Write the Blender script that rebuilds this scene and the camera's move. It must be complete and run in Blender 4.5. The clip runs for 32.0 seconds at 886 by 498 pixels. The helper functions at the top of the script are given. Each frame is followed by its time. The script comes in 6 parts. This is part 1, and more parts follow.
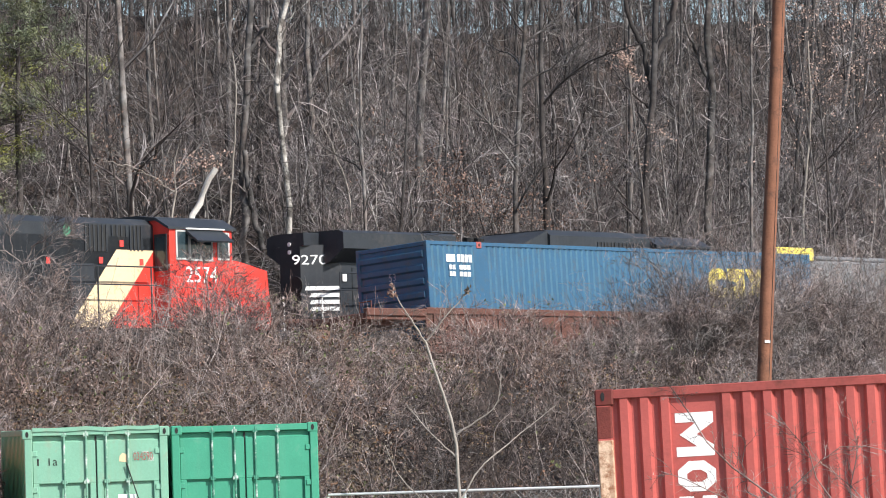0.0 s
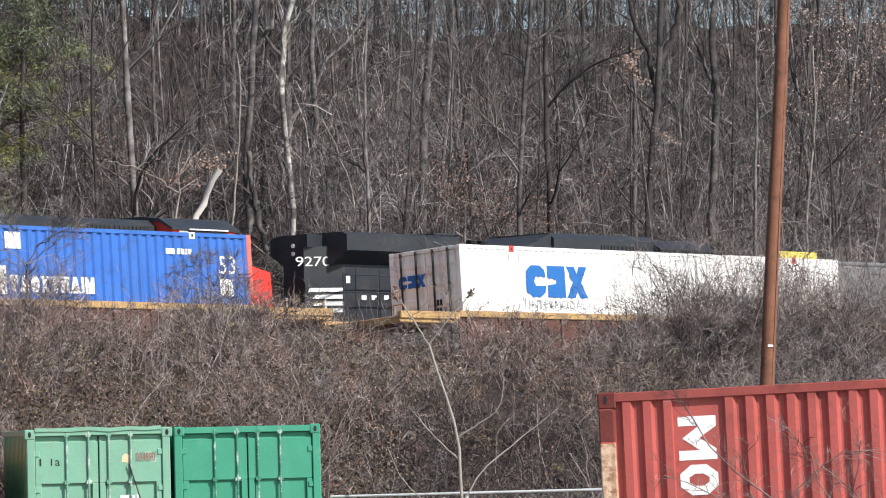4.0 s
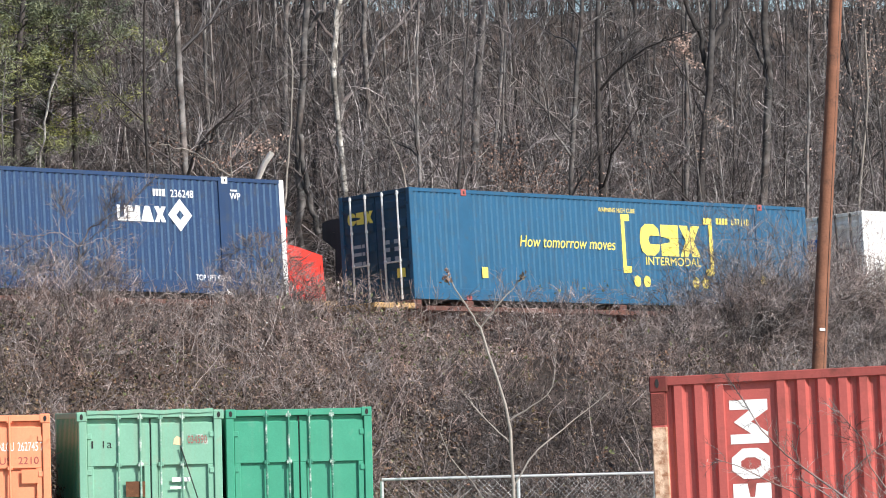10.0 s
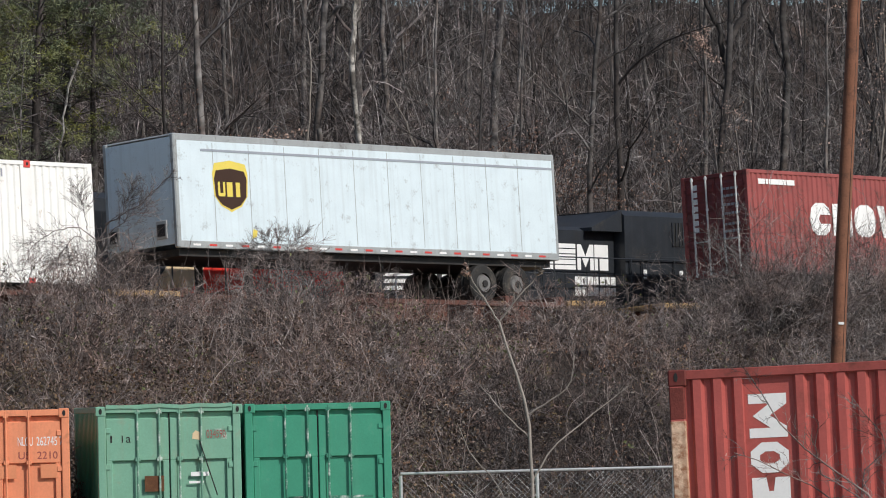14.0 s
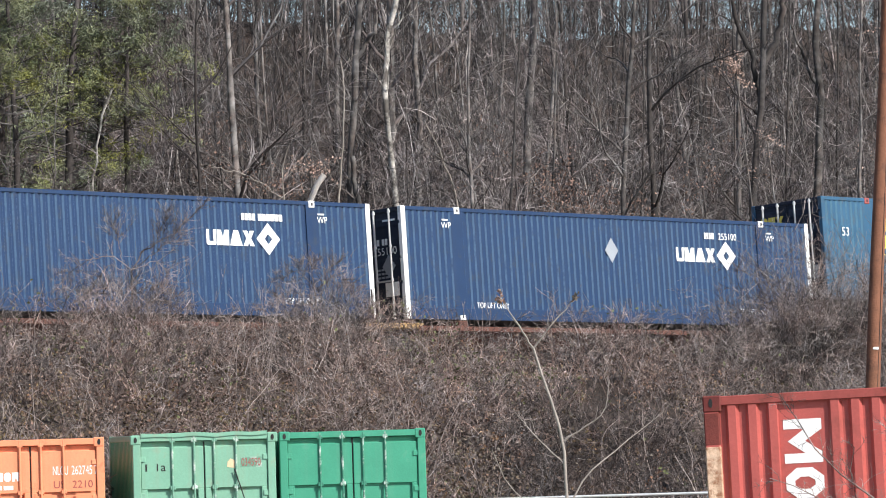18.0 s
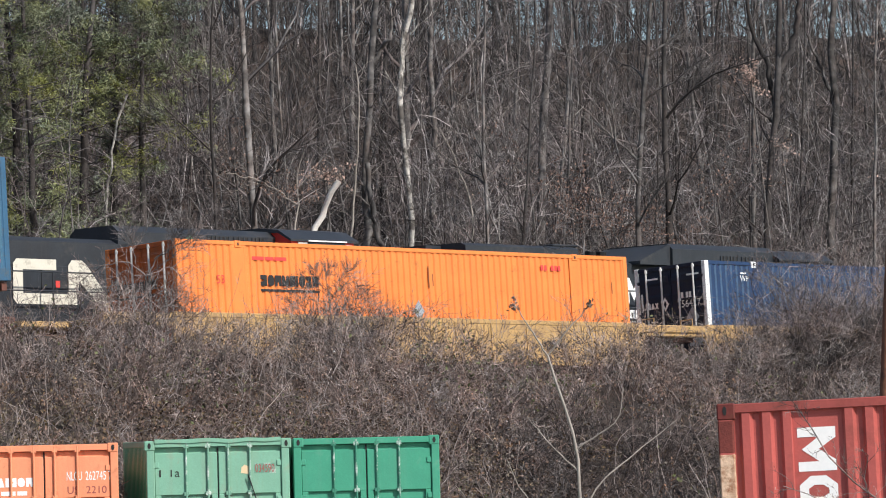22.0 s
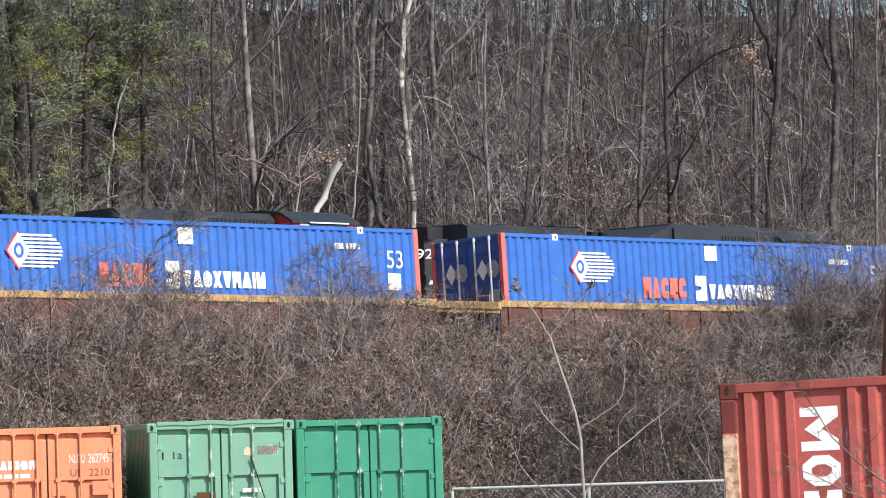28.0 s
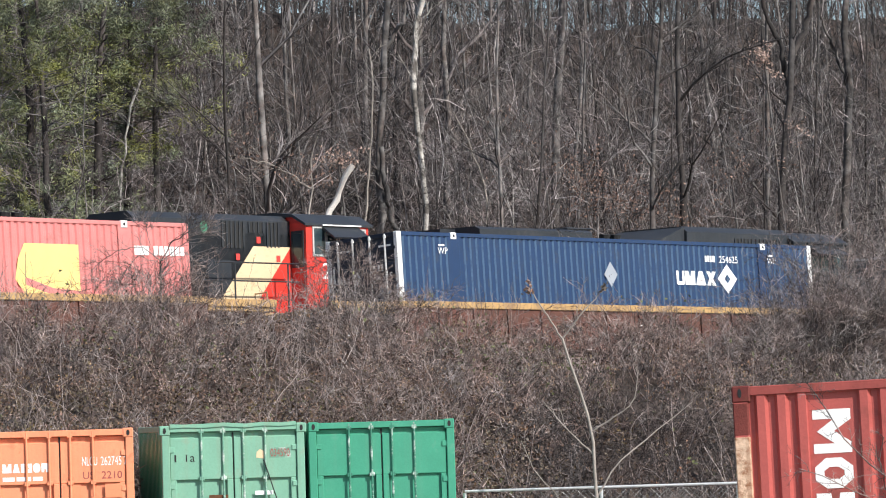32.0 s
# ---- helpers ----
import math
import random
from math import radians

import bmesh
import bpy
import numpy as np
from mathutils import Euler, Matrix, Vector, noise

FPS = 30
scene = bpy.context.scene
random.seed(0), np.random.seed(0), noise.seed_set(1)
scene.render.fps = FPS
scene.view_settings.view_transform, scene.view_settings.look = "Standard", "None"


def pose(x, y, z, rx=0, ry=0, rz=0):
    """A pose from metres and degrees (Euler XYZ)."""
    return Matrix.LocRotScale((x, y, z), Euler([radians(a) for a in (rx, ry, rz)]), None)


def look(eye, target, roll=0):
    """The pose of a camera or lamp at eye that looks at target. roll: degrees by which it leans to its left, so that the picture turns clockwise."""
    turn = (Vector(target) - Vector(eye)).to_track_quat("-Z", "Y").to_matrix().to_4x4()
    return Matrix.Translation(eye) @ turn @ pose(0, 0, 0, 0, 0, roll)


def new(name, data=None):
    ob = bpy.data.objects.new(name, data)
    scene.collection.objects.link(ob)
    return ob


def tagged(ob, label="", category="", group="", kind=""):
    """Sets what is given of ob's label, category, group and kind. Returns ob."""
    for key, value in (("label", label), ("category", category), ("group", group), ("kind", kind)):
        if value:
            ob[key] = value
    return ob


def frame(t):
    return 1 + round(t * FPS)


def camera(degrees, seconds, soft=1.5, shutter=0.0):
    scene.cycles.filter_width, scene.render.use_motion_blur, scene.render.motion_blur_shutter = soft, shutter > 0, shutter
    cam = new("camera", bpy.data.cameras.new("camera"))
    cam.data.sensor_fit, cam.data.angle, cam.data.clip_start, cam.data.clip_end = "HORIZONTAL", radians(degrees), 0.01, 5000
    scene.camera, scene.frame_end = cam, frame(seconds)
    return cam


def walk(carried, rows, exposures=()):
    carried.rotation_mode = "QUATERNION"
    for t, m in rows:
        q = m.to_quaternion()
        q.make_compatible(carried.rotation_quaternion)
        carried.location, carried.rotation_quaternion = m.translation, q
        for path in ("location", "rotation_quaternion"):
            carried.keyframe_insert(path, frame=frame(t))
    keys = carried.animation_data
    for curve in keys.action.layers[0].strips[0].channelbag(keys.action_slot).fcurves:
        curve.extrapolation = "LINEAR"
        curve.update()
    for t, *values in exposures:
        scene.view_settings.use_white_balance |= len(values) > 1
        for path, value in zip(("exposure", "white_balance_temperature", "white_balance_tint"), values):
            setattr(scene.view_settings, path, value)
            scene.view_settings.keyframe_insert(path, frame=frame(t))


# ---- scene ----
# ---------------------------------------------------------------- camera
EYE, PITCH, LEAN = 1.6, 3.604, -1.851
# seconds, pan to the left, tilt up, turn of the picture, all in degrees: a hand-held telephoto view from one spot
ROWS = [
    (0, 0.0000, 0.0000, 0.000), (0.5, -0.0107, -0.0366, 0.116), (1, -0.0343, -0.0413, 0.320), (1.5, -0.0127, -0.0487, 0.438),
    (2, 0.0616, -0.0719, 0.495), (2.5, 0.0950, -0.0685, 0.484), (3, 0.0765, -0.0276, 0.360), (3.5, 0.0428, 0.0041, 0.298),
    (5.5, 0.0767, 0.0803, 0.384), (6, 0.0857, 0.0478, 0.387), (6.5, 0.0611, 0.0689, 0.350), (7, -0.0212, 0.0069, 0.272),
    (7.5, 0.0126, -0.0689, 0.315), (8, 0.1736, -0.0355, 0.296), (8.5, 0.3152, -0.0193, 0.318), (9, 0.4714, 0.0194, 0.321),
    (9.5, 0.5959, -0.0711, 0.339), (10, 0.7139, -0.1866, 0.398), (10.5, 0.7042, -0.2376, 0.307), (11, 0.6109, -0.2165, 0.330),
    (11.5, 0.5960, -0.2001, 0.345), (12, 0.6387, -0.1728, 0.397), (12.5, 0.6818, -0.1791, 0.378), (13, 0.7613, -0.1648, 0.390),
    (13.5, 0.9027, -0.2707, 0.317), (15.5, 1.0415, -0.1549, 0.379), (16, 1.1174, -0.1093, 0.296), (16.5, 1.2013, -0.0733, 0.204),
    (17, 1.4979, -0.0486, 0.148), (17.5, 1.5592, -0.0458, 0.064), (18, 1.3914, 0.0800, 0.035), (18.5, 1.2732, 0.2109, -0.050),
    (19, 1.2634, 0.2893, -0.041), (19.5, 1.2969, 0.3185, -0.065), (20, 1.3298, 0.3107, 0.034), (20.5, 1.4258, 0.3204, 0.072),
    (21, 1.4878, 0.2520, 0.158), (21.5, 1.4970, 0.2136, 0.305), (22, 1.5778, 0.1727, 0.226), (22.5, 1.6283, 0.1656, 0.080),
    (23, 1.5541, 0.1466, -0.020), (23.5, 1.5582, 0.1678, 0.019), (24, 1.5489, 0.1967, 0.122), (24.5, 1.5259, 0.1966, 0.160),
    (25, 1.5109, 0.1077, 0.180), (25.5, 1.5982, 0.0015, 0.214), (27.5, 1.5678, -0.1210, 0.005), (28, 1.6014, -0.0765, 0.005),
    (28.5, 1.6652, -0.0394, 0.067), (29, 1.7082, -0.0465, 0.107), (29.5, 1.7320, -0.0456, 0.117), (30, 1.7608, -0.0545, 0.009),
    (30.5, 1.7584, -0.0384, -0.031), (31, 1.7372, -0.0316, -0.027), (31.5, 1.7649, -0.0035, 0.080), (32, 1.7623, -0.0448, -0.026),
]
cam = camera(11.40, 32.0, soft=1.05)
EXPOSURES = [(0.0, 0.46), (3.0, 0.45), (3.5, 0.41), (5.5, -0.24), (6.3, -0.22), (7.0, 0.33), (8.5, 0.43), (10.0, 0.48), (11.0, 0.31), (12.0, -0.30), (12.5, -0.52), (13.0, -0.66), (13.5, -0.62), (15.5, -0.04), (16.0, 0.06), (17.0, 0.16), (18.0, 0.36),
             (20.0, 0.41), (21.0, 0.26), (22.0, 0.06), (23.0, 0.16), (24.0, 0.31), (25.0, 0.31), (28.0, 0.26), (30.0, 0.21), (32.0, 0.28)]
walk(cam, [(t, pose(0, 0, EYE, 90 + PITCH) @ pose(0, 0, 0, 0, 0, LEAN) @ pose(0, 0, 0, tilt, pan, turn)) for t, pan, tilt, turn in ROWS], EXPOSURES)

# ---------------------------------------------------------------- world and sun
SUN_AZ, SUN_EL = 49.5, 38.0      # degrees to the right of straight behind the camera; above the horizon
world = bpy.data.worlds.new("sky")
scene.world = world
world.use_nodes = True
wn = world.node_tree.nodes
sky = wn.new("ShaderNodeTexSky")
sky.sky_type, sky.sun_disc = "NISHITA", False
sky.sun_elevation = radians(SUN_EL)
sun_way = Vector((math.sin(radians(SUN_AZ)) * math.cos(radians(SUN_EL)), -math.cos(radians(SUN_AZ)) * math.cos(radians(SUN_EL)), math.sin(radians(SUN_EL))))
sky.sun_rotation = math.atan2(sun_way.x, sun_way.y)
sky.air_density, sky.dust_density, sky.ozone_density = 1.0, 1.0, 1.0
wn["Background"].inputs["Strength"].default_value = 0.12
world.node_tree.links.new(sky.outputs[0], wn["Background"].inputs["Color"])
sun = new("sun", bpy.data.lights.new("sun", "SUN"))
sun.data.energy, sun.data.angle, sun.data.color = 4.6, radians(0.53), (1.0, 0.965, 0.92)
sun.matrix_world = look(sun_way * 200, (0, 0, 0))

# ---------------------------------------------------------------- materials


def mat(name, rgb, rough=0.6, metal=0.0, var=0.25, scale=2.0, fine=25.0, bump=0.0, bump_scale=40.0, dirt=None, dirt_amount=0.0, dirt_scale=3.0,
        streak=0.0, spec=0.4, rand=0.0, island=0.0, tint=None, shades=(), clump=0.0, clump_scale=2.0):
    """A worn surface: colour varied at two scales, dirt patches, vertical streaks, fine relief."""
    m = bpy.data.materials.new(name)
    m.use_nodes = True
    nt = m.node_tree
    n, link = nt.nodes, nt.links.new
    b = n["Principled BSDF"]
    b.inputs["Roughness"].default_value, b.inputs["Metallic"].default_value = rough, metal
    b.inputs["Specular IOR Level"].default_value = spec
    co = n.new("ShaderNodeTexCoord")

    def noise_of(sc, detail=4.0, stretch=None):
        t = n.new("ShaderNodeTexNoise")
        t.inputs["Scale"].default_value, t.inputs["Detail"].default_value = sc, detail
        if stretch:
            mp = n.new("ShaderNodeMapping")
            mp.inputs["Scale"].default_value = stretch
            link(co.outputs["Object"], mp.inputs["Vector"])
            link(mp.outputs[0], t.inputs["Vector"])
        else:
            link(co.outputs["Object"], t.inputs["Vector"])
        return t.outputs["Fac"]

    def math_(op, a, bb):
        k = n.new("ShaderNodeMath")
        k.operation = op
        for i, v in enumerate((a, bb)):
            if isinstance(v, (int, float)):
                k.inputs[i].default_value = v
            else:
                link(v, k.inputs[i])
        return k.outputs[0]

    def mix(fac, a, bb, kind="MIX"):
        k = n.new("ShaderNodeMixRGB")
        k.blend_type = kind
        for i, v in enumerate((fac, a, bb)):
            if isinstance(v, (int, float)):
                k.inputs[i].default_value = v
            elif isinstance(v, tuple):
                k.inputs[i].default_value = (*v, 1)
            else:
                link(v, k.inputs[i])
        return k.outputs[0]

    def ramp(v, lo, hi):
        k = n.new("ShaderNodeMapRange")
        k.inputs["From Min"].default_value, k.inputs["From Max"].default_value = lo, hi
        link(v, k.inputs["Value"])
        return k.outputs[0]

    big, small = noise_of(scale), noise_of(fine)
    f = math_("ADD", math_("MULTIPLY", big, 0.6), math_("MULTIPLY", small, 0.4))
    dark = tuple(c * (1 - var) for c in rgb)
    light = tuple(min(1, c * (1 + var)) for c in rgb)
    col = mix(ramp(f, 0.3, 0.7), dark, light)
    if tint:
        col = mix(ramp(noise_of(scale * 0.6 + 0.13), 0.42, 0.62), col, tint)
    if shades:
        k = n.new("ShaderNodeValToRGB")
        link(n.new("ShaderNodeNewGeometry").outputs["Random Per Island"], k.inputs[0])
        while len(k.color_ramp.elements) < len(shades):
            k.color_ramp.elements.new(0.5)
        for e, (at, c) in zip(k.color_ramp.elements, shades):
            e.position, e.color = at, (*c, 1)
        col = mix(0.35, k.outputs[0], col)
    if clump:        # whole bunches lighter or darker, greyer or browner than their neighbours
        cl = math_("ADD", math_("MULTIPLY", noise_of(clump_scale, 3), 0.65), math_("MULTIPLY", noise_of(clump_scale * 0.22, 2), 0.35))
        hs = n.new("ShaderNodeHueSaturation")
        link(math_("ADD", math_("MULTIPLY", ramp(cl, 0.41, 0.61), 2 * clump), 1 - clump), hs.inputs["Value"])
        link(math_("ADD", math_("MULTIPLY", ramp(noise_of(clump_scale * 0.5 + 0.07, 2), 0.38, 0.62), 0.8), 0.6), hs.inputs["Saturation"])
        link(col, hs.inputs["Color"])
        col = hs.outputs[0]
    if rand or island:
        src = n.new("ShaderNodeObjectInfo").outputs["Random"] if rand else n.new("ShaderNodeNewGeometry").outputs["Random Per Island"]
        v = math_("ADD", math_("MULTIPLY", src, 2 * (rand or island)), 1 - (rand or island))
        hs = n.new("ShaderNodeHueSaturation")
        link(v, hs.inputs["Value"])
        link(col, hs.inputs["Color"])
        col = hs.outputs[0]
    if dirt:
        d = ramp(math_("ADD", math_("MULTIPLY", noise_of(dirt_scale, 6), 0.7), math_("MULTIPLY", noise_of(dirt_scale * 7, 4), 0.3)), 0.62 - 0.3 * dirt_amount, 0.8 - 0.3 * dirt_amount)
        col = mix(math_("MULTIPLY", d, 0.9), col, dirt)
        if streak:
            s = ramp(noise_of(1.0, 5, (6.0, 6.0, 0.25)), 0.52, 0.78)
            col = mix(math_("MULTIPLY", s, streak), col, dirt)
    link(col, b.inputs["Base Color"])
    if bump:
        k = n.new("ShaderNodeBump")
        k.inputs["Strength"].default_value, k.inputs["Distance"].default_value = bump, 0.02
        link(noise_of(bump_scale, 6), k.inputs["Height"])
        link(k.outputs[0], b.inputs["Normal"])
    return m


RUST = (0.13, 0.055, 0.025)
GRIME = (0.06, 0.05, 0.04)
M = {
    "navy": mat("navy_paint", (0.014, 0.041, 0.108), 0.5, dirt=(0.05, 0.06, 0.075), dirt_amount=0.25, streak=0.35, var=0.15),
    "csxblue": mat("mid_blue_paint", (0.014, 0.088, 0.175), 0.5, dirt=(0.06, 0.08, 0.10), dirt_amount=0.25, streak=0.35, var=0.15),
    "tealblue": mat("teal_blue_paint", (0.032, 0.105, 0.19), 0.55, dirt=(0.08, 0.10, 0.11), dirt_amount=0.3, streak=0.4, var=0.15),
    "royal": mat("royal_blue_paint", (0.04, 0.15, 0.5), 0.5, dirt=(0.06, 0.08, 0.16), dirt_amount=0.2, streak=0.3, var=0.15),
    # lighter blues for fold flanks: a highlight put into the colour
    "navy_glint": mat("navy_flank_glint", (0.075, 0.14, 0.24), 0.55, dirt=(0.03, 0.06, 0.13), dirt_amount=0.35, dirt_scale=2.0, var=0.15),
    "csxblue_glint": mat("mid_blue_flank_glint", (0.055, 0.165, 0.275), 0.55, dirt=(0.03, 0.11, 0.22), dirt_amount=0.35, dirt_scale=2.0, var=0.15),
    "tealblue_glint": mat("teal_flank_glint", (0.085, 0.20, 0.29), 0.55, dirt=(0.05, 0.13, 0.22), dirt_amount=0.35, dirt_scale=2.0, var=0.15),
    "scuffed": mat("scuffed_green_bars", (0.04, 0.2, 0.13), 0.5, dirt=(0.75, 0.78, 0.74), dirt_amount=0.42, dirt_scale=4.5, var=0.15),
    # deeper green for the side away from the sun: its shade as paint
    "green_shaded": mat("shaded_green_paint", (0.06, 0.33, 0.22), 0.5, dirt=(0.08, 0.26, 0.19), dirt_amount=0.25, streak=0.3, var=0.15),
    "scuffed_pale": mat("scuffed_pale_green_bars", (0.15, 0.32, 0.23), 0.5, dirt=(0.78, 0.8, 0.76), dirt_amount=0.42, dirt_scale=4.5, var=0.15),
    "car_grey": mat("weathered_grey_car_paint", (0.16, 0.165, 0.17), 0.6, dirt=(0.09, 0.08, 0.07), dirt_amount=0.35, streak=0.4, var=0.15),
    "oxide": mat("dark_rust", (0.15, 0.034, 0.027), 0.85, dirt=(0.2, 0.04, 0.03), dirt_amount=0.35, dirt_scale=6, streak=0.4, bump=0.3),
    "shrub": mat("pale_shrub_stems", (0.207, 0.169, 0.155), 0.85, fine=8, scale=0.9, var=0.35, tint=(0.150, 0.121, 0.111), clump=0.6, clump_scale=2.0, shades=((0.0, (0.062, 0.050, 0.046)), (0.4, (0.189, 0.154, 0.143)), (0.8, (0.326, 0.273, 0.255)), (1.0, (0.440, 0.378, 0.352)))),
    "white": mat("white_paint", (0.93, 0.92, 0.885), 0.5, dirt=(0.45, 0.37, 0.28), dirt_amount=0.08, streak=0.15, var=0.05),
    "marking": mat("marking_paint", (0.88, 0.88, 0.86), 0.6, dirt=(0.3, 0.3, 0.3), dirt_amount=0.1, var=0.06),
    "yellowmark": mat("yellow_marking", (0.80, 0.64, 0.12), 0.6, dirt=(0.3, 0.25, 0.1), dirt_amount=0.1, var=0.06),
    "redmark": mat("red_marking", (0.65, 0.06, 0.05), 0.6, var=0.08),
    "bluemark": mat("blue_marking", (0.02, 0.14, 0.42), 0.6, var=0.08),
    "blackmark": mat("black_marking", (0.02, 0.02, 0.02), 0.7, var=0.1),
    "greymark": mat("grey_marking", (0.33, 0.36, 0.4), 0.5, var=0.1),
    # navy lowered for the doors: shade of the sunless end, put into the colour
    "door_shaded": mat("shaded_navy_door", (0.008, 0.016, 0.036), 0.6, dirt=(0.03, 0.03, 0.035), dirt_amount=0.3, streak=0.3),
    "bar": mat("galvanised_bar", (0.66, 0.66, 0.64), 0.5, 0.2, dirt=RUST, dirt_amount=0.1),
    "brickred": mat("brick_red_paint", (0.34, 0.086, 0.078), 0.55, dirt=(0.12, 0.05, 0.04), dirt_amount=0.25, streak=0.3, var=0.12),
    "orange": mat("orange_paint", (0.80, 0.235, 0.055), 0.5, dirt=(0.4, 0.13, 0.04), dirt_amount=0.15, streak=0.3, var=0.1),
    "pink": mat("faded_pink_paint", (0.64, 0.215, 0.20), 0.65, dirt=(0.4, 0.15, 0.13), dirt_amount=0.2, streak=0.3, var=0.1),
    "trailer": mat("pale_grey_aluminium", (0.70, 0.80, 0.84), 0.45, 0.0, dirt=(0.3, 0.31, 0.3), dirt_amount=0.15, streak=0.25, var=0.05),
    "red_yard": mat("faded_red_paint", (0.45, 0.10, 0.085), 0.55, dirt=(0.24, 0.065, 0.05), dirt_amount=0.3, dirt_scale=1.5, streak=0.3, var=0.12, bump=0.15),
    "red_rail": mat("dull_red_rail_paint", (0.33, 0.072, 0.06), 0.6, dirt=(0.14, 0.04, 0.03), dirt_amount=0.4, dirt_scale=2.5, streak=0.2, var=0.15, bump=0.15),
    "rustpost": mat("bare_rusty_steel", (0.66, 0.47, 0.33), 0.85, dirt=(0.28, 0.11, 0.05), dirt_amount=0.55, dirt_scale=14, streak=0.85, var=0.3, bump=0.3),
    "green1": mat("faded_green_paint", (0.198, 0.418, 0.297), 0.6, dirt=(0.275, 0.297, 0.220), dirt_amount=0.2, dirt_scale=2, streak=0.35, var=0.12, bump=0.1),
    "green2": mat("green_paint", (0.050, 0.297, 0.185), 0.5, dirt=(0.134, 0.314, 0.224), dirt_amount=0.15, dirt_scale=2, streak=0.25, var=0.12, bump=0.1),
    "orange_yard": mat("faded_orange_paint", (0.842, 0.302, 0.157), 0.6, dirt=(0.432, 0.151, 0.076), dirt_amount=0.2, dirt_scale=2, streak=0.3, var=0.1, bump=0.1),
    "rust": mat("rusty_steel", RUST, 0.85, dirt=(0.25, 0.12, 0.05), dirt_amount=0.3, dirt_scale=8, bump=0.2),
    "car_yellow": mat("railcar_yellow", (0.50, 0.315, 0.13), 0.65, dirt=(0.19, 0.12, 0.075), dirt_amount=0.5, dirt_scale=2, streak=0.45, var=0.15),
    "car_brown": mat("railcar_oxide", (0.125, 0.05, 0.036), 0.7, dirt=GRIME, dirt_amount=0.3, streak=0.3),
    "steel_dark": mat("dark_steel", (0.035, 0.033, 0.032), 0.6, 0.2, dirt=(0.10, 0.07, 0.05), dirt_amount=0.3),
    "rubber": mat("tyre_rubber", (0.025, 0.024, 0.023), 0.8, dirt=(0.12, 0.10, 0.08), dirt_amount=0.3),
    "rim": mat("wheel_rim", (0.22, 0.21, 0.20), 0.5, 0.4, dirt=GRIME, dirt_amount=0.2),
    "loco_black": mat("loco_black_paint", (0.028, 0.032, 0.038), 0.4, dirt=(0.07, 0.065, 0.06), dirt_amount=0.25, dirt_scale=1.2, streak=0.3),
    "loco_red": mat("loco_red_paint", (0.72, 0.05, 0.035), 0.45, dirt=(0.4, 0.05, 0.03), dirt_amount=0.2, streak=0.2, var=0.08),
    "loco_cream": mat("cream_paint", (0.75, 0.58, 0.36), 0.5, dirt=(0.4, 0.28, 0.16), dirt_amount=0.2, streak=0.2, var=0.08),
    "glass": mat("dark_window_glass", (0.03, 0.05, 0.06), 0.08, spec=0.6, var=0.3),
    "frame_grey": mat("window_frame", (0.5, 0.5, 0.48), 0.5),
    "bark": mat("grey_brown_bark", (0.113, 0.097, 0.090), 0.9, fine=30, scale=4, var=0.5, bump=0.8, bump_scale=14, rand=0.4, clump=0.5, clump_scale=3.0, tint=(0.171, 0.158, 0.149)),
    "bark_dark": mat("dark_bark", (0.055, 0.047, 0.044), 0.9, fine=30, scale=4, var=0.5, bump=0.8, bump_scale=14, rand=0.35, clump=0.4, clump_scale=1.2),
    "birch": mat("white_birch_bark", (0.60, 0.565, 0.515), 0.8, fine=20, scale=5, var=0.2, dirt=(0.06, 0.05, 0.042), dirt_amount=0.75, dirt_scale=2.2, bump=0.2),
    "deadwood": mat("pale_dead_wood", (0.31, 0.275, 0.24), 0.9, fine=30, scale=4, var=0.3, bump=0.3),
    "pale_dead": mat("bleached_dead_wood", (0.74, 0.70, 0.64), 0.85, fine=30, scale=4, var=0.2, dirt=(0.2, 0.17, 0.14), dirt_amount=0.25, dirt_scale=3, bump=0.3),
    "cane": mat("pale_dead_canes", (0.30, 0.25, 0.225), 0.8, fine=8, scale=0.8, var=0.3, tint=(0.2, 0.155, 0.14), shades=((0.0, (0.13, 0.10, 0.09)), (0.6, (0.27, 0.22, 0.2)), (1.0, (0.55, 0.48, 0.45)))),
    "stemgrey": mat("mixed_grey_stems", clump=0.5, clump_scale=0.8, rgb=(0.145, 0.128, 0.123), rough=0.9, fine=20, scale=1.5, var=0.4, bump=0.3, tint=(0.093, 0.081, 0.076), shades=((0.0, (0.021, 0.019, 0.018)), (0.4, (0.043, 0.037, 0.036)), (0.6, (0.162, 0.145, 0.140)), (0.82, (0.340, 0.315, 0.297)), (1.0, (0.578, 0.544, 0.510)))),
    # darker copy of the grey stems; its colour stands for shade deep inside
    "shadestem": mat("shaded_grey_stems", clump=0.5, clump_scale=0.8, rgb=(0.06, 0.053, 0.051), rough=0.9, fine=20, scale=1.5, var=0.4, bump=0.3, shades=((0.0, (0.012, 0.011, 0.01)), (0.55, (0.035, 0.031, 0.03)), (0.8, (0.15, 0.137, 0.132)), (1.0, (0.42, 0.395, 0.38)))),
    # bramble colours darkened to stand for shade on part of the bank
    "shadebramble": mat("shaded_bramble_stems", (0.057, 0.044, 0.041), 0.85, fine=8, scale=0.6, var=0.4, tint=(0.049, 0.034, 0.031), clump=0.5, clump_scale=2.4, shades=((0.0, (0.016, 0.013, 0.012)), (0.5, (0.053, 0.043, 0.039)), (0.82, (0.139, 0.115, 0.107)), (1.0, (0.328, 0.287, 0.271)))),
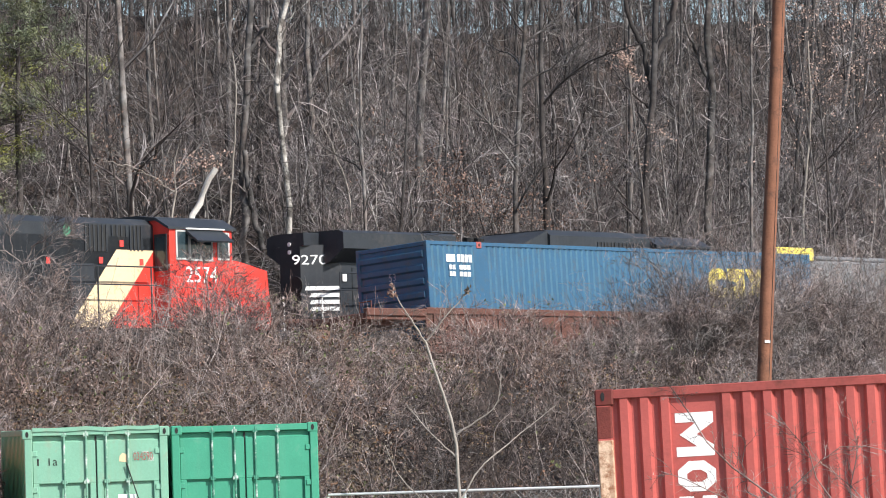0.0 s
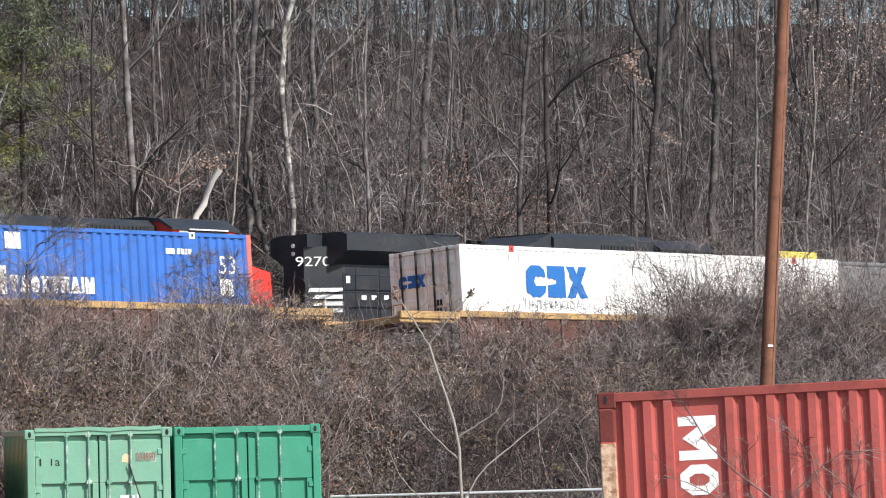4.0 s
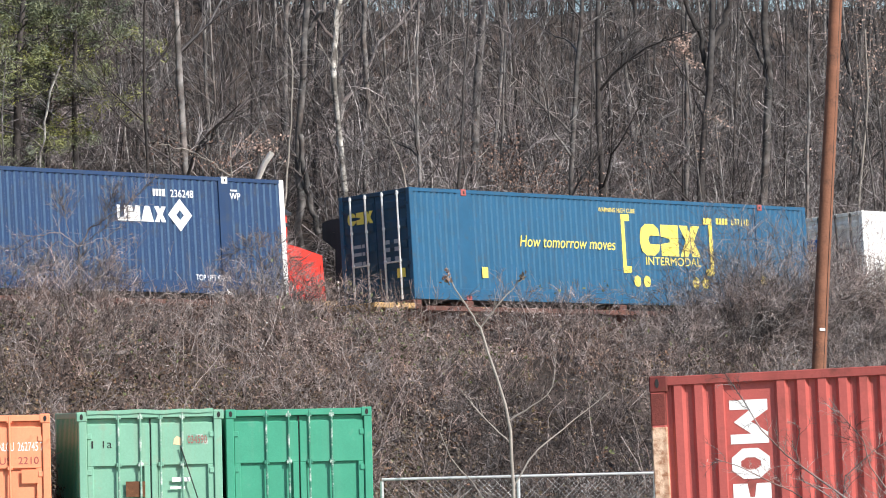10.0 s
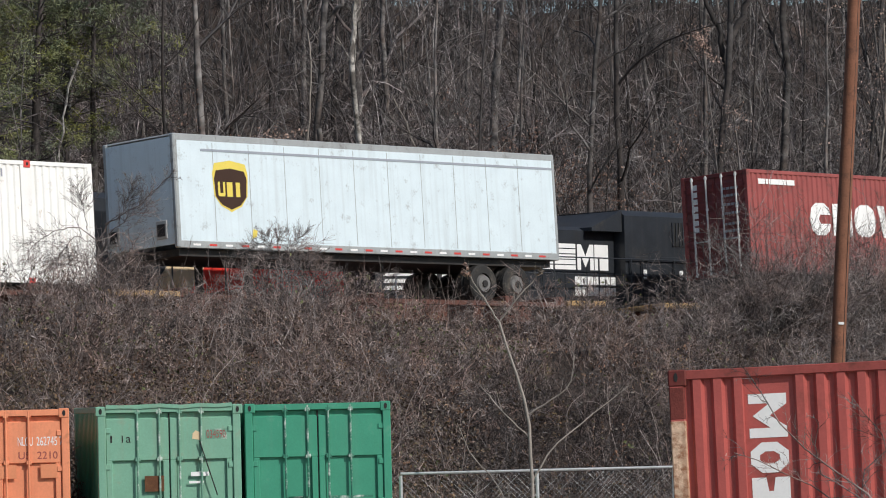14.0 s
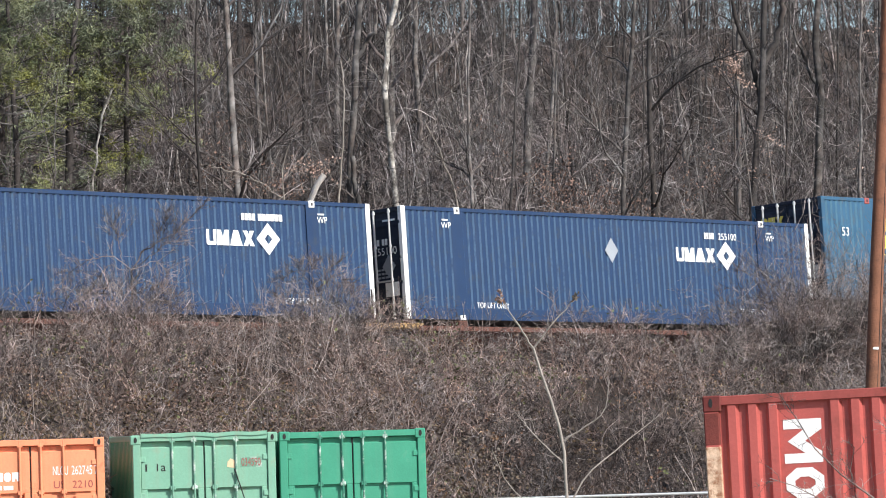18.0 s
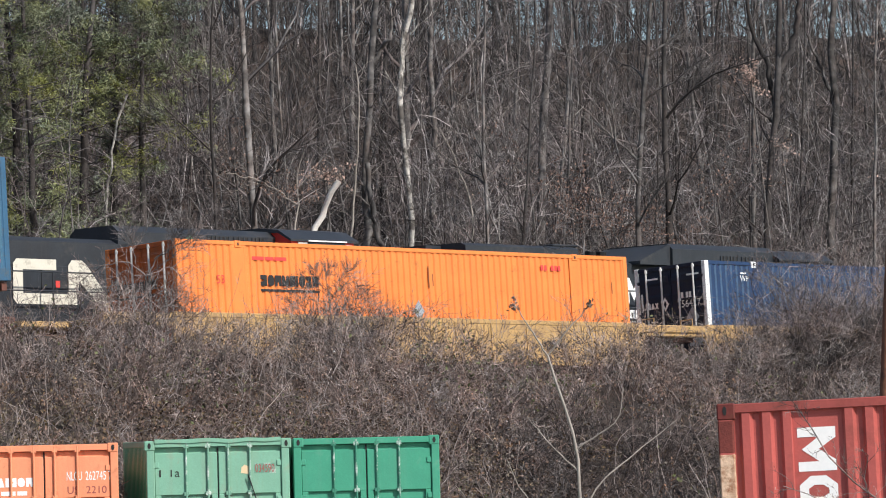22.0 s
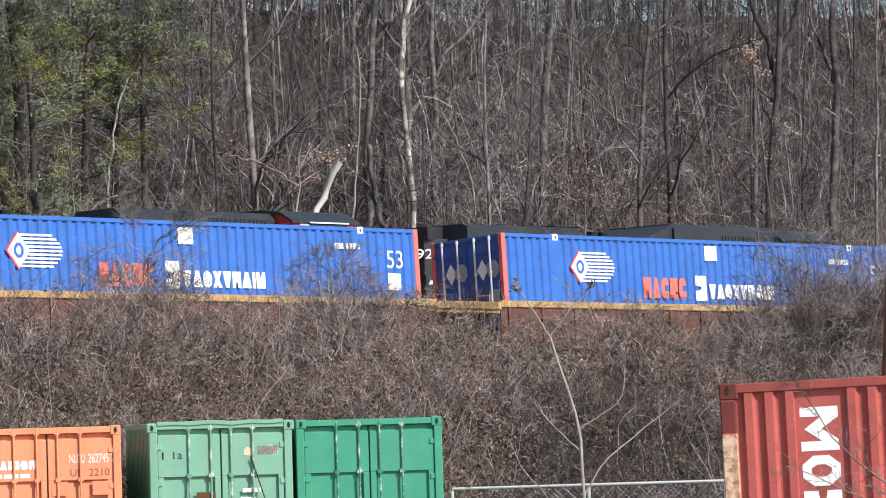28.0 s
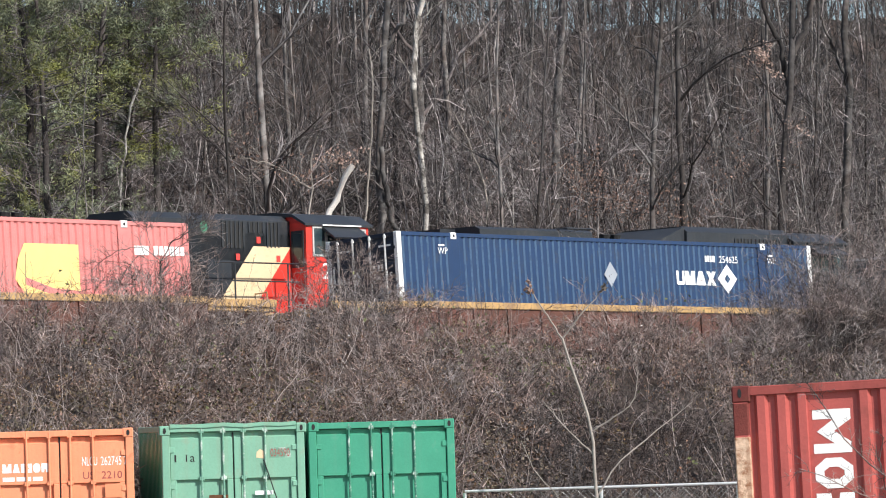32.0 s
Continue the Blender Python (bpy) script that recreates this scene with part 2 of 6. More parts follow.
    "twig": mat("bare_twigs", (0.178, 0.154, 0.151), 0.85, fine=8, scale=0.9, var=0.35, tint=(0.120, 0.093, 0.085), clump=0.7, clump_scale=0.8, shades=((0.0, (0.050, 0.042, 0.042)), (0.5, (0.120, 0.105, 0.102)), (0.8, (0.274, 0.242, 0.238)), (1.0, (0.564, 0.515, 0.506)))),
    # twig colours lowered to paint in the shade of the upper wood
    "shadetwig": mat("shaded_bare_twigs", (0.059, 0.052, 0.051), 0.85, fine=8, scale=0.6, var=0.35, tint=(0.036, 0.031, 0.030), clump=0.75, clump_scale=0.6, shades=((0.0, (0.014, 0.013, 0.013)), (0.5, (0.045, 0.041, 0.041)), (0.85, (0.117, 0.108, 0.106)), (1.0, (0.270, 0.252, 0.243)))),
    "bramble": mat("bramble_stems", (0.20, 0.152, 0.136), 0.85, fine=8, scale=0.5, var=0.35, tint=(0.135, 0.092, 0.082), clump=0.72, clump_scale=2.2, shades=((0.0, (0.06, 0.044, 0.040)), (0.45, (0.185, 0.141, 0.127)), (0.85, (0.33, 0.265, 0.24)), (1.0, (0.52, 0.44, 0.41)))),
    "leaf": mat("dry_leaves", (0.200, 0.134, 0.108), 0.85, fine=12, scale=1.0, var=0.35, island=0.4, clump=0.7, clump_scale=2.0, tint=(0.147, 0.118, 0.080)),
    "lowleaf": mat("low_brown_leaves", (0.145, 0.097, 0.076), 0.85, fine=12, scale=0.8, var=0.4, island=0.4, clump=0.5, clump_scale=1.8, tint=(0.108, 0.087, 0.054)),
    "oakleaf": mat("pale_oak_leaves", (0.40, 0.285, 0.235), 0.8, fine=12, scale=1.0, var=0.3, island=0.45),
    "brownleaf": mat("brown_beech_leaves", (0.235, 0.150, 0.118), 0.8, fine=12, scale=1.0, var=0.3, island=0.4),
    "greenleaf": mat("sparse_green_leaves", (0.11, 0.12, 0.05), 0.7, fine=12, scale=1.0, var=0.3, island=0.5),
    "needle": mat("pine_needles", (0.159, 0.191, 0.109), 0.6, fine=12, scale=0.6, var=0.35, island=0.3, clump=0.4, clump_scale=0.8, tint=(0.254, 0.254, 0.112)),
    "litter": mat("leaf_litter", (0.056, 0.037, 0.028), 0.95, fine=6, scale=0.4, var=0.6, bump=0.8, bump_scale=5, tint=(0.035, 0.025, 0.019)),
    "yard": mat("gravel_yard", (0.22, 0.20, 0.18), 0.95, fine=10, scale=0.3, var=0.3, bump=0.4, bump_scale=15),
    "ballast": mat("ballast_stone", (0.20, 0.18, 0.165), 0.95, fine=9, scale=0.7, var=0.4, bump=0.7, bump_scale=12),
    "railsteel": mat("rail_steel", (0.20, 0.13, 0.09), 0.5, 0.5, dirt=RUST, dirt_amount=0.5),
    "tie": mat("timber_sleeper", (0.07, 0.055, 0.045), 0.9, var=0.3, bump=0.3),
    "pole": mat("weathered_pole_wood", (0.22, 0.095, 0.055), 0.85, fine=30, scale=3, var=0.25, dirt=(0.09, 0.045, 0.032), dirt_amount=0.3, dirt_scale=4, streak=0.6, bump=0.5, bump_scale=20),
    "galv": mat("galvanised_fence_steel", (0.55, 0.56, 0.56), 0.5, 0.4, dirt=(0.3, 0.29, 0.27), dirt_amount=0.2),
}

# ---------------------------------------------------------------- mesh helpers


def put(name, me, material, parent=None, m=None, label=""):
    ob = new(name, me)
    if material is not None and not me.materials:
        me.materials.append(M[material] if isinstance(material, str) else material)
    if parent is not None:
        ob.parent = parent
    if m is not None:
        ob.matrix_basis = m
    if label:
        tagged(ob, label)
    return ob


def part(name, bm, material, parent, label="", m=None, smooth=False):
    me = bpy.data.meshes.new(name)
    bmesh.ops.recalc_face_normals(bm, faces=bm.faces)
    bm.to_mesh(me)
    bm.free()
    if smooth:
        me.polygons.foreach_set("use_smooth", [True] * len(me.polygons))
    return put(name, me, material, parent, m, label)


def raw(name, verts, faces, material, parent=None, m=None, label="", smooth=False):
    me = bpy.data.meshes.new(name)
    me.from_pydata([tuple(v) for v in verts], [], faces)
    if smooth:
        me.polygons.foreach_set("use_smooth", [True] * len(me.polygons))
    return put(name, me, material, parent, m, label)


def array_mesh(name, co, quads=None, tris=None, smooth=True):
    """A mesh from numpy arrays of corners and of quads or triangles."""
    me = bpy.data.meshes.new(name)
    fc = quads if quads is not None else tris
    k = fc.shape[1]
    me.vertices.add(len(co))
    me.vertices.foreach_set("co", np.ascontiguousarray(co, dtype=np.float32).ravel())
    me.loops.add(fc.size)
    me.loops.foreach_set("vertex_index", np.ascontiguousarray(fc, dtype=np.int32).ravel())
    me.polygons.add(len(fc))
    me.polygons.foreach_set("loop_start", np.arange(0, fc.size, k, dtype=np.int32))
    me.polygons.foreach_set("loop_total", np.full(len(fc), k, dtype=np.int32))
    me.polygons.foreach_set("use_smooth", np.full(len(fc), smooth))
    me.update(calc_edges=True)
    return me


def box(bm, x0, x1, y0, y1, z0, z1, bevel=0.0):
    r = bmesh.ops.create_cube(bm, size=1.0, matrix=Matrix.Translation(((x0 + x1) / 2, (y0 + y1) / 2, (z0 + z1) / 2)) @ Matrix.Diagonal((x1 - x0, y1 - y0, z1 - z0, 1)))
    if bevel:
        es = list({e for v in r["verts"] for e in v.link_edges})
        bmesh.ops.bevel(bm, geom=es, offset=bevel, segments=1, affect="EDGES")
    return bm


def boxm(*a, bevel=0.0):
    return box(bmesh.new(), *a, bevel=bevel)


def rod(bm, a, b, r, sides=8, r2=None):
    a, b = Vector(a), Vector(b)
    d = b - a
    m = Matrix.Translation((a + b) / 2) @ d.to_track_quat("Z", "Y").to_matrix().to_4x4()
    bmesh.ops.create_cone(bm, cap_ends=True, segments=sides, radius1=r, radius2=r if r2 is None else r2, depth=d.length, matrix=m)
    return bm


def rodm(a, b, r, sides=8, r2=None):
    return rod(bmesh.new(), a, b, r, sides, r2)


def prism(outline, axis, lo, hi):
    """A solid from an outline in the plane across axis ('x', 'y' or 'z'), between lo and hi."""
    bm = bmesh.new()

    def at(p, h):
        return {"x": (h, p[0], p[1]), "y": (p[0], h, p[1]), "z": (p[0], p[1], h)}[axis]
    a = [bm.verts.new(at(p, lo)) for p in outline]
    b = [bm.verts.new(at(p, hi)) for p in outline]
    bm.faces.new(a)
    bm.faces.new(b)
    for i in range(len(a)):
        j = (i + 1) % len(a)
        bm.faces.new((a[i], a[j], b[j], b[i]))
    return bm


def thing(name, label, category, m=None, group="", kind=""):
    ob = new(name)
    ob.empty_display_size = 0.2
    if m is not None:
        ob.matrix_basis = m
    return tagged(ob, label, category, group, kind)


def writing(text, height, material, parent, m, width=None, label="", name="lettering", thick=0.004, shear=0.0):
    cu = bpy.data.curves.new(name, "FONT")
    cu.body, cu.size, cu.extrude, cu.shear = text, 1.0, 0.0, shear
    cu.align_x = "LEFT"
    ob = bpy.data.objects.new(name, cu)
    me = bpy.data.meshes.new_from_object(ob)
    bpy.data.objects.remove(ob)
    bpy.data.curves.remove(cu)
    co = np.empty(len(me.vertices) * 3)
    me.vertices.foreach_get("co", co)
    co = co.reshape(-1, 3)
    co[:, 0] -= co[:, 0].min()
    k = height / 0.69
    kx = k if width is None else width / max(1e-6, co[:, 0].max())
    co *= (kx, k, 1)
    me.vertices.foreach_set("co", co.ravel())
    me.update()
    me.materials.clear()
    return put(name, me, material, parent, m, label)



# ---------------------------------------------------------------- the lie of the land
TH, CANT, RAIL, RAIL2, GAP2 = 0.820, -2.64, 5.85, 5.42, 6.0
DX, DY = math.cos(TH), math.sin(TH)
OX, OY = -9.302, 108.328                 # a point of the main track's middle line


def along(x, y):
    return (x - OX) * DX + (y - OY) * DY


def beyond(x, y):
    """Distance past the main track's middle line, seen from the yard."""
    return -(x - OX) * DY + (y - OY) * DX


def spot(s, p):
    return OX + s * DX - p * DY, OY + s * DY + p * DX


def smooth_step(t):
    t = min(1.0, max(0.0, t))
    return t * t * (3 - 2 * t)


def brow_at(f):
    """How far behind the wood's edge the brow of the hill lies, by the bearing x / y."""
    f = max(-0.2, min(0.2, f))
    return 45.0 + (130 if f > 0 else 25) * f


def ground_z(x, y):
    p = beyond(x, y)
    low = 0.0092 * min(max(y, 0.0), 50.0) + 0.0163 * min(max(y - 50.0, 0.0), 45.0)
    z = low + (5.15 - low) * (0.35 * smooth_step((p + 25) / 9) + 0.65 * smooth_step((p + 21) / 16))
    if p > 8.5:
        crest = brow_at(x / max(y, 60))
        z += 0.41 * min(p - 8.5, crest) - 0.04 * max(0, p - 8.5 - crest)
    z += 0.42 * math.exp(-((p + 7.2) / 2.2) ** 2)
    if -25 < p < -5 or p > 9:
        z += 0.25 * noise.noise((x * 0.25, y * 0.25, 3)) + 0.5 * noise.noise((x * 0.06, y * 0.06, 7)) * min(1, max(0, p - 9) / 8)
    return z


ss = [-1500, -700, -300, -150, -80, -50] + list(np.arange(-40, 110, 1.6)) + [120, 150, 200, 300, 420, 700, 1500]
ps = [-1500, -700, -300, -150, -90, -60, -45, -35, -30] + list(np.arange(-27, 84, 1.1)) + [90, 130, 300, 800, 1500]
gv = [(*(q := spot(s, p)), ground_z(*q)) for s in ss for p in ps]
gq = [(i * len(ps) + j, (i + 1) * len(ps) + j, (i + 1) * len(ps) + j + 1, i * len(ps) + j + 1) for i in range(len(ss) - 1) for j in range(len(ps) - 1)]
ground = raw("ground", gv, gq, "litter", smooth=True)
ground.data.materials.append(M["yard"])
ground.data.polygons.foreach_set("material_index", [1 if ps[k % (len(ps) - 1)] < -27 else 0 for k in range(len(gq))])
tagged(ground, "leaf-littered slope rising from a gravel yard to wooded hillside", "ground", kind="structure")

TRACK = pose(OX, OY, RAIL, CANT, 0, math.degrees(TH))
TRACK2 = pose(*spot(0, GAP2), RAIL2, 0, 0, math.degrees(TH))


def track(name, m, label, lo=-420, hi=420):
    t = thing(name, label, "railway track", m, kind="structure")
    part("ballast_bed", prism([(-2.9, -0.75), (-1.6, -0.2), (1.6, -0.2), (2.9, -0.75)], "x", lo, hi), "ballast", t)
    for y in (-0.755, 0.755):
        part("rail", prism([(y - 0.07, -0.18), (y - 0.07, -0.165), (y - 0.012, -0.14), (y - 0.012, -0.05), (y - 0.036, -0.04), (y - 0.036, 0),
                            (y + 0.036, 0), (y + 0.036, -0.04), (y + 0.012, -0.05), (y + 0.012, -0.14), (y + 0.07, -0.165), (y + 0.07, -0.18)], "x", lo, hi), "railsteel", t)
    me = None
    for i in range(80):
        if me is None:
            me = part("sleeper", boxm(-0.11, 0.11, -1.3, 1.3, -0.3, -0.178, bevel=0.01), "tie", t, m=pose(-8, 0, 0)).data
        else:
            put("sleeper", me, None, t, pose(-8 + i * 0.55, 0, 0))
    return t


track("main_track", TRACK, "canted main line track on stone ballast")
track("siding_track", TRACK2, "siding track behind the main line")

# ---------------------------------------------------------------- plants
RNG = np.random.default_rng(5)


def unit(v):
    return v / np.maximum(1e-9, np.linalg.norm(v, axis=-1, keepdims=True))


def grow(base, way, length, r0, nseg, wander, lift, taper=0.25):
    """Wandering stems: N bases, ways, lengths and radii; returns nodes (N, nseg+1, 3) and radii."""
    n = len(base)
    pts = np.empty((n, nseg + 1, 3))
    pts[:, 0] = base
    d = unit(np.array(way, dtype=float))
    for i in range(nseg):
        pts[:, i + 1] = pts[:, i] + d * (length / nseg)[:, None]
        d = unit(d + RNG.normal(0, wander, (n, 3)) + np.array((0, 0, lift)))
    rad = r0[:, None] * np.linspace(1, taper, nseg + 1)[None]
    return pts, rad


def sprout(pts, rad, count, reach, spread, lo=0.25, hi=1.0, up=0.25):
    """Places, ways, lengths and radii for count branches on every stem."""
    n, k, _ = pts.shape
    t = RNG.uniform(lo, hi, (n, count)) * (k - 1)
    i = np.minimum(t.astype(int), k - 2)
    f = (t - i)[..., None]
    rows = np.arange(n)[:, None]
    a, b = pts[rows, i], pts[rows, i + 1]
    base = a + (b - a) * f
    main = unit(b - a)
    side = RNG.normal(0, 1, (n, count, 3))
    side = unit(side - main * (side * main).sum(-1, keepdims=True))
    way = unit(main * math.cos(spread) + side * math.sin(spread) + np.array((0, 0, up)))
    length = reach[:, None] * (1.1 - 0.7 * t / (k - 1)) * RNG.uniform(0.6, 1.2, (n, count))
    r = (rad[rows, i] + (rad[rows, i + 1] - rad[rows, i]) * f[..., 0])
    return base.reshape(-1, 3), way.reshape(-1, 3), length.ravel(), r.ravel()


def tubes(stems, sides=3):
    """One array mesh of round stems: a list of (nodes, radii). Stems of three nodes or fewer and under a centimetre thick become slim blades."""
    vs, qs, off = [], [], 0
    for pts, rad in stems:
        n, k, _ = pts.shape
        if not n:
            continue
        full, sides = sides, 2 if sides == 3 and k <= 3 and rad.max() < 0.0125 else sides
        ang = np.arange(sides) * 2 * np.pi / sides
        d = unit(np.concatenate([pts[:, 1:2] - pts[:, :1], pts[:, 2:] - pts[:, :-2], pts[:, -1:] - pts[:, -2:-1]], 1))
        ref = np.where(np.abs(d[..., 2:3]) > 0.9, np.array((1.0, 0, 0)), np.array((0, 0, 1.0)))
        ref = np.broadcast_to(ref[:, :1], d.shape)
        u = unit(np.cross(d, ref))
        w = np.cross(d, u)
        spin = RNG.uniform(0, 2 * np.pi, (n, 1, 1))
        u, w = u * np.cos(spin) + w * np.sin(spin), w * np.cos(spin) - u * np.sin(spin)
        ring = pts[:, :, None] + rad[:, :, None, None] * (np.cos(ang)[:, None] * u[:, :, None] + np.sin(ang)[:, None] * w[:, :, None])
        vs.append(ring.reshape(-1, 3))
        idx = off + np.arange(n * k * sides).reshape(n, k, sides)
        nx = np.roll(idx, -1, 2)
        qd = np.stack([idx[:, :-1], nx[:, :-1], nx[:, 1:], idx[:, 1:]], -1)
        qs.append((qd[:, :, :1] if sides == 2 else qd).reshape(-1, 4))
        off += n * k * sides
        sides = full
    return np.concatenate(vs), np.concatenate(qs)


def leaves(centres, size, lean=1.0, long=1.5):
    """Small leaves, one bent face each."""
    n = len(centres)
    a = unit(RNG.normal(0, 1, (n, 3)) * (1, 1, lean))
    b = unit(np.cross(a, RNG.normal(0, 1, (n, 3))))
    c = np.cross(a, b)
    sz = size * RNG.uniform(0.6, 1.3, n)[:, None]
    tip = a * sz * long / 2
    v = np.stack([centres - tip, centres + b * sz / 2 + c * sz * 0.15, centres + tip, centres - b * sz / 2 + c * sz * 0.15], 1).reshape(-1, 3)
    return v, np.arange(4 * n).reshape(n, 4)


def heights(xy):
    return np.array([ground_z(x, y) for x, y in xy])


def wedge(n, near, far, p_lo, p_hi, left=-0.142, right=0.112):
    """Random places on the slope within a fan of bearings that fits the camera's view."""
    out = []
    while len(out) < n:
        y = math.sqrt(RNG.uniform(near * near, far * far))
        x = y * RNG.uniform(left, right)
        if p_lo < beyond(x, y) < p_hi:
            out.append((x, y))
    return np.array(out)


def grain(p, size, seed):
    """A smooth random field over places in space, about -2 to 2, with bunches of the given size."""
    g = np.random.default_rng(seed)
    q = np.asarray(p) / size
    return sum(np.sin(q @ g.normal(0, 1.6, 3) + g.uniform(0, 6.3)) for _ in range(7)) / 1.87


def thicket(xy, tall, spread_up, kids, grand, r=0.012, wander=0.16, lift=-0.02, out=0.5, fan=0.85, thin=0.0065, bends=2, bunch=0.35, thr=-0.2, short=1.0, away=None):
    """Bushes of stems, side shoots and twigs; the twigs stand in bunches with hollows between them."""
    n = len(xy)
    base = np.column_stack([xy, heights(xy) - 0.05])
    way = np.column_stack([RNG.normal(0, out, n), RNG.normal(0, out, n), np.full(n, spread_up)])
    if away is not None:
        way[:, :2] = way[:, :2] * 0.6 + away * 0.8
    p0, r0 = grow(base, way, tall, r * RNG.uniform(0.6, 1.5, n), 5, wander, lift)
    b, w, l, rr = sprout(p0, r0, kids, np.minimum(tall * 0.5, 2.4), fan, 0.12, 1.0, 0.1 if fan < 1 else -0.05)
    p1, r1 = grow(b, w, l, np.maximum(rr * 0.65, thin), 2, wander * 1.3, lift)
    res = [(p0, r0), (p1, r1)]
    if grand:
        b, w, l, rr = sprout(p1, r1, grand, np.minimum(np.repeat(tall, kids) * 0.3, 0.9) * short, 0.8, 0.15)
        keep = grain(b, bunch, 3) + RNG.normal(0, 0.35, len(b)) > thr
        b, w, l, rr = b[keep], w[keep], l[keep], rr[keep]
        res.append(grow(b, w, l, np.maximum(rr * 0.75, thin * 0.85), bends, wander * 1.4, lift, 0.5))
    return res


def stuff(name, stems, material, label, category, sides=3):
    co, q = tubes(stems, sides)
    ob = put(name, array_mesh(name, co, q), material)
    return tagged(ob, label, category, kind="stuff")


# brush on the bank below the track, heaped in domes with hollows between them
xy = np.concatenate([wedge(190, 77, 128, -26, -4.2), wedge(14, 88, 128, -7.6, -4.8)])
HEAPS = np.column_stack([xy, RNG.uniform(0.7, 1.9, len(xy)), RNG.uniform(0.7, 1.5, len(xy))])    # x, y, half width, height


def heaped(xy):
    """How high the brush stands at each place, and the way out from the middle of its dome."""
    d = xy[:, None] - HEAPS[None, :, :2]
    k = 1 - (d ** 2).sum(-1) / HEAPS[:, 2] ** 2
    h = np.where(k > 0, np.sqrt(np.maximum(k, 0)) * HEAPS[:, 3], 0)
    i = h.argmax(1)
    rows = np.arange(len(xy))
    return h[rows, i], d[rows, i] / HEAPS[i, 2:3]


xy = wedge(5200, 77, 128, -26.5, -3.6)
dome, away = heaped(xy)
keep = (dome > 0.25) | (RNG.random(len(dome)) < 0.3)
shaded_band = np.array([-0.012 < x / y < 0.072 and -26.5 < beyond(x, y) < -12 for x, y in xy])       # camera bearings where brambles coloured dark for shade take over
keep &= ~(shaded_band & (RNG.random(len(xy)) < 0.8))
xy, dome, away = xy[keep], dome[keep], away[keep]
pp = np.array([beyond(x, y) for x, y in xy])
tall = (0.45 + dome * RNG.uniform(0.9, 1.25, len(xy))) * np.where(pp > -9, 1.3, 1.0)
low = thicket(xy, tall, 0.8, 6, 9, r=0.0105, wander=0.32, lift=-0.05, out=0.55, thin=0.0064, bunch=0.34, thr=0.15, short=0.7, away=away)
stuff("bank_brush", low, "bramble", "dense tangle of bare brown brambles and brush on the bank", "brush")
ends = np.concatenate([low[1][0][:, 1:].reshape(-1, 3), low[2][0][:, -1]])
ends = ends[grain(ends, 0.4, 8) > 0.0]
pick = ends[RNG.choice(len(ends), min(70000, len(ends)), replace=False)]
pick = pick[pick[:, 2] - heights(pick[:, :2]) < 1.15]
# fewer leaves on the camera bearings of that shaded band
pick = pick[~((pick[:, 0] / pick[:, 1] > -0.012) & (pick[:, 0] / pick[:, 1] < 0.072) & (pick[:, 1] < 97) & (RNG.random(len(pick)) < 0.7))]
co, q = leaves(pick + RNG.normal(0, 0.05, pick.shape), 0.045)
tagged(put("dry_leaves", array_mesh("dry_leaves", co, q, smooth=False), "leaf"), "withered brown leaves hanging in the brush", "leaves", kind="stuff")
pick = ends[RNG.choice(len(ends), 7000, replace=False)]
pick = pick[(np.sin(pick[:, 0] * 0.9 + pick[:, 2] * 1.7) > 0.1)]
co, q = leaves(pick, 0.06)
tagged(put("green_leaves", array_mesh("green_leaves", co, q, smooth=False), "greenleaf"), "few olive green leaves left in the brush", "leaves", kind="stuff")
# bolder pale canes and arching vines standing out of the brush, most of them in stands
xy = wedge(2300, 78, 128, -25, -3.8)
xy = xy[grain(np.column_stack([xy, 0 * xy[:, :1]]), 1.6, 31) > np.where((xy[:, 0] / xy[:, 1] > -0.012) & (xy[:, 0] / xy[:, 1] < 0.06), 1.2, 0.25)]
n = len(xy)
base = np.column_stack([xy, heights(xy) + RNG.uniform(0.0, 0.5, n)])
upright = RNG.random(n) < 0.65
up = np.where(upright, RNG.uniform(1.6, 4.0, n), RNG.uniform(0.2, 1.2, n))
vines = grow(base, np.column_stack([RNG.normal(0, 0.7, n), RNG.normal(0, 0.4, n), up]), RNG.uniform(0.9, 2.3, n), RNG.uniform(0.0055, 0.0125, n), 7, 0.16, -0.07, 0.4)
b, w, l, rr = sprout(*vines, 4, np.full(n, 0.5), 0.6, 0.4)
stuff("pale_canes", [vines, grow(b, w, l, np.maximum(rr * 0.5, 0.005), 2, 0.2, 0.0)], "cane", "pale dead canes standing and arching out of the brush", "brush")

# tall pale whips on the crest beside the pole
xy = wedge(75, 96, 118, -10, -4.5, 0.066, 0.106)
n = len(xy)
whip = grow(np.column_stack([xy, heights(xy)]), np.column_stack([RNG.normal(0, 0.22, n), RNG.normal(0, 0.15, n), np.ones(n)]), RNG.uniform(2.0, 4.4, n), RNG.uniform(0.008, 0.016, n), 7, 0.1, 0.0, 0.35)
b, w, l, rr = sprout(*whip, 6, np.full(n, 0.9), 0.6, 0.35)
stuff("pale_whips", [whip, grow(b, w, l, np.maximum(rr * 0.55, 0.006), 3, 0.16, 0.05, 0.4)], "cane", "tall pale leafless whips standing on the crest", "brush")

# low leafy growth, and brambles coloured dark for shade, at the foot of the bank
xy = wedge(5200, 76.5, 96, -26.5, -11)
xy = xy[~((xy[:, 0] / xy[:, 1] > -0.012) & (xy[:, 0] / xy[:, 1] < 0.072) & (RNG.random(len(xy)) < 0.6))]
n = len(xy)
c = np.column_stack([xy, heights(xy)])
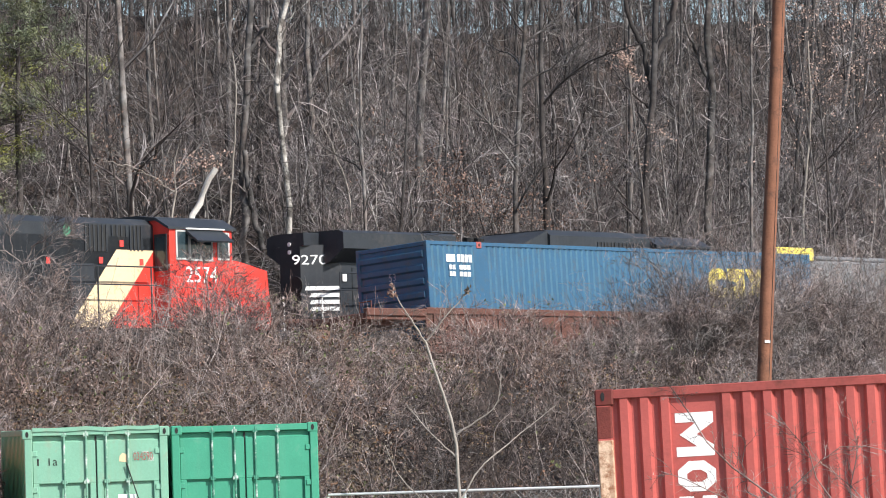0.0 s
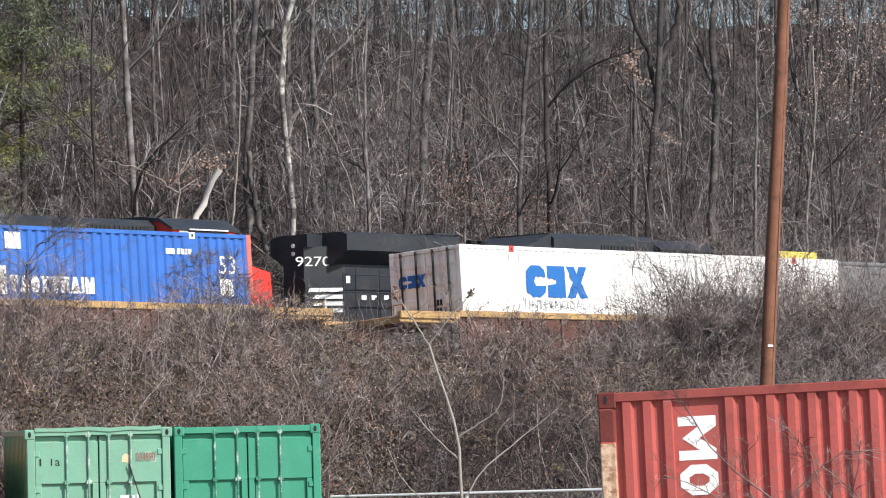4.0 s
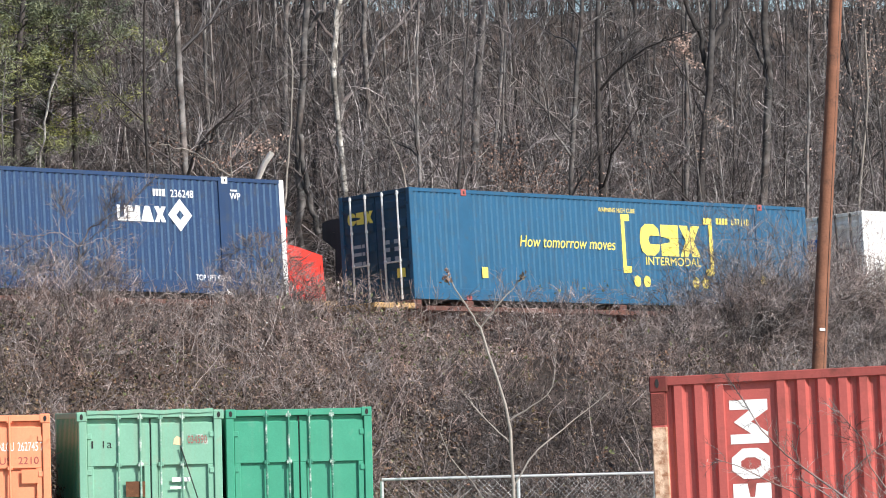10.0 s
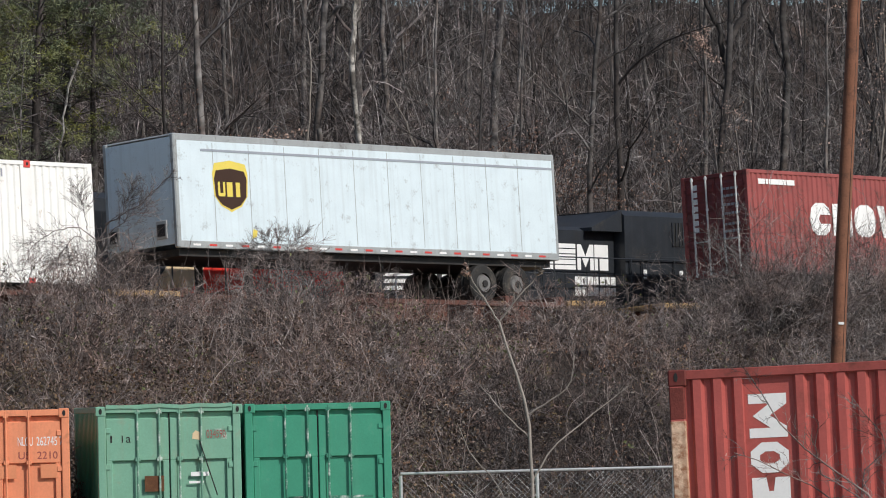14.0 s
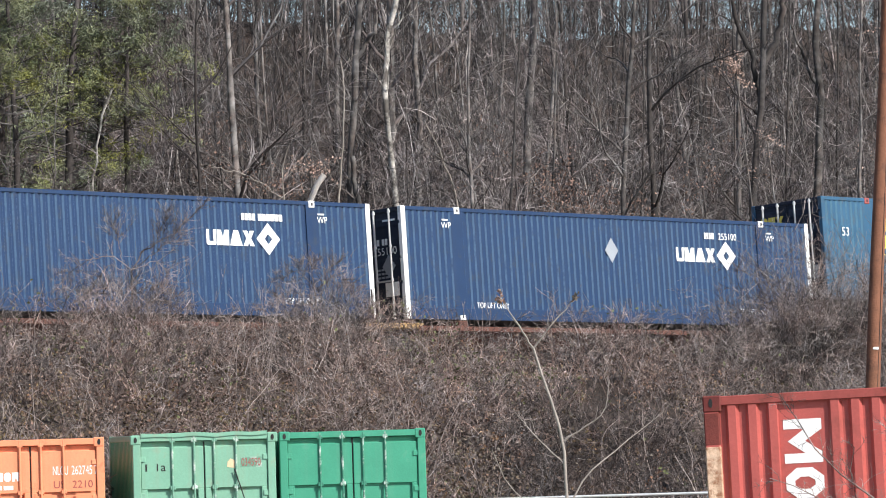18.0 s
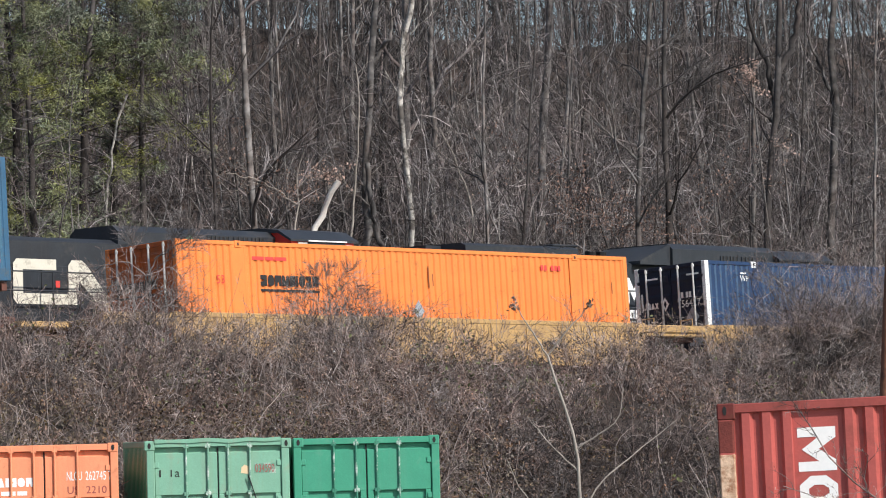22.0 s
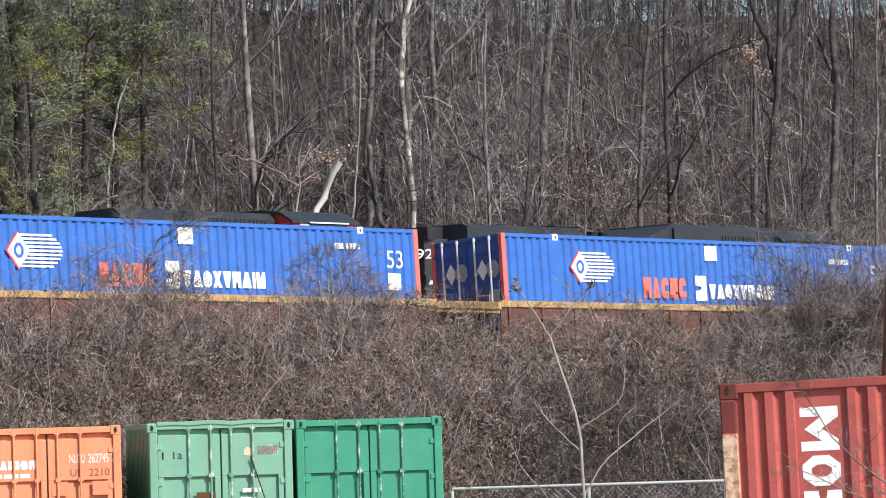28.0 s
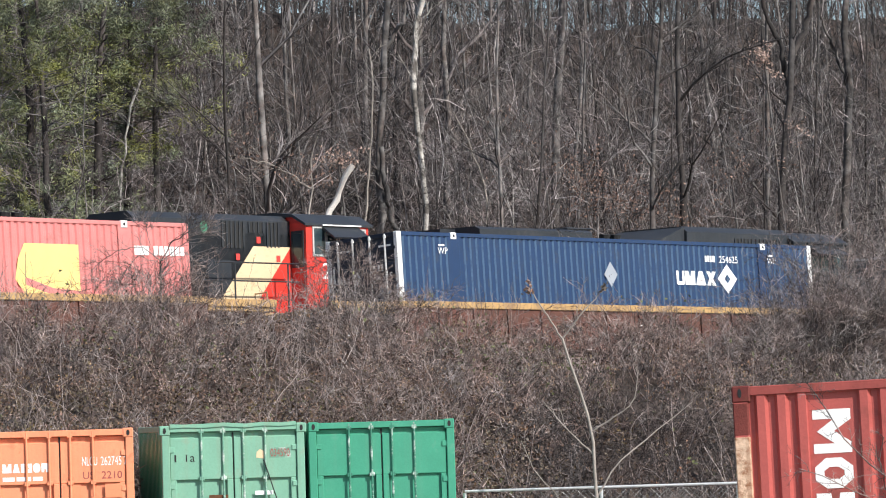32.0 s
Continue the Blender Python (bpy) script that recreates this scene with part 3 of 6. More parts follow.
c = np.repeat(c, 8, 0) + RNG.normal(0, 1, (n * 8, 3)) * (0.14, 0.14, 0.16) + np.column_stack([np.zeros((n * 8, 2)), RNG.uniform(0.1, 0.85, n * 8)])
co, q = leaves(c, 0.05)
tagged(put("low_leaves", array_mesh("low_leaves", co, q, smooth=False), "lowleaf"), "small brown and olive leaves of the low growth", "leaves", kind="stuff")
# spread over a fan of bearings to fit the camera's view
xy = wedge(1500, 77, 100, -26.5, -11, -0.02, 0.075)
dark = thicket(xy, RNG.uniform(0.8, 1.6, len(xy)), 0.8, 7, 7, r=0.011, wander=0.38, lift=-0.07, out=0.8, thin=0.0065, bunch=0.2, thr=0.2)
stuff("dark_brambles", dark, "shadebramble", "tangled brambles, coloured dark for shade, low on the bank", "brush")

# small white scraps caught in the brush
pick = ends[RNG.choice(len(ends), 46, replace=False)] + (0, -0.1, 0.05)
co, q = leaves(pick, 0.05, 1.0, 1.2)
tagged(put("litter_scraps", array_mesh("litter_scraps", co, q, smooth=False), "marking"), "tiny white scraps of litter caught in the brush", "litter", kind="stuff")
# tall shrubs along the crest, as mounds of bare arching twigs: x, y, spread, height, count
MOUNDS = [(6.1, 111.0, 0.85, 4.5, 140), (7.4, 111.8, 1.0, 4.7, 150), (8.9, 112.8, 1.3, 4.4, 180), (10.4, 114.0, 1.4, 4.5, 170), (12.1, 115.2, 1.6, 4.7, 190), (14.2, 117.0, 1.7, 5.0, 160), (5.0, 110.8, 0.9, 2.5, 80), (-5.3, 103.3, 0.62, 2.7, 150), (-9.7, 99.6, 0.9, 2.9, 130),
          (-12.9, 98.0, 0.8, 2.3, 90), (-7.6, 101.5, 1.0, 1.5, 60), (1.5, 108.5, 1.3, 1.7, 52), (7.6, 104.0, 2.2, 2.8, 80), (10.8, 106.0, 2.2, 3.6, 100), (4.4, 108.0, 1.5, 2.4, 60)]
for x, y, sp, h, n in MOUNDS:
    t = thing("bare_shrub", "tall leafless grey-brown shrub on the crest of the bank", "shrub", group="shrubs on the bank")
    for bough in range(4):
        k = n // 4
        c = np.array((x, y)) + RNG.normal(0, sp * 0.3, 2)
        g = RNG.normal(0, sp * 0.4, (k, 2)) + c
        f = np.exp(-(((g - (x, y)) / sp) ** 2).sum(1) * 0.7)
        st = thicket(g, h * (0.5 + 0.5 * f) * RNG.uniform(0.7, 1.1, k), 1.2, 7, 7, r=0.013, wander=0.34, lift=-0.06, out=0.5, fan=0.9, thin=0.0062, bunch=0.3, thr=-0.1)
        co, q = tubes(st)
        tagged(put("bough", array_mesh("bough", co, q), "shrub", t), kind="stuff")

# undergrowth of the hillside: the near edge of the wood first, then what shows between its stems, in twigs coloured for
# shade
CLEAR = ((-5.4, 1.3, 134.5), (-4.7, 0.35, 135), (6.2, 0.6, 131), (8.3, 0.5, 136), (-7.0, 0.75, 127.5), (-6.2, 0.35, 132), (-12.8, 0.5, 126))


def open_sight(xy):
    """Keeps the places that hide none of the trees that stand out from the camera, and leave the pines free."""
    xy = xy[np.array([noise.noise((x * 0.42, y * 0.16, 21)) + RNG.normal(0, 0.08) > 0.02 for x, y in xy])]
    keep = [not any(abs(x * w[2] / y - w[0]) < w[1] and y < w[2] for w in CLEAR) and not (x < -0.087 * y and y < 134 and RNG.random() < 0.6) for x, y in xy]
    return xy[np.array(keep)]


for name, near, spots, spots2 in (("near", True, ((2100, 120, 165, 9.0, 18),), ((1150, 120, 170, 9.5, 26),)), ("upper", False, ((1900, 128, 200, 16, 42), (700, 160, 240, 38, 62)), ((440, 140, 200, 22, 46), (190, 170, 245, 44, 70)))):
    xy = open_sight(np.concatenate([wedge(*w, -0.15, 0.13) for w in spots]))
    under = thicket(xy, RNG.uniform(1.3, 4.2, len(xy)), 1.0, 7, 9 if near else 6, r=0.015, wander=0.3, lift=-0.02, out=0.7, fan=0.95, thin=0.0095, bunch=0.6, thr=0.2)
    stuff("undergrowth", under, "twig" if near else "shadetwig", "bare thin undergrowth at the edge of the wood" if near else "thin undergrowth, coloured dark for shade, between the trees higher up", "undergrowth")
    xy = open_sight(np.concatenate([wedge(*w, -0.15, 0.13) for w in spots2]))
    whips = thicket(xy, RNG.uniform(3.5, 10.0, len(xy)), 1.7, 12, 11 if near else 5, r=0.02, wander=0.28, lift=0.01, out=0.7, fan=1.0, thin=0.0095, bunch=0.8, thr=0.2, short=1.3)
    stuff("saplings", whips, "twig" if near else "shadetwig", "thicket of tall thin leafless saplings at the wood's edge" if near else "tall thin saplings, coloured dark for shade, higher on the hillside", "saplings")


# slender stems of all shades between the trees, pale and dark at random; the deep ones are coloured darker for shade
for xy, shade, where in ((open_sight(wedge(640, 120, 175, 9.5, 24, -0.15, 0.13)), "stemgrey", "between the larger trees"), (wedge(330, 140, 225, 24, 56, -0.15, 0.13), "shadestem", "in the depth of the wood")):
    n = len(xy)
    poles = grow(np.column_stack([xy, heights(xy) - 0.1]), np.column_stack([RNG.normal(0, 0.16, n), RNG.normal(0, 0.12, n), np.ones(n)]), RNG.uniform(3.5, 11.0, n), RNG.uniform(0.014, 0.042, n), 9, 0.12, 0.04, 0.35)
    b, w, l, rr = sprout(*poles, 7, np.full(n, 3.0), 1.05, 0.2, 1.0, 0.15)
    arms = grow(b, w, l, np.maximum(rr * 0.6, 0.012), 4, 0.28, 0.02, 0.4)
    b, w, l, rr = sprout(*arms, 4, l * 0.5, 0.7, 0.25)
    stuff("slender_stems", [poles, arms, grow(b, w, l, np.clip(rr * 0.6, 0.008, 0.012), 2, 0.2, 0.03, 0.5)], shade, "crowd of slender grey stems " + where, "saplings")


def tree(x, y, h, r, bark, lean=(0.0, 0.0), limbs=9, label="leafless hardwood tree with grey-brown bark on the hillside", low=0.3, fine=True, name="bare_tree", wander=0.035, cat="tree"):
    t = thing(name, label, cat, pose(x, y, ground_z(x, y) - 0.2), group="trees on the hillside")
    p0, r0 = grow(np.zeros((1, 3)), np.array([(lean[0], lean[1], 1.0)]), np.array([h]), np.array([r]), 14, wander, 0.10, 0.25)
    r0 *= RNG.uniform(0.85, 1.15, r0.shape)
    r0[:, 0] *= 1.25
    co, q = tubes([(p0, r0)], 9)
    put("trunk", array_mesh("trunk", co, q), bark, t)
    b, w, l, rr = sprout(p0, r0, limbs, np.array([h * 0.26]), 0.95, low, 1.0, 0.2)
    p1, r1 = grow(b, w, l, rr * RNG.uniform(0.35, 0.75, len(rr)), 6, 0.18, 0.05, 0.2)
    b, w, l, rr = sprout(p1, r1, 6, l * 0.55, 0.7, 0.2)
    p2, r2 = grow(b, w, l, np.maximum(rr * 0.6, 0.008) if fine else np.clip(rr * 0.6, 0.008, 0.012), 4 if fine else 2, 0.15, 0.03, 0.25)
    st = [(p1, r1), (p2, r2)]
    if fine:
        b, w, l, rr = sprout(p2, r2, 8, l * 0.8, 0.8, 0.1)
        st.append(grow(b, w, l, np.clip(rr * 0.6, 0.007, 0.012), 2, 0.22, 0.03, 0.4))
    co, q = tubes(st, 3)
    put("crown", array_mesh("crown", co, q), "twig" if fine and RNG.random() < 0.4 else bark, t)
    return t

def stem(points, r0, r1, n=10, jitter=0.01):
    """One stem through given points, resampled and roughened."""
    p = np.array(points, float)
    d = np.r_[0, np.cumsum(np.linalg.norm(np.diff(p, axis=0), axis=1))]
    u = np.linspace(0, d[-1], n)
    q = np.stack([np.interp(u, d, p[:, i]) for i in range(3)], 1)
    q[1:-1] += RNG.normal(0, jitter, (n - 2, 3))
    return q[None], np.linspace(r0, r1, n)[None]


def set_back(x, y, p):
    """The factor by which a place, seen from the eye, must move away to lie p metres past the main track."""
    return max(1.0, (p - beyond(0, 0)) / (beyond(x, y) - beyond(0, 0)))


def hero(name, label, bark, y, lines, twigs=5, reach=1.6, cat="tree", group="trees on the hillside", fine=4, thin=0.008, jitter=0.03):
    """A tree that stands out. lines: trunk first, then limbs, each ([(x, z), ...], thick, thin) at the depth y."""
    if y > 110:
        k = set_back(lines[0][0][0][0], y, 11.5)
        lines = [([(x * k, EYE + (z - EYE) * k) for x, z in pts], ra * k, rb * k) for pts, ra, rb in lines]
        y, reach = y * k, reach * k
    x0, z0 = lines[0][0][0]
    g = ground_z(x0, y) - 0.2
    t = thing(name, label, cat, pose(x0, y, g), group=group)
    st = []
    for i, (pts, ra, rb) in enumerate(lines):
        p = [(x - x0, 0.25 * math.sin(k * 1.3 + i), z - g) for k, (x, z) in enumerate(pts)]
        if i == 0:
            p = [(p[0][0], 0, 0)] + p
        q = stem(p, ra, rb, 18, jitter)
        q[1][:] *= RNG.uniform(0.9, 1.1, q[1].shape)
        st.append(q)
        co, f = tubes([q], 9)
        put("trunk" if i == 0 else "limb", array_mesh("limb", co, f), bark, t)
    tw = []
    for q in st:
        b, w, l, rr = sprout(*q, twigs, np.array([reach]), 0.9, 0.35)
        k = grow(b, w, l, np.maximum(rr * 0.35, thin), 4, 0.15, 0.04)
        b, w, l, rr = sprout(*k, fine, l * 0.5, 0.8, 0.2)
        tw += [k, grow(b, w, l, np.maximum(rr * 0.6, thin * 0.75), 2, 0.2, 0.0)]
    if twigs:
        co, f = tubes(tw)
        tagged(put("twig_spray", array_mesh("twig_spray", co, f), bark, t), kind="stuff")
    return t


# trees that stand out
hero("birch_tree", "slim white-barked birch with dark scars among bare trees", "birch", 135.0, [([(-4.66, 10.9), (-4.69, 12.2), (-4.78, 13.2), (-4.87, 14.2), (-4.95, 15.1), (-4.88, 16.2), (-4.79, 17.0), (-4.52, 17.8), (-4.3, 19.0), (-4.4, 21.0)], 0.1, 0.075), ([(-4.88, 16.2), (-4.5, 17.2), (-3.9, 18.4)], 0.03, 0.012)], 3)
hero("bare_tree", "tall grey tree forked near its foot", "bark", 134.0, [([(-5.99, 10.9), (-6.03, 12.1), (-5.96, 13.3), (-5.79, 14.9), (-5.68, 16.3), (-5.57, 17.8), (-5.4, 20.0)], 0.13, 0.09), ([(-5.45, 10.2), (-5.72, 11.4), (-5.83, 12.2), (-5.9, 13.2)], 0.1, 0.08),
     ([(-5.68, 16.3), (-5.1, 17.1), (-4.9, 18.4)], 0.07, 0.03)], 4)
hero("bare_tree", "thin pale stem beside a forked grey tree", "deadwood", 132.0, [([(-6.36, 10.8), (-6.28, 11.8), (-6.18, 12.8), (-6.05, 13.8), (-5.99, 14.7), (-6.1, 16.0)], 0.05, 0.015)], 4)
hero("dead_trunk", "pale broken trunk leaning over the siding", "pale_dead", 127.0, [([(-7.55, 10.0), (-7.3, 10.5), (-6.82, 11.46), (-6.43, 12.1)], 0.1, 0.085)], 0)
hero("bare_tree", "dark-barked tree with forking upper limbs", "bark_dark", 131.0, [([(5.99, 11.0), (6.07, 11.7), (6.23, 13.0), (6.36, 14.4), (6.44, 15.2), (6.5, 16.0), (6.6, 18.5)], 0.13, 0.08), ([(6.44, 15.2), (6.84, 16.0), (7.08, 17.0), (7.2, 19.0)], 0.11, 0.06),
     ([(6.36, 14.4), (6.15, 15.5), (5.72, 16.6), (5.5, 18.0)], 0.09, 0.05), ([(6.3, 13.8), (5.6, 14.4), (5.0, 15.3)], 0.04, 0.02)], 5, 2.0)
hero("bare_tree", "grey-barked tree with a bent top", "bark", 136.0, [([(8.16, 10.6), (8.26, 12.0), (8.34, 13.4), (8.46, 14.6), (8.3, 16.0), (8.5, 18.5)], 0.15, 0.09), ([(8.46, 14.6), (8.11, 15.7), (7.6, 17.0)], 0.07, 0.03)], 5)
hero("bare_tree", "grey tree standing behind the birch", "bark", 140.0, [([(-4.15, 11.3), (-4.14, 13.1), (-4.03, 14.3), (-4.1, 17.0), (-3.9, 20.0)], 0.12, 0.07)], 5)
hero("bare_tree", "thin pale tree on the edge of the wood", "deadwood", 125.0, [([(10.14, 9.3), (10.25, 10.6), (10.35, 11.6), (10.53, 13.0), (10.5, 15.0)], 0.06, 0.02)], 6)
hero("dead_trunk", "broken white dead stem before the pines", "birch", 126.0, [([(-13.07, 11.5), (-12.98, 12.4), (-12.75, 13.5), (-12.57, 14.2), (-12.34, 14.7)], 0.035, 0.03), ([(-12.52, 14.1), (-12.6, 14.5)], 0.03, 0.025)], 0)
hero("bare_tree", "small arching tree at the edge of the wood", "deadwood", 123.0, [([(-2.53, 10.7), (-2.64, 11.2), (-2.81, 11.8), (-3.03, 12.5), (-3.4, 13.2)], 0.04, 0.015)], 8)
hero("bare_tree", "small crooked tree at the edge of the wood", "deadwood", 122.0, [([(-7.51, 10.2), (-7.33, 11.1), (-7.39, 11.7), (-7.1, 12.6)], 0.05, 0.015), ([(-7.33, 11.1), (-8.3, 11.8), (-9.3, 12.0)], 0.03, 0.01)], 8)
hero("bare_bush", "spreading leafless bush with arching boughs on the bank", "shrub", 99.4,
     [([(-9.43, 6.69), (-9.46, 7.83)], 0.028, 0.024),
     ([(-9.43, 7.83), (-9.19, 8.25), (-8.50, 8.59), (-7.74, 9.22)], 0.017, 0.008),
     ([(-9.43, 7.83), (-8.88, 8.21), (-8.24, 8.62)], 0.012, 0.005),
     ([(-9.43, 7.83), (-9.83, 8.15), (-10.40, 8.08), (-10.90, 7.77), (-11.16, 7.45)], 0.014, 0.005),
     ([(-9.51, 7.77), (-9.89, 7.96), (-10.27, 7.58), (-10.52, 7.07)], 0.011, 0.004),
     ([(-9.38, 7.83), (-8.88, 8.02), (-8.56, 7.70), (-8.47, 7.20)], 0.011, 0.004),
     ([(-9.64, 8.08), (-9.76, 8.72), (-9.89, 9.10)], 0.009, 0.004),
     ([(-9.26, 8.21), (-8.81, 8.53), (-8.60, 9.16)], 0.010, 0.004),
     ([(-9.45, 7.45), (-9.89, 7.55), (-10.21, 7.07)], 0.009, 0.004),
     ([(-9.42, 7.51), (-9.00, 7.55), (-8.75, 7.01)], 0.009, 0.004)], 34, 0.9, "shrub", "shrubs on the bank", 10, 0.0055, 0.012)
hero("bare_bush", "domed leafless bush on the crest of the bank", "shrub", 103.5,
     [([(-5.49, 6.80), (-5.56, 7.59)], 0.022, 0.018),
     ([(-5.56, 7.59), (-5.95, 7.98), (-6.48, 7.69)], 0.010, 0.004),
     ([(-5.56, 7.59), (-5.61, 7.92), (-5.50, 8.19)], 0.009, 0.003),
     ([(-5.50, 7.46), (-5.03, 7.85), (-4.44, 7.43)], 0.010, 0.004),
     ([(-5.49, 7.19), (-4.63, 7.30), (-4.08, 7.03)], 0.009, 0.003),
     ([(-5.54, 7.32), (-6.22, 7.46), (-6.72, 7.13)], 0.009, 0.003),
     ([(-5.54, 7.59), (-5.23, 7.96), (-4.90, 8.18)], 0.007, 0.003),
     ([(-5.54, 7.52), (-5.79, 7.82), (-5.89, 8.14)], 0.007, 0.003)], 30, 0.7, "shrub", "shrubs on the bank", 9, 0.0055, 0.012)
tree(-0.9, 142.0, 19, 0.16, "bark", (0.03, 0), 8)
tree(3.2, 138.0, 18, 0.13, "bark_dark", (0.02, 0), 9)


def pine(x, y, h, r, low, label="shaggy olive green pine at the edge of the wood"):
    t = thing("pine_tree", label, "tree", pose(x, y, ground_z(x, y) - 0.2), group="pines on the hillside")
    p0, r0 = grow(np.zeros((1, 3)), np.array([(0.02, 0, 1.0)]), np.array([h]), np.array([r]), 12, 0.025, 0.02, 0.25)
    co, q = tubes([(p0, r0)], 9)
    put("trunk", array_mesh("trunk", co, q), "bark_dark", t)
    b, w, l, rr = sprout(p0, r0, 70, np.array([3.1]), 1.35, low, 1.0, -0.05)
    p1, r1 = grow(b, w, l, np.minimum(rr * 0.3, 0.035), 5, 0.14, 0.02)
    b, w, l, rr = sprout(p1, r1, 7, l * 0.4, 0.8, 0.25)
    p2, r2 = grow(b, w, l, np.maximum(rr * 0.5, 0.006), 3, 0.15, 0.05)
    co, q = tubes([(p1, r1), (p2, r2)], 3)
    tagged(put("bough", array_mesh("bough", co, q), "bark", t), kind="stuff")
    tips = p2[:, 1:].reshape(-1, 3)
    tips = tips[grain(tips, 0.55, 12) > -0.6]
    c = np.repeat(tips, 16, 0)
    c = c + RNG.normal(0, 1, c.shape) * (0.11, 0.11, 0.075)
    co, q = leaves(c, 0.029, 0.9, 5.0)
    tagged(put("needles", array_mesh("needles", co, q, smooth=False), "needle", t), kind="stuff")


for x, y, h, r, low in ((-17.6, 127, 12, 0.18, 0.08), (-15.6, 126, 12, 0.17, 0.1), (-14.0, 128, 12.5, 0.17, 0.14), (-13.3, 130, 12, 0.14, 0.35), (-16.6, 131, 13, 0.18, 0.1), (-18.6, 130, 13, 0.18, 0.1), (-12.2, 129, 13, 0.12, 0.45), (-15.0, 124.6, 12, 0.13, 0.12)):
    pine(x, y, h, r, low)

# the wood: stratified over the hillside
for y0 in np.arange(124, 238, 6.0):
    for f in np.arange(-0.15, 0.13, 0.016 if y0 < 170 else 0.02):
        y = y0 + RNG.uniform(-2.4, 2.4)
        x = y * (f + RNG.uniform(-0.009, 0.009))
        p = beyond(x, y)
        shy = any(abs(x - a) < w and y < d for a, w, d in ((-5.4, 2.0, 134.5), (6.3, 0.9, 131), (8.3, 0.7, 136), (-7.0, 0.8, 128)))
        if 10.0 < p < 72 and not shy and not (x < -0.083 * y and y < 137):
            r = float(np.clip(RNG.lognormal(-2.75, 0.42), 0.035, 0.17))
            # dark bark is likelier further in, standing for the wood's shade
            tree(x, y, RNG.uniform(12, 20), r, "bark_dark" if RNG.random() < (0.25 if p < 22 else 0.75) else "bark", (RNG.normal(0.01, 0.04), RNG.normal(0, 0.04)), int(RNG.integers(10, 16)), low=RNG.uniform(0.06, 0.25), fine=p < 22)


# young forked tree before the fence
sap = thing("sapling", "slender pale grey forked sapling before the bank", "tree", pose(0.14, 74.5, 0.75))
limbs = [([(0, 0, -0.05), (0.0, 0, 1.35), (-0.03, 0, 2.41), (-0.25, 0.05, 3.18), (-0.48, 0.1, 3.99)], 0.042, 0.025), ([(-0.48, 0.1, 3.99), (-0.72, 0.1, 4.4), (-1.02, 0.12, 4.85)], 0.022, 0.01),
         ([(-0.48, 0.1, 3.99), (-0.12, 0.0, 4.41), (0.24, 0.0, 4.82)], 0.02, 0.009), ([(-0.03, 0, 2.41), (0.39, -0.1, 2.68), (0.68, -0.1, 2.88), (0.78, -0.1, 3.41)], 0.02, 0.007),
         ([(0.0, 0, 1.3), (0.37, 0.1, 1.88), (0.85, 0.2, 2.24), (1.68, 0.3, 2.87)], 0.02, 0.007), ([(0.0, 0, 2.0), (-0.47, 0, 2.47), (-0.85, 0.1, 2.98)], 0.016, 0.007),
         ([(-0.1, 0, 0.2), (-0.64, 0.1, 1.37), (-0.98, 0.1, 1.69), (-1.23, 0.2, 2.31)], 0.018, 0.006)]
made = [stem(l[0], l[1] * 0.82, l[2] * 0.8, jitter=0.008) for l in limbs]
for i, st in enumerate(made):
    co, q = tubes([st], 7)
    put("trunk" if i == 0 else "limb", array_mesh("limb", co, q), "deadwood", sap)
tw = []
for p1, r1 in made[1:]:
    b, w, l, rr = sprout(p1, r1, 4, np.array([0.55]), 0.6, 0.3)
    tw.append(grow(b, w, l, np.maximum(rr * 0.5, 0.005), 3, 0.12, 0.02))
co, q = tubes(tw)
tagged(put("twig_spray", array_mesh("twig_spray", co, q), "deadwood", sap), kind="stuff")
pods = np.concatenate([RNG.normal(0, 0.05, (26, 3)) * (0.7, 0.7, 1.6) + made[1][0][0, -1], RNG.normal(0, 0.04, (14, 3)) + made[2][0][0, -1]])
co, q = leaves(pods, 0.07)
tagged(put("seed_head", array_mesh("seed_head", co, q, smooth=False), "leaf", sap), kind="stuff")

# twigs growing up before the red container
tg = thing("bare_bush", "thin leafless bush growing before the red container", "shrub", pose(3.3, 46.3, 0.42))
boughs = [([(0.9, 0, 0), (0.6, 0, 0.9), (-0.2, 0, 1.6), (-0.75, 0.1, 2.1), (-0.98, 0.1, 2.6)], 0.016, 0.005), ([(0.9, 0, 0), (0.8, 0, 1.0), (0.95, 0.1, 1.7), (0.9, 0.1, 2.2)], 0.014, 0.004),
          ([(1.2, 0, 0), (1.3, 0, 0.8), (0.9, 0, 1.5), (0.2, 0, 1.9)], 0.012, 0.004), ([(0.8, 0, 0), (0.3, 0, 0.9), (-0.4, 0, 1.4), (-1.1, 0, 1.7)], 0.012, 0.004),
          ([(1.4, 0, 0), (1.6, 0, 1.0), (1.5, 0, 1.7), (1.9, 0, 2.0)], 0.012, 0.004), ([(0.6, 0.1, 0), (0.2, 0.1, 1.0), (0.3, 0.1, 1.6), (0.9, 0, 1.95), (1.4, 0, 1.8)], 0.012, 0.004),
          ([(1.1, -0.1, 0), (0.7, -0.1, 1.1), (0.5, -0.1, 1.75), (0.1, 0, 2.3)], 0.012, 0.004), ([(1.0, 0.1, 0), (0.2, 0.1, 1.2), (-0.3, 0.1, 1.5), (-0.2, 0.1, 2.0)], 0.012, 0.004)]
for bg in boughs:
    st = [stem(*bg, jitter=0.03)]
    b, w, l, rr = sprout(*st[0], 20, np.array([0.7]), 0.9, 0.35)
    st.append(grow(b, w, l, np.maximum(rr * 0.5, 0.0036), 5, 0.26, -0.03))
    b, w, l, rr = sprout(*st[1], 5, l * 0.55, 0.9, 0.2)
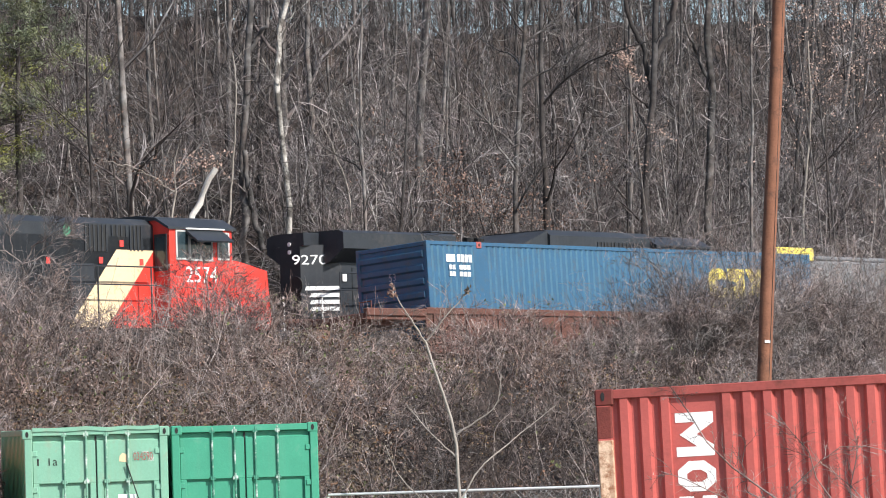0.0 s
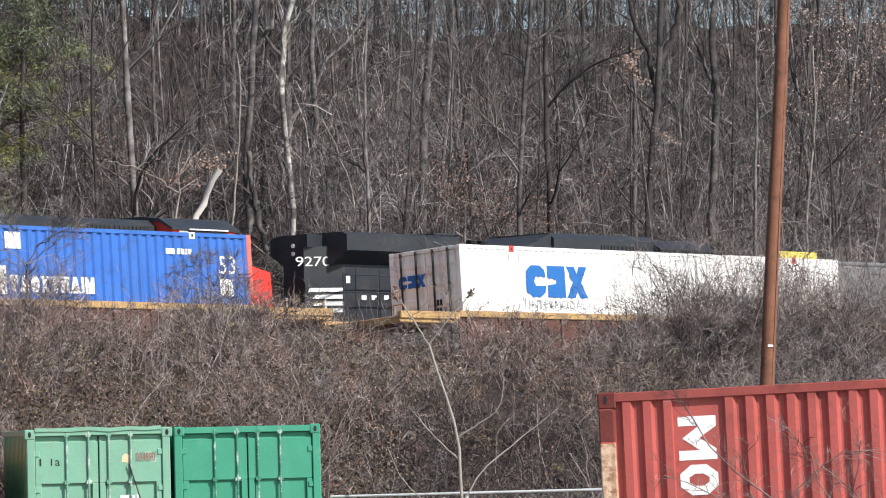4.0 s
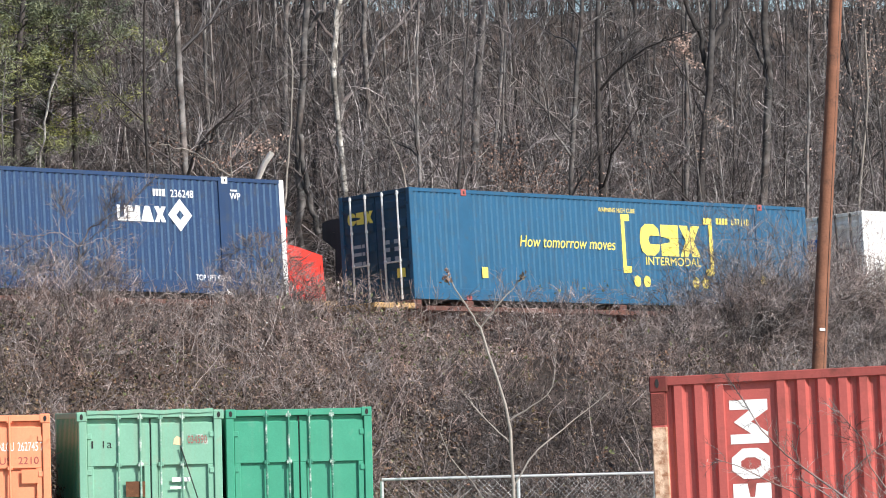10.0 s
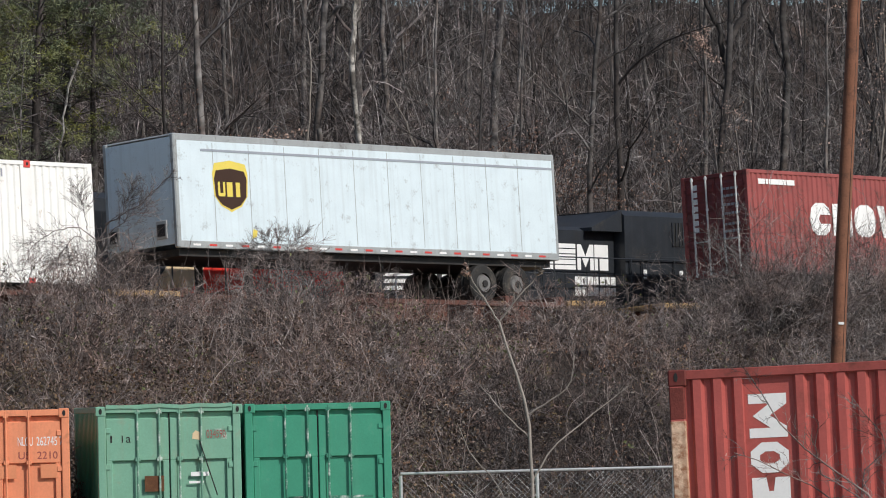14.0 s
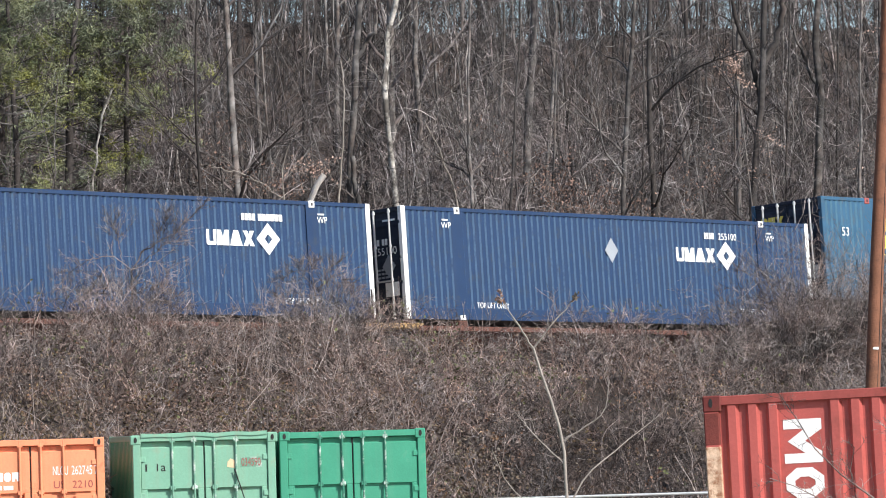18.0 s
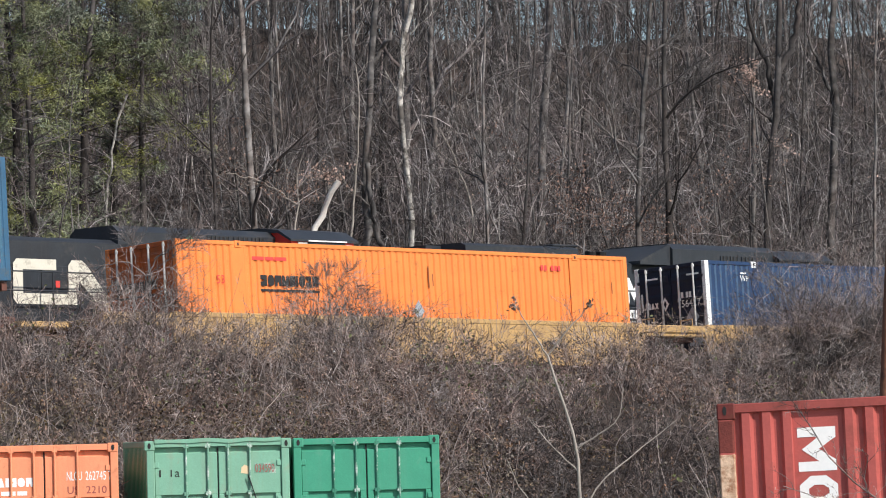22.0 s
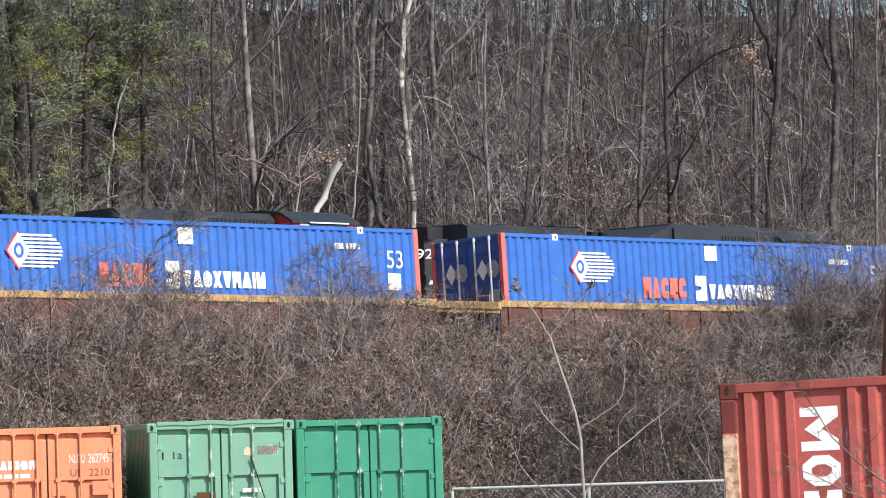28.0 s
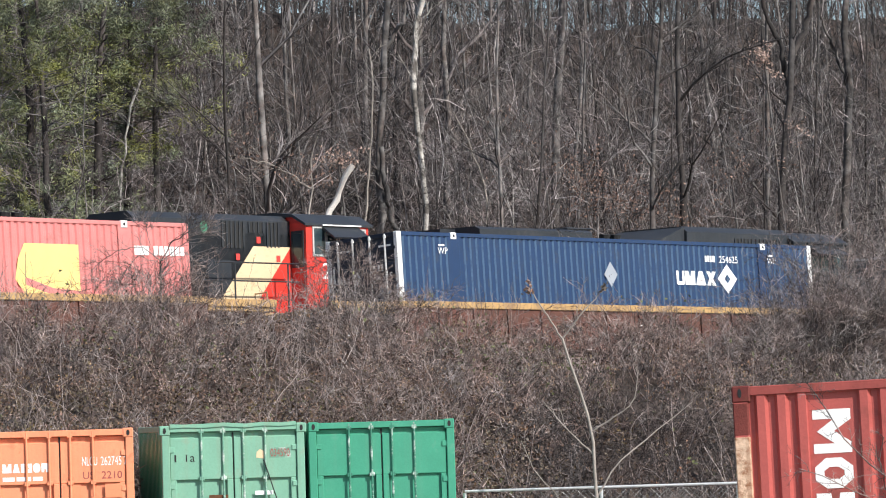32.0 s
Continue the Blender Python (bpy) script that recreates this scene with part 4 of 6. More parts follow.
    st.append(grow(b, w, l, np.maximum(rr * 0.6, 0.0026), 3, 0.3, -0.03))
    put("bough", array_mesh("bough", *tubes(st, 4)), "bramble", tg)


# the far edge of the wood, against the sky
xy = wedge(260, 150, 255, 40, 70, -0.16, 0.135)
far = thicket(xy, RNG.uniform(7, 14, len(xy)), 3.0, 12, 4, r=0.05, wander=0.12, lift=0.06, out=0.4)
stuff("far_woods", far, "twig", "bare treetops on the crest of the hill", "woods")

ff = RNG.uniform(-0.16, 0.135, 760)
pp = np.array([8.5 + brow_at(f) for f in ff]) + RNG.normal(-0.5, 2.2, len(ff))
yy = (pp - beyond(0, 0)) / (DX - ff * DY)
xy = np.column_stack([ff * yy, yy])
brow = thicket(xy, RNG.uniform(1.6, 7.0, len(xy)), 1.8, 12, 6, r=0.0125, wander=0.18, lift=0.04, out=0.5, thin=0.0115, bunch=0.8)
# brow twigs share the shade-toned colour
stuff("crest_thicket", brow, "shadetwig", "dense bare thicket along the brow of the hill", "thicket")

# pale leaves that cling to low branches in the wood: x, y, z, spread, count
for x, y, z, sp, n in ((5.6, 130.0, 15.2, 0.45, 420), (1.4, 125.0, 10.9, 1.5, 800), (0.2, 127.0, 11.6, 1.1, 650), (11.0, 128.0, 14.6, 1.5, 700), (13.2, 129.0, 16.2, 1.5, 600), (12.6, 127.0, 12.4, 1.3, 400), (10.4, 128.0, 16.6, 1.0, 300), (-1.0, 128.0, 13.0, 1.2, 200), (4.4, 127.0, 12.2, 1.4, 240), (-6.9, 128.0, 12.5, 0.55, 330), (-8.0, 127.0, 12.0, 0.7, 220), (-9.6, 129.0, 13.4, 0.8, 160), (6.4, 129.0, 13.0, 0.3, 90), (9.4, 126.0, 12.0, 0.5, 110), (2.9, 125.0, 10.3, 1.5, 700)):
    k = set_back(x, y, 11.0)
    x, y, z, sp = x * k, y * k, EYE + (z - EYE) * k, sp * k
    t = thing("leafy_branch", "branch still hung with pale withered oak leaves", "branch", pose(x, y, z), group="leafy branches in the wood")
    n0 = 16
    st = grow(RNG.normal(0, 0.1, (n0, 3)) - (0, 0, sp * 0.5), RNG.normal(0, 1, (n0, 3)) + (0, 0, 0.4), np.full(n0, sp * 1.5), np.full(n0, 0.012), 5, 0.25, 0.0)
    co, q = tubes([st])
    tagged(put("branch", array_mesh("branch", co, q), "bark", t), kind="stuff")
    put("stalk", array_mesh("stalk", *tubes([grow(np.array([(0, 0, -sp * 0.5)]), np.array([(0.1, 0.1, -1.0)]), np.array([z - ground_z(x, y) + 0.1]), np.array([0.03]), 8, 0.02, -0.2, 1.2)], 5)), "bark", t)
    c = st[0][RNG.integers(0, n0, n), RNG.integers(1, 6, n)] + RNG.normal(0, sp * 0.1, (n, 3))
    co, q = leaves(c, 0.055)
    tagged(put("foliage", array_mesh("foliage", co, q, smooth=False), "oakleaf" if z > 14 or sp < 0.7 else "brownleaf", t), kind="stuff")


# ---------------------------------------------------------------- freight containers


def corrugated(x0, x1, y, z0, z1, pitch, depth, out=-1, flats=()):
    """A wall of folded sheet along x: outer face at y, folds going in by depth; flats: stretches left plain at the inner level."""
    n = max(2, round((x1 - x0) / pitch))
    w = (x1 - x0) / n
    pts = [(x0, y)]
    for i in range(n):
        a = x0 + i * w
        if any(lo < a + w / 2 < hi for lo, hi in flats):
            pts += [(a + 0.01, y - out * depth), (a + w - 0.01, y - out * depth)]
            continue
        pts += [(a + 0.16 * w, y - out * depth), (a + 0.46 * w, y - out * depth), (a + 0.62 * w, y), (a + w, y)]
    pts += [(x1, y - out * (depth + 0.012)), (x0, y - out * (depth + 0.012))]
    return prism(pts, "z", z0, z1)


def flat_shape(name, pts, material, parent, m, label=""):
    return raw(name, [(x, y, 0) for x, y in pts], [tuple(range(len(pts)))], material, parent, m, label)


def ring_shape(name, w, h, t, material, parent, m, sides=8, turn=22.5, label=""):
    """A flat closed ring (frame) of the size w by h and thickness t, its lower left at the origin."""
    o, q = [], []
    for r in (1.0, None):
        for i in range(sides):
            a = radians(turn + 360 * i / sides)
            k = 1 / math.cos(math.pi / sides)
            rx, ry = (w / 2, h / 2) if r else (w / 2 - t, h / 2 - t)
            o.append((w / 2 + rx * math.cos(a) * min(k, 1.08), h / 2 + ry * math.sin(a) * min(k, 1.08), 0))
    for i in range(sides):
        j = (i + 1) % sides
        q.append((i, j, sides + j, sides + i))
    return raw(name, o, q, material, parent, m, label)


SHAPES = {
    "slab": [(0, 0), (1, 0), (1, 1), (0, 1)],
    "disc": [(0.3, 0), (0.7, 0), (0.92, 0.14), (1, 0.38), (1, 0.62), (0.92, 0.86), (0.7, 1), (0.3, 1), (0.08, 0.86), (0, 0.62), (0, 0.38), (0.08, 0.14)],
    "bite": [(0.3, 0), (0.72, 0), (0.94, 0.14), (1, 0.36), (0.5, 0.36), (0.42, 0.5), (0.5, 0.64), (1, 0.64), (0.94, 0.86), (0.72, 1), (0.3, 1), (0.08, 0.86), (0, 0.62), (0, 0.38), (0.08, 0.14)],
    "notch": [(0, 0), (1, 0), (1, 1), (0, 1), (0, 0.62), (0.5, 0.56), (0.5, 0.44), (0, 0.38)],
    "gate": [(0, 0), (0.36, 0), (0.42, 0.34), (0.58, 0.34), (0.64, 0), (1, 0), (1, 1), (0, 1)],
    "vee": [(0, 0), (1, 0), (1, 1), (0.66, 1), (0.5, 0.5), (0.34, 1), (0, 1)],
    "tent": [(0, 0), (1, 0), (0.68, 1), (0.32, 1)],
    "funnel": [(0.3, 0), (0.7, 0), (1, 1), (0, 1)],
    "glass": [(0, 0), (0.4, 0), (0.5, 0.25), (0.6, 0), (1, 0), (0.7, 0.5), (1, 1), (0.6, 1), (0.5, 0.75), (0.4, 1), (0, 1), (0.3, 0.5)],
    "fan": [(0, 1), (0.18, 0), (0.42, 0), (0.5, 0.5), (0.58, 0), (0.82, 0), (1, 1), (0.76, 1), (0.68, 0.45), (0.6, 1), (0.4, 1), (0.32, 0.45), (0.24, 1)],
    "post": [(0, 0), (0.9, 0), (0.9, 0.25), (0.42, 0.25), (0.42, 1), (0, 1)],
    "cup": [(0, 1), (0, 0.12), (0.12, 0), (0.88, 0), (1, 0.12), (1, 1), (0.72, 1), (0.72, 0.24), (0.28, 0.24), (0.28, 1)],
    "zig": [(0, 0), (0.22, 0), (0.22, 0.55), (0.5, 0.1), (0.78, 0.55), (0.78, 0), (1, 0), (1, 1), (0.76, 1), (0.5, 0.55), (0.24, 1), (0, 1)],
}


def emblem(kinds, height, material, parent, at, gap=0.12, ratio=0.85, label=""):
    """A row of plain shapes that stands for a company's mark. at: a function from (x, z) to a pose."""
    x = 0.0
    for k in kinds:
        r = ratio
        if isinstance(k, tuple):
            k, r = k
        w = height * r
        m = at(x, 0)
        if k == "ring":
            ring_shape("emblem_shape", w, height, 0.24 * height, material, parent, m, label=label)
        else:
            flat_shape("emblem_shape", [(px * w, pz * height) for px, pz in SHAPES[k]], material, parent, m, label)
        x += w + gap * height


def bars(parent, at, widths, height, material, gap=0.03, name="code_bar"):
    """Writing that is too small to read, or a vehicle's code: plain bars."""
    x = 0.0
    for w in widths:
        if w > 0:
            flat_shape(name, [(0, 0), (w, 0), (w, height), (0, height)], material, parent, at(x, 0))
        x += abs(w) + gap


def container(label, length, width, height, m, paint, posts=None, castings=None, door=None, bar_paint="bar", pitch=0.22, inset=2.04, depth=0.036, group="", flats=(),
              name="freight_container", rail_paint=None, recess=False, plain_end=False, far_paint=None):
    """A corrugated steel box with doors at x = 0; base at z = 0, middle of the width at y = 0."""
    t = thing(name, label, "container", m, group)
    hw = width / 2
    posts, door, rail_paint = posts or paint, door or paint, rail_paint or paint
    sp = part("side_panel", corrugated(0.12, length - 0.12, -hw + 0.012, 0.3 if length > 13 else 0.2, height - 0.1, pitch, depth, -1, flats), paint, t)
    if paint + "_glint" in M:        # a paler colour stands for the glint along one flank of every fold
        sp.data.materials.append(M[paint + "_glint"])
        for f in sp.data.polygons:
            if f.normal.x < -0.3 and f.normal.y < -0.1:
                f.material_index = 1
    if recess:
        part("side_panel", corrugated(0.12, length - 0.12, hw - 0.012, 0.2, height - 0.1, 0.34, 0.05, 1), far_paint or paint, t)
    else:
        part("side_panel", boxm(0.12, length - 0.12, hw - 0.05, hw - 0.012, 0.2, height - 0.1), paint, t)
    part("roof_panel", boxm(0.1, length - 0.1, -hw + 0.05, hw - 0.05, height - 0.05, height - 0.015), rail_paint, t)
    part("underframe", boxm(0.1, length - 0.1, -hw + 0.06, hw - 0.06, 0.02, 0.16), "steel_dark", t)
    for y in (-1, 1):
        part("top_rail", boxm(0.1, length - 0.1, min(y * hw, y * (hw - 0.07)), max(y * hw, y * (hw - 0.07)), height - 0.1, height, bevel=0.008), rail_paint, t)
        part("bottom_rail", boxm(0.1, length - 0.1, min(y * hw, y * (hw - 0.06)), max(y * hw, y * (hw - 0.06)), 0.0, 0.3 if length > 13 else 0.2, bevel=0.008), rail_paint, t)
    for x in (0, length):
        for y in (-1, 1):
            xa, xb = (x, x + 0.16) if x == 0 else (x - 0.16, x)
            ya, yb = sorted((y * (hw + 0.004), y * (hw - 0.13)))
            part("corner_post", boxm(xa, xb, ya, yb, 0.0, height + 0.004, bevel=0.012), posts, t)
    part("end_wall", boxm(length - 0.1, length - 0.05, -hw + 0.1, hw - 0.1, 0.1, height - 0.06), paint, t)
    part("end_header", boxm(0.0, 0.11, -hw + 0.13, hw - 0.13, height - 0.11, height - 0.005, bevel=0.008), door, t)
    part("door_sill", boxm(0.0, 0.11, -hw + 0.13, hw - 0.13, 0.0, 0.14, bevel=0.008), door, t)
    if castings:
        for x in ((inset, length - inset) if length > 13 else ()):
            for z0, z1 in ((height - 0.16, height + 0.012), (-0.008, 0.12)):
                part("corner_casting", boxm(x - 0.1, x + 0.1, -hw - 0.012, -hw + 0.12, z0, z1, bevel=0.01), castings, t)
                part("casting_hole", boxm(x - 0.03, x + 0.03, -hw - 0.016, -hw - 0.006, z0 + 0.05, z0 + 0.12), "blackmark", t)
            part("inner_post", boxm(x - 0.2, x + 0.2, -hw + 0.010, -hw + 0.03, 0.2, height - 0.1), paint, t)
    lo, hi, o = 0.15, height - 0.115, 0.05 if recess else 0.0
    if plain_end:
        part("end_wall", boxm(0.035, 0.075, -hw + 0.13, hw - 0.13, lo, hi), door, t)
        for i in range(7):
            z = 0.3 + i * 0.36
            part("end_rib", prism([(0.036, z), (-0.03, z + 0.05), (-0.03, z + 0.17), (0.036, z + 0.22)], "y", -hw + 0.15, hw - 0.15), door, t)
        return t
    for k, (ya, yb) in enumerate(((0.012, hw - 0.135), (-hw + 0.135, -0.012))):
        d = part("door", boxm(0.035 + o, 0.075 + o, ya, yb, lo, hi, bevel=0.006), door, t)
        for a, b, c, e in ((ya, yb, 1.70, hi - 0.09), (ya, ya + 0.1, 0.8, 1.70), (yb - 0.1, yb, 0.8, 1.70), (ya, yb, lo, 0.8)) if recess else ():
            part("door_skin", boxm(0.034, 0.084, a, b, c, e, bevel=0.008), door, d)
        nrib = 5
        for i in range(0 if recess else nrib):
            z = lo + (hi - lo) * (i + 0.5) / nrib
            rb = (hi - lo) / nrib * 0.28
            part("door_rib", prism([(0.036, z - rb), (0.012, z - rb * 0.5), (0.012, z + rb * 0.5), (0.036, z + rb)], "y", ya + 0.05, yb - 0.05), door, d)
        for f in ((0.15, 0.5) if k == 0 else (0.5, 0.85)) if recess else (0.26, 0.74):
            y = ya + (yb - ya) * f
            lb = part("locking_bar", rodm((-0.012 + o * 0.5, y, 0.03), (-0.012 + o * 0.5, y, height - 0.03), 0.019 if recess else 0.028), bar_paint, d)
            for z in (0.1, height * 0.36, height * 0.66, height - 0.1):
                part("bar_guide", boxm(-0.026 + o * 0.5, 0.014 + o * 0.5, y - 0.045, y + 0.045, z - 0.035, z + 0.035, bevel=0.006), bar_paint if bar_paint != "bar" else "marking", d)
            part("door_handle", boxm(-0.04 + o * 0.5, -0.02 + o * 0.5, min(y, y + (0.35 if f < 0.45 else -0.35)), max(y, y + (0.35 if f < 0.45 else -0.35)), 1.0, 1.04), bar_paint, d)
        yh = yb if k == 0 else ya
        for z in (0.35, 0.95, 1.6, height - 0.4):
            part("hinge", boxm(0.0 + o * 0.3, 0.04 + o, yh - 0.07, yh + 0.07, z - 0.045, z + 0.045, bevel=0.006), door, d)
    return t


def side_at(t, x, z, width):
    """Poses on a container's near side for marks that start at (x, z)."""
    return lambda dx, dz: pose(x + dx, -width / 2 + 0.007, z + dz, 90, 0, 0)


def end_at(y, z, x=0.008):
    """Poses on the door end, read from outside: y is where the mark starts."""
    return lambda dx, dz: pose(x, y - dx, z + dz, 90, 0, -90)


# ---------------------------------------------------------------- the yard
W20 = 2.44
lg = container("faded pale green shipping container with dented roof edge and rust patch", 6.06, 2.37, 2.60, pose(-4.70, 73.88, 0.85, 0, 0, 99.4) @ pose(0, 1.18, 0, 0, -1.3, 0), "green1", door="green1", bar_paint="scuffed_pale",
               group="containers in the yard", recess=True, far_paint="green_shaded")
dg = container("clean green shipping container with scuffed locking bars in the yard", 6.06, W20, 2.59, pose(-2.20, 74.25, 0.85, 0, 0, 98.4) @ pose(0, 1.22, 0), "green2", door="green2", bar_paint="scuffed",
               group="containers in the yard", recess=True)
og = container("sun-faded orange shipping container with white stencilled codes in the yard", 6.06, W20, 2.59, pose(-7.52, 73.6, 0.85, 0, 0, 98.4) @ pose(0, 1.22, 0), "orange_yard", door="orange_yard",
               bar_paint="orange_yard", group="containers in the yard", recess=True)


def door_steps(t, paint):
    """The corner castings with their oval holes, and the gasket between the doors."""
    for y in (-1, 1):
        part("corner_casting", boxm(-0.012, 0.18, min(y * 1.226, y * 1.05), max(y * 1.226, y * 1.05), 2.44, 2.60, bevel=0.015), paint, t)
        part("casting_hole", prism([(y * 1.14 + 0.028 * math.cos(a), 2.52 + 0.05 * math.sin(a)) for a in np.arange(10) * math.pi / 5], "x", -0.018, -0.010), "blackmark", t)
    part("gasket", boxm(0.06, 0.083, -0.012, 0.012, 0.15, 2.47), "blackmark", t)


for t, p in ((lg, "green1"), (dg, "green2"), (og, "orange_yard")):
    door_steps(t, p)
writing("NLCU", 0.145, "marking", og, end_at(-0.37, 1.99, 0.030)(0, 0), width=0.25)
writing("262745", 0.145, "marking", og, end_at(-0.68, 1.99, 0.030)(0, 0), width=0.34)
writing("7", 0.145, "marking", og, end_at(-1.06, 1.99, 0.030)(0, 0), width=0.06)
writing("US", 0.12, "brickred", og, end_at(-0.38, 1.77, 0.030)(0, 0))
writing("2210", 0.12, "brickred", og, end_at(-0.69, 1.77, 0.030)(0, 0))
emblem([("vee", 1.0), ("tent", 0.8), ("slab", 0.4), ("notch", 0.7), ("disc", 0.8), ("gate", 0.8)], 0.15, "marking", og, end_at(0.95, 1.9, 0.030), label="worn white mark")
bars(og, end_at(0.95, 1.76, 0.030), (0.2, 0.24, 0.16), 0.07, "marking")
for a in (0.9, 0.22):
    part("repair_patch", boxm(0.026, 0.0335, -a - 0.12, -a + 0.16, 1.45, 1.68), mat("faded_patch", (0.75, 0.28, 0.14), 0.7, var=0.1), og)
flat_shape("number_panel", [(0, 0), (0.36, 0), (0.36, 0.17), (0, 0.17)], "scuffed_pale", lg, end_at(-0.60, 2.03, 0.0325)(0, 0))
writing("034590", 0.13, "brickred", lg, end_at(-0.62, 2.05, 0.030)(0, 0), width=0.32)
flat_shape("worn_patch", [(0, 0.02), (0.13, 0), (0.15, 0.12), (0.06, 0.16), (0.01, 0.11)], "loco_cream", lg, end_at(-0.38, 2.02, 0.030)(0, 0))
writing("a", 0.14, "blackmark", lg, end_at(0.72, 2.0, 0.030)(0, 0))
bars(lg, end_at(0.98, 2.0, 0.030), (0.03, -0.12, 0.02), 0.12, "blackmark", 0.02)
part("rust_patch", boxm(0.026, 0.0335, 0.10, 0.42, 1.18, 1.44), "rust", lg, "rusted square patch")
bars(lg, end_at(-0.35, 1.42, 0.030), (0.3,), 0.07, "marking")
bars(lg, end_at(-0.32, 1.3, 0.030), (0.24,), 0.04, "marking")
part("roof_lip", prism([(-1.05, 2.570), (-0.8, 2.555), (-0.5, 2.570), (-0.2, 2.545), (0.15, 2.575), (0.5, 2.555), (0.8, 2.570), (1.05, 2.560), (1.05, 2.630), (0.8, 2.620), (0.5, 2.625), (0.15, 2.638), (-0.2, 2.610), (-0.5, 2.630), (-0.8, 2.615), (-1.05, 2.630)], "x", -0.02, 0.02), "green1", lg, "dented roof edge")
part("cable", rodm((-0.02, -0.5, 2.0), (-0.02, -0.78, 1.1), 0.01), "blackmark", lg, "loose black cable")

red = container("faded red shipping container with a bare rusty corner post", 12.19, 2.44, 2.59, pose(1.64, 47.8, 0.44, 0, -1.2, -8.0) @ pose(0, 1.22, 0), "red_yard", depth=0.05, rail_paint="red_rail",
                group="containers in the yard", flats=((0.82, 1.28),))
part("rusted_post", boxm(-0.003, 0.163, -1.2275, -1.1, 2.06, 2.42, bevel=0.012), "oxide", red, "corner post top darkened by rust")
part("bare_post", boxm(-0.003, 0.166, -1.228, -1.1, 0.0, 2.055, bevel=0.012), "rustpost", red, "corner post with the paint flaked off to rusty metal")
part("corner_casting", boxm(-0.008, 0.19, -1.236, -1.05, 2.42, 2.6, bevel=0.015), mat("dark_red_paint", (0.16, 0.03, 0.025), 0.7, dirt=RUST, dirt_amount=0.3), red)
part("casting_hole", prism([(0.08 + 0.022 * math.cos(a), 2.52 + 0.05 * math.sin(a)) for a in np.arange(10) * math.pi / 5], "y", -1.242, -1.23), "blackmark", red)


def down_red(x0):
    """Marks that run down the red side, turned a quarter."""
    return lambda dx, dz: pose(x0, -1.163, 2.30 - dx, 90, 90, 0)


emblem([("zig", 1.15), ("ring", 0.8), ("notch", 0.72), ("slab", 0.3), ("bite", 0.66), ("gate", 0.7)], 0.41, "marking", red, down_red(0.84), gap=0.12, label="large white company mark")

# fence behind the containers
fence = thing("yard_fence", "galvanised chain-link fence with a top rail along the yard", "fence", pose(0, 76.0, 0.88))
FX = [-2.1 + 2.335 * i for i in range(9)]
part("top_rail", rodm((FX[0], 0, 1.36), (FX[-1], 0, 1.36), 0.022), "galv", fence)
for x in FX:
    part("post", rodm((x, 0.03, -0.1), (x, 0.03, 1.33), 0.03), "galv", fence)
wires = []
for i in range(int((FX[-1] - FX[0]) / 0.09)):
    x = FX[0] + i * 0.09
    for sx in (1, -1):
        a = np.array([(x, 0.0, 0.0), (x + sx * 0.65, 0.0, 0.65), (x + sx * 1.32, 0.0, 1.32)])
        wires.append(a)
pts = np.array(wires)
co, q = tubes([(pts, np.full(pts.shape[:2], 0.0016))], 3)
tagged(put("mesh", array_mesh("mesh", co, q), "galv", fence), kind="stuff")

# utility pole
pole = thing("utility_pole", "leaning weathered brown wooden utility pole on the bank", "pole", pose(6.16, 90.0, ground_z(6.2, 90) - 0.3, 0, 4.3, 0))
co, q = tubes([(np.array([[(0.01 * math.sin(k), 0, 14.5 * k / 12) for k in range(13)]]), np.linspace(0.158, 0.125, 13)[None])], 16)
put("shaft", array_mesh("shaft", co, q), "pole", pole)
part("tag", boxm(-0.03, 0.08, -0.16, -0.142, 4.28, 4.33), "marking", pole, "small white tag")
part("ground_wire", rodm((0.09, -0.13, 0.3), (0.08, -0.1, 14.4), 0.006, 5), "steel_dark", pole)


# ---------------------------------------------------------------- the intermodal train
V = 11.60                                # metres a second towards the camera's left
MOVERS = []


def rolling(ob, s, h):
    """Sets a thing on the main track, its origin s metres along it at the start and h over the rail, and notes that it rolls."""
    ob.matrix_basis = TRACK @ pose(s, 0, h)
    MOVERS.append((ob, s, h))
    return ob


W53 = 2.59


def wp(t, x, z):
    writing("WP", 0.16, "marking", t, side_at(t, x, z, W53)(0, 0))
    bars(t, side_at(t, x + 0.03, z + 0.2, W53), (0.22,), 0.04, "marking")


def door_plate(t, paint="marking", number=""):
    bars(t, end_at(-0.25, 1.95), (0.09, 0.09, -0.05, 0.09, 0.09), 0.16, paint, 0.02)
    if number:
        writing(number, 0.19, paint, t, end_at(-0.22, 1.7)(0, 0), width=0.84)
    else:
        bars(t, end_at(-0.25, 1.72), (0.08, 0.08, 0.08, -0.05, 0.08, 0.08, 0.08), 0.17, paint, 0.02)
    flat_shape("placard", [(0, 0), (0.5, 0), (0.5, 0.36), (0, 0.36)], "marking", t, end_at(-0.58, 0.62)(0, 0), "white data placard")
    for z in (1.3, 1.2, 1.1):
        bars(t, end_at(-0.3, z), (0.14, 0.1, 0.2), 0.05, "greymark")


def navy_box(s, h, placard, number=""):
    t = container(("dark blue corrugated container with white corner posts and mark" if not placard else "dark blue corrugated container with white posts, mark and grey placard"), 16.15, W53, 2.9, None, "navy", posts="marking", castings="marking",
                  door="door_shaded", bar_paint="bar", group="dark blue containers on the train")
    wp(t, 1.45, 2.36)
    wp(t, 14.28, 2.36)
    emblem([("cup", 0.85), ("vee", 1.05), ("tent", 1.1), ("glass", 1.0)], 0.38, "marking", t, side_at(t, 10.5, 1.72, W53), gap=0.07, label="white company mark")
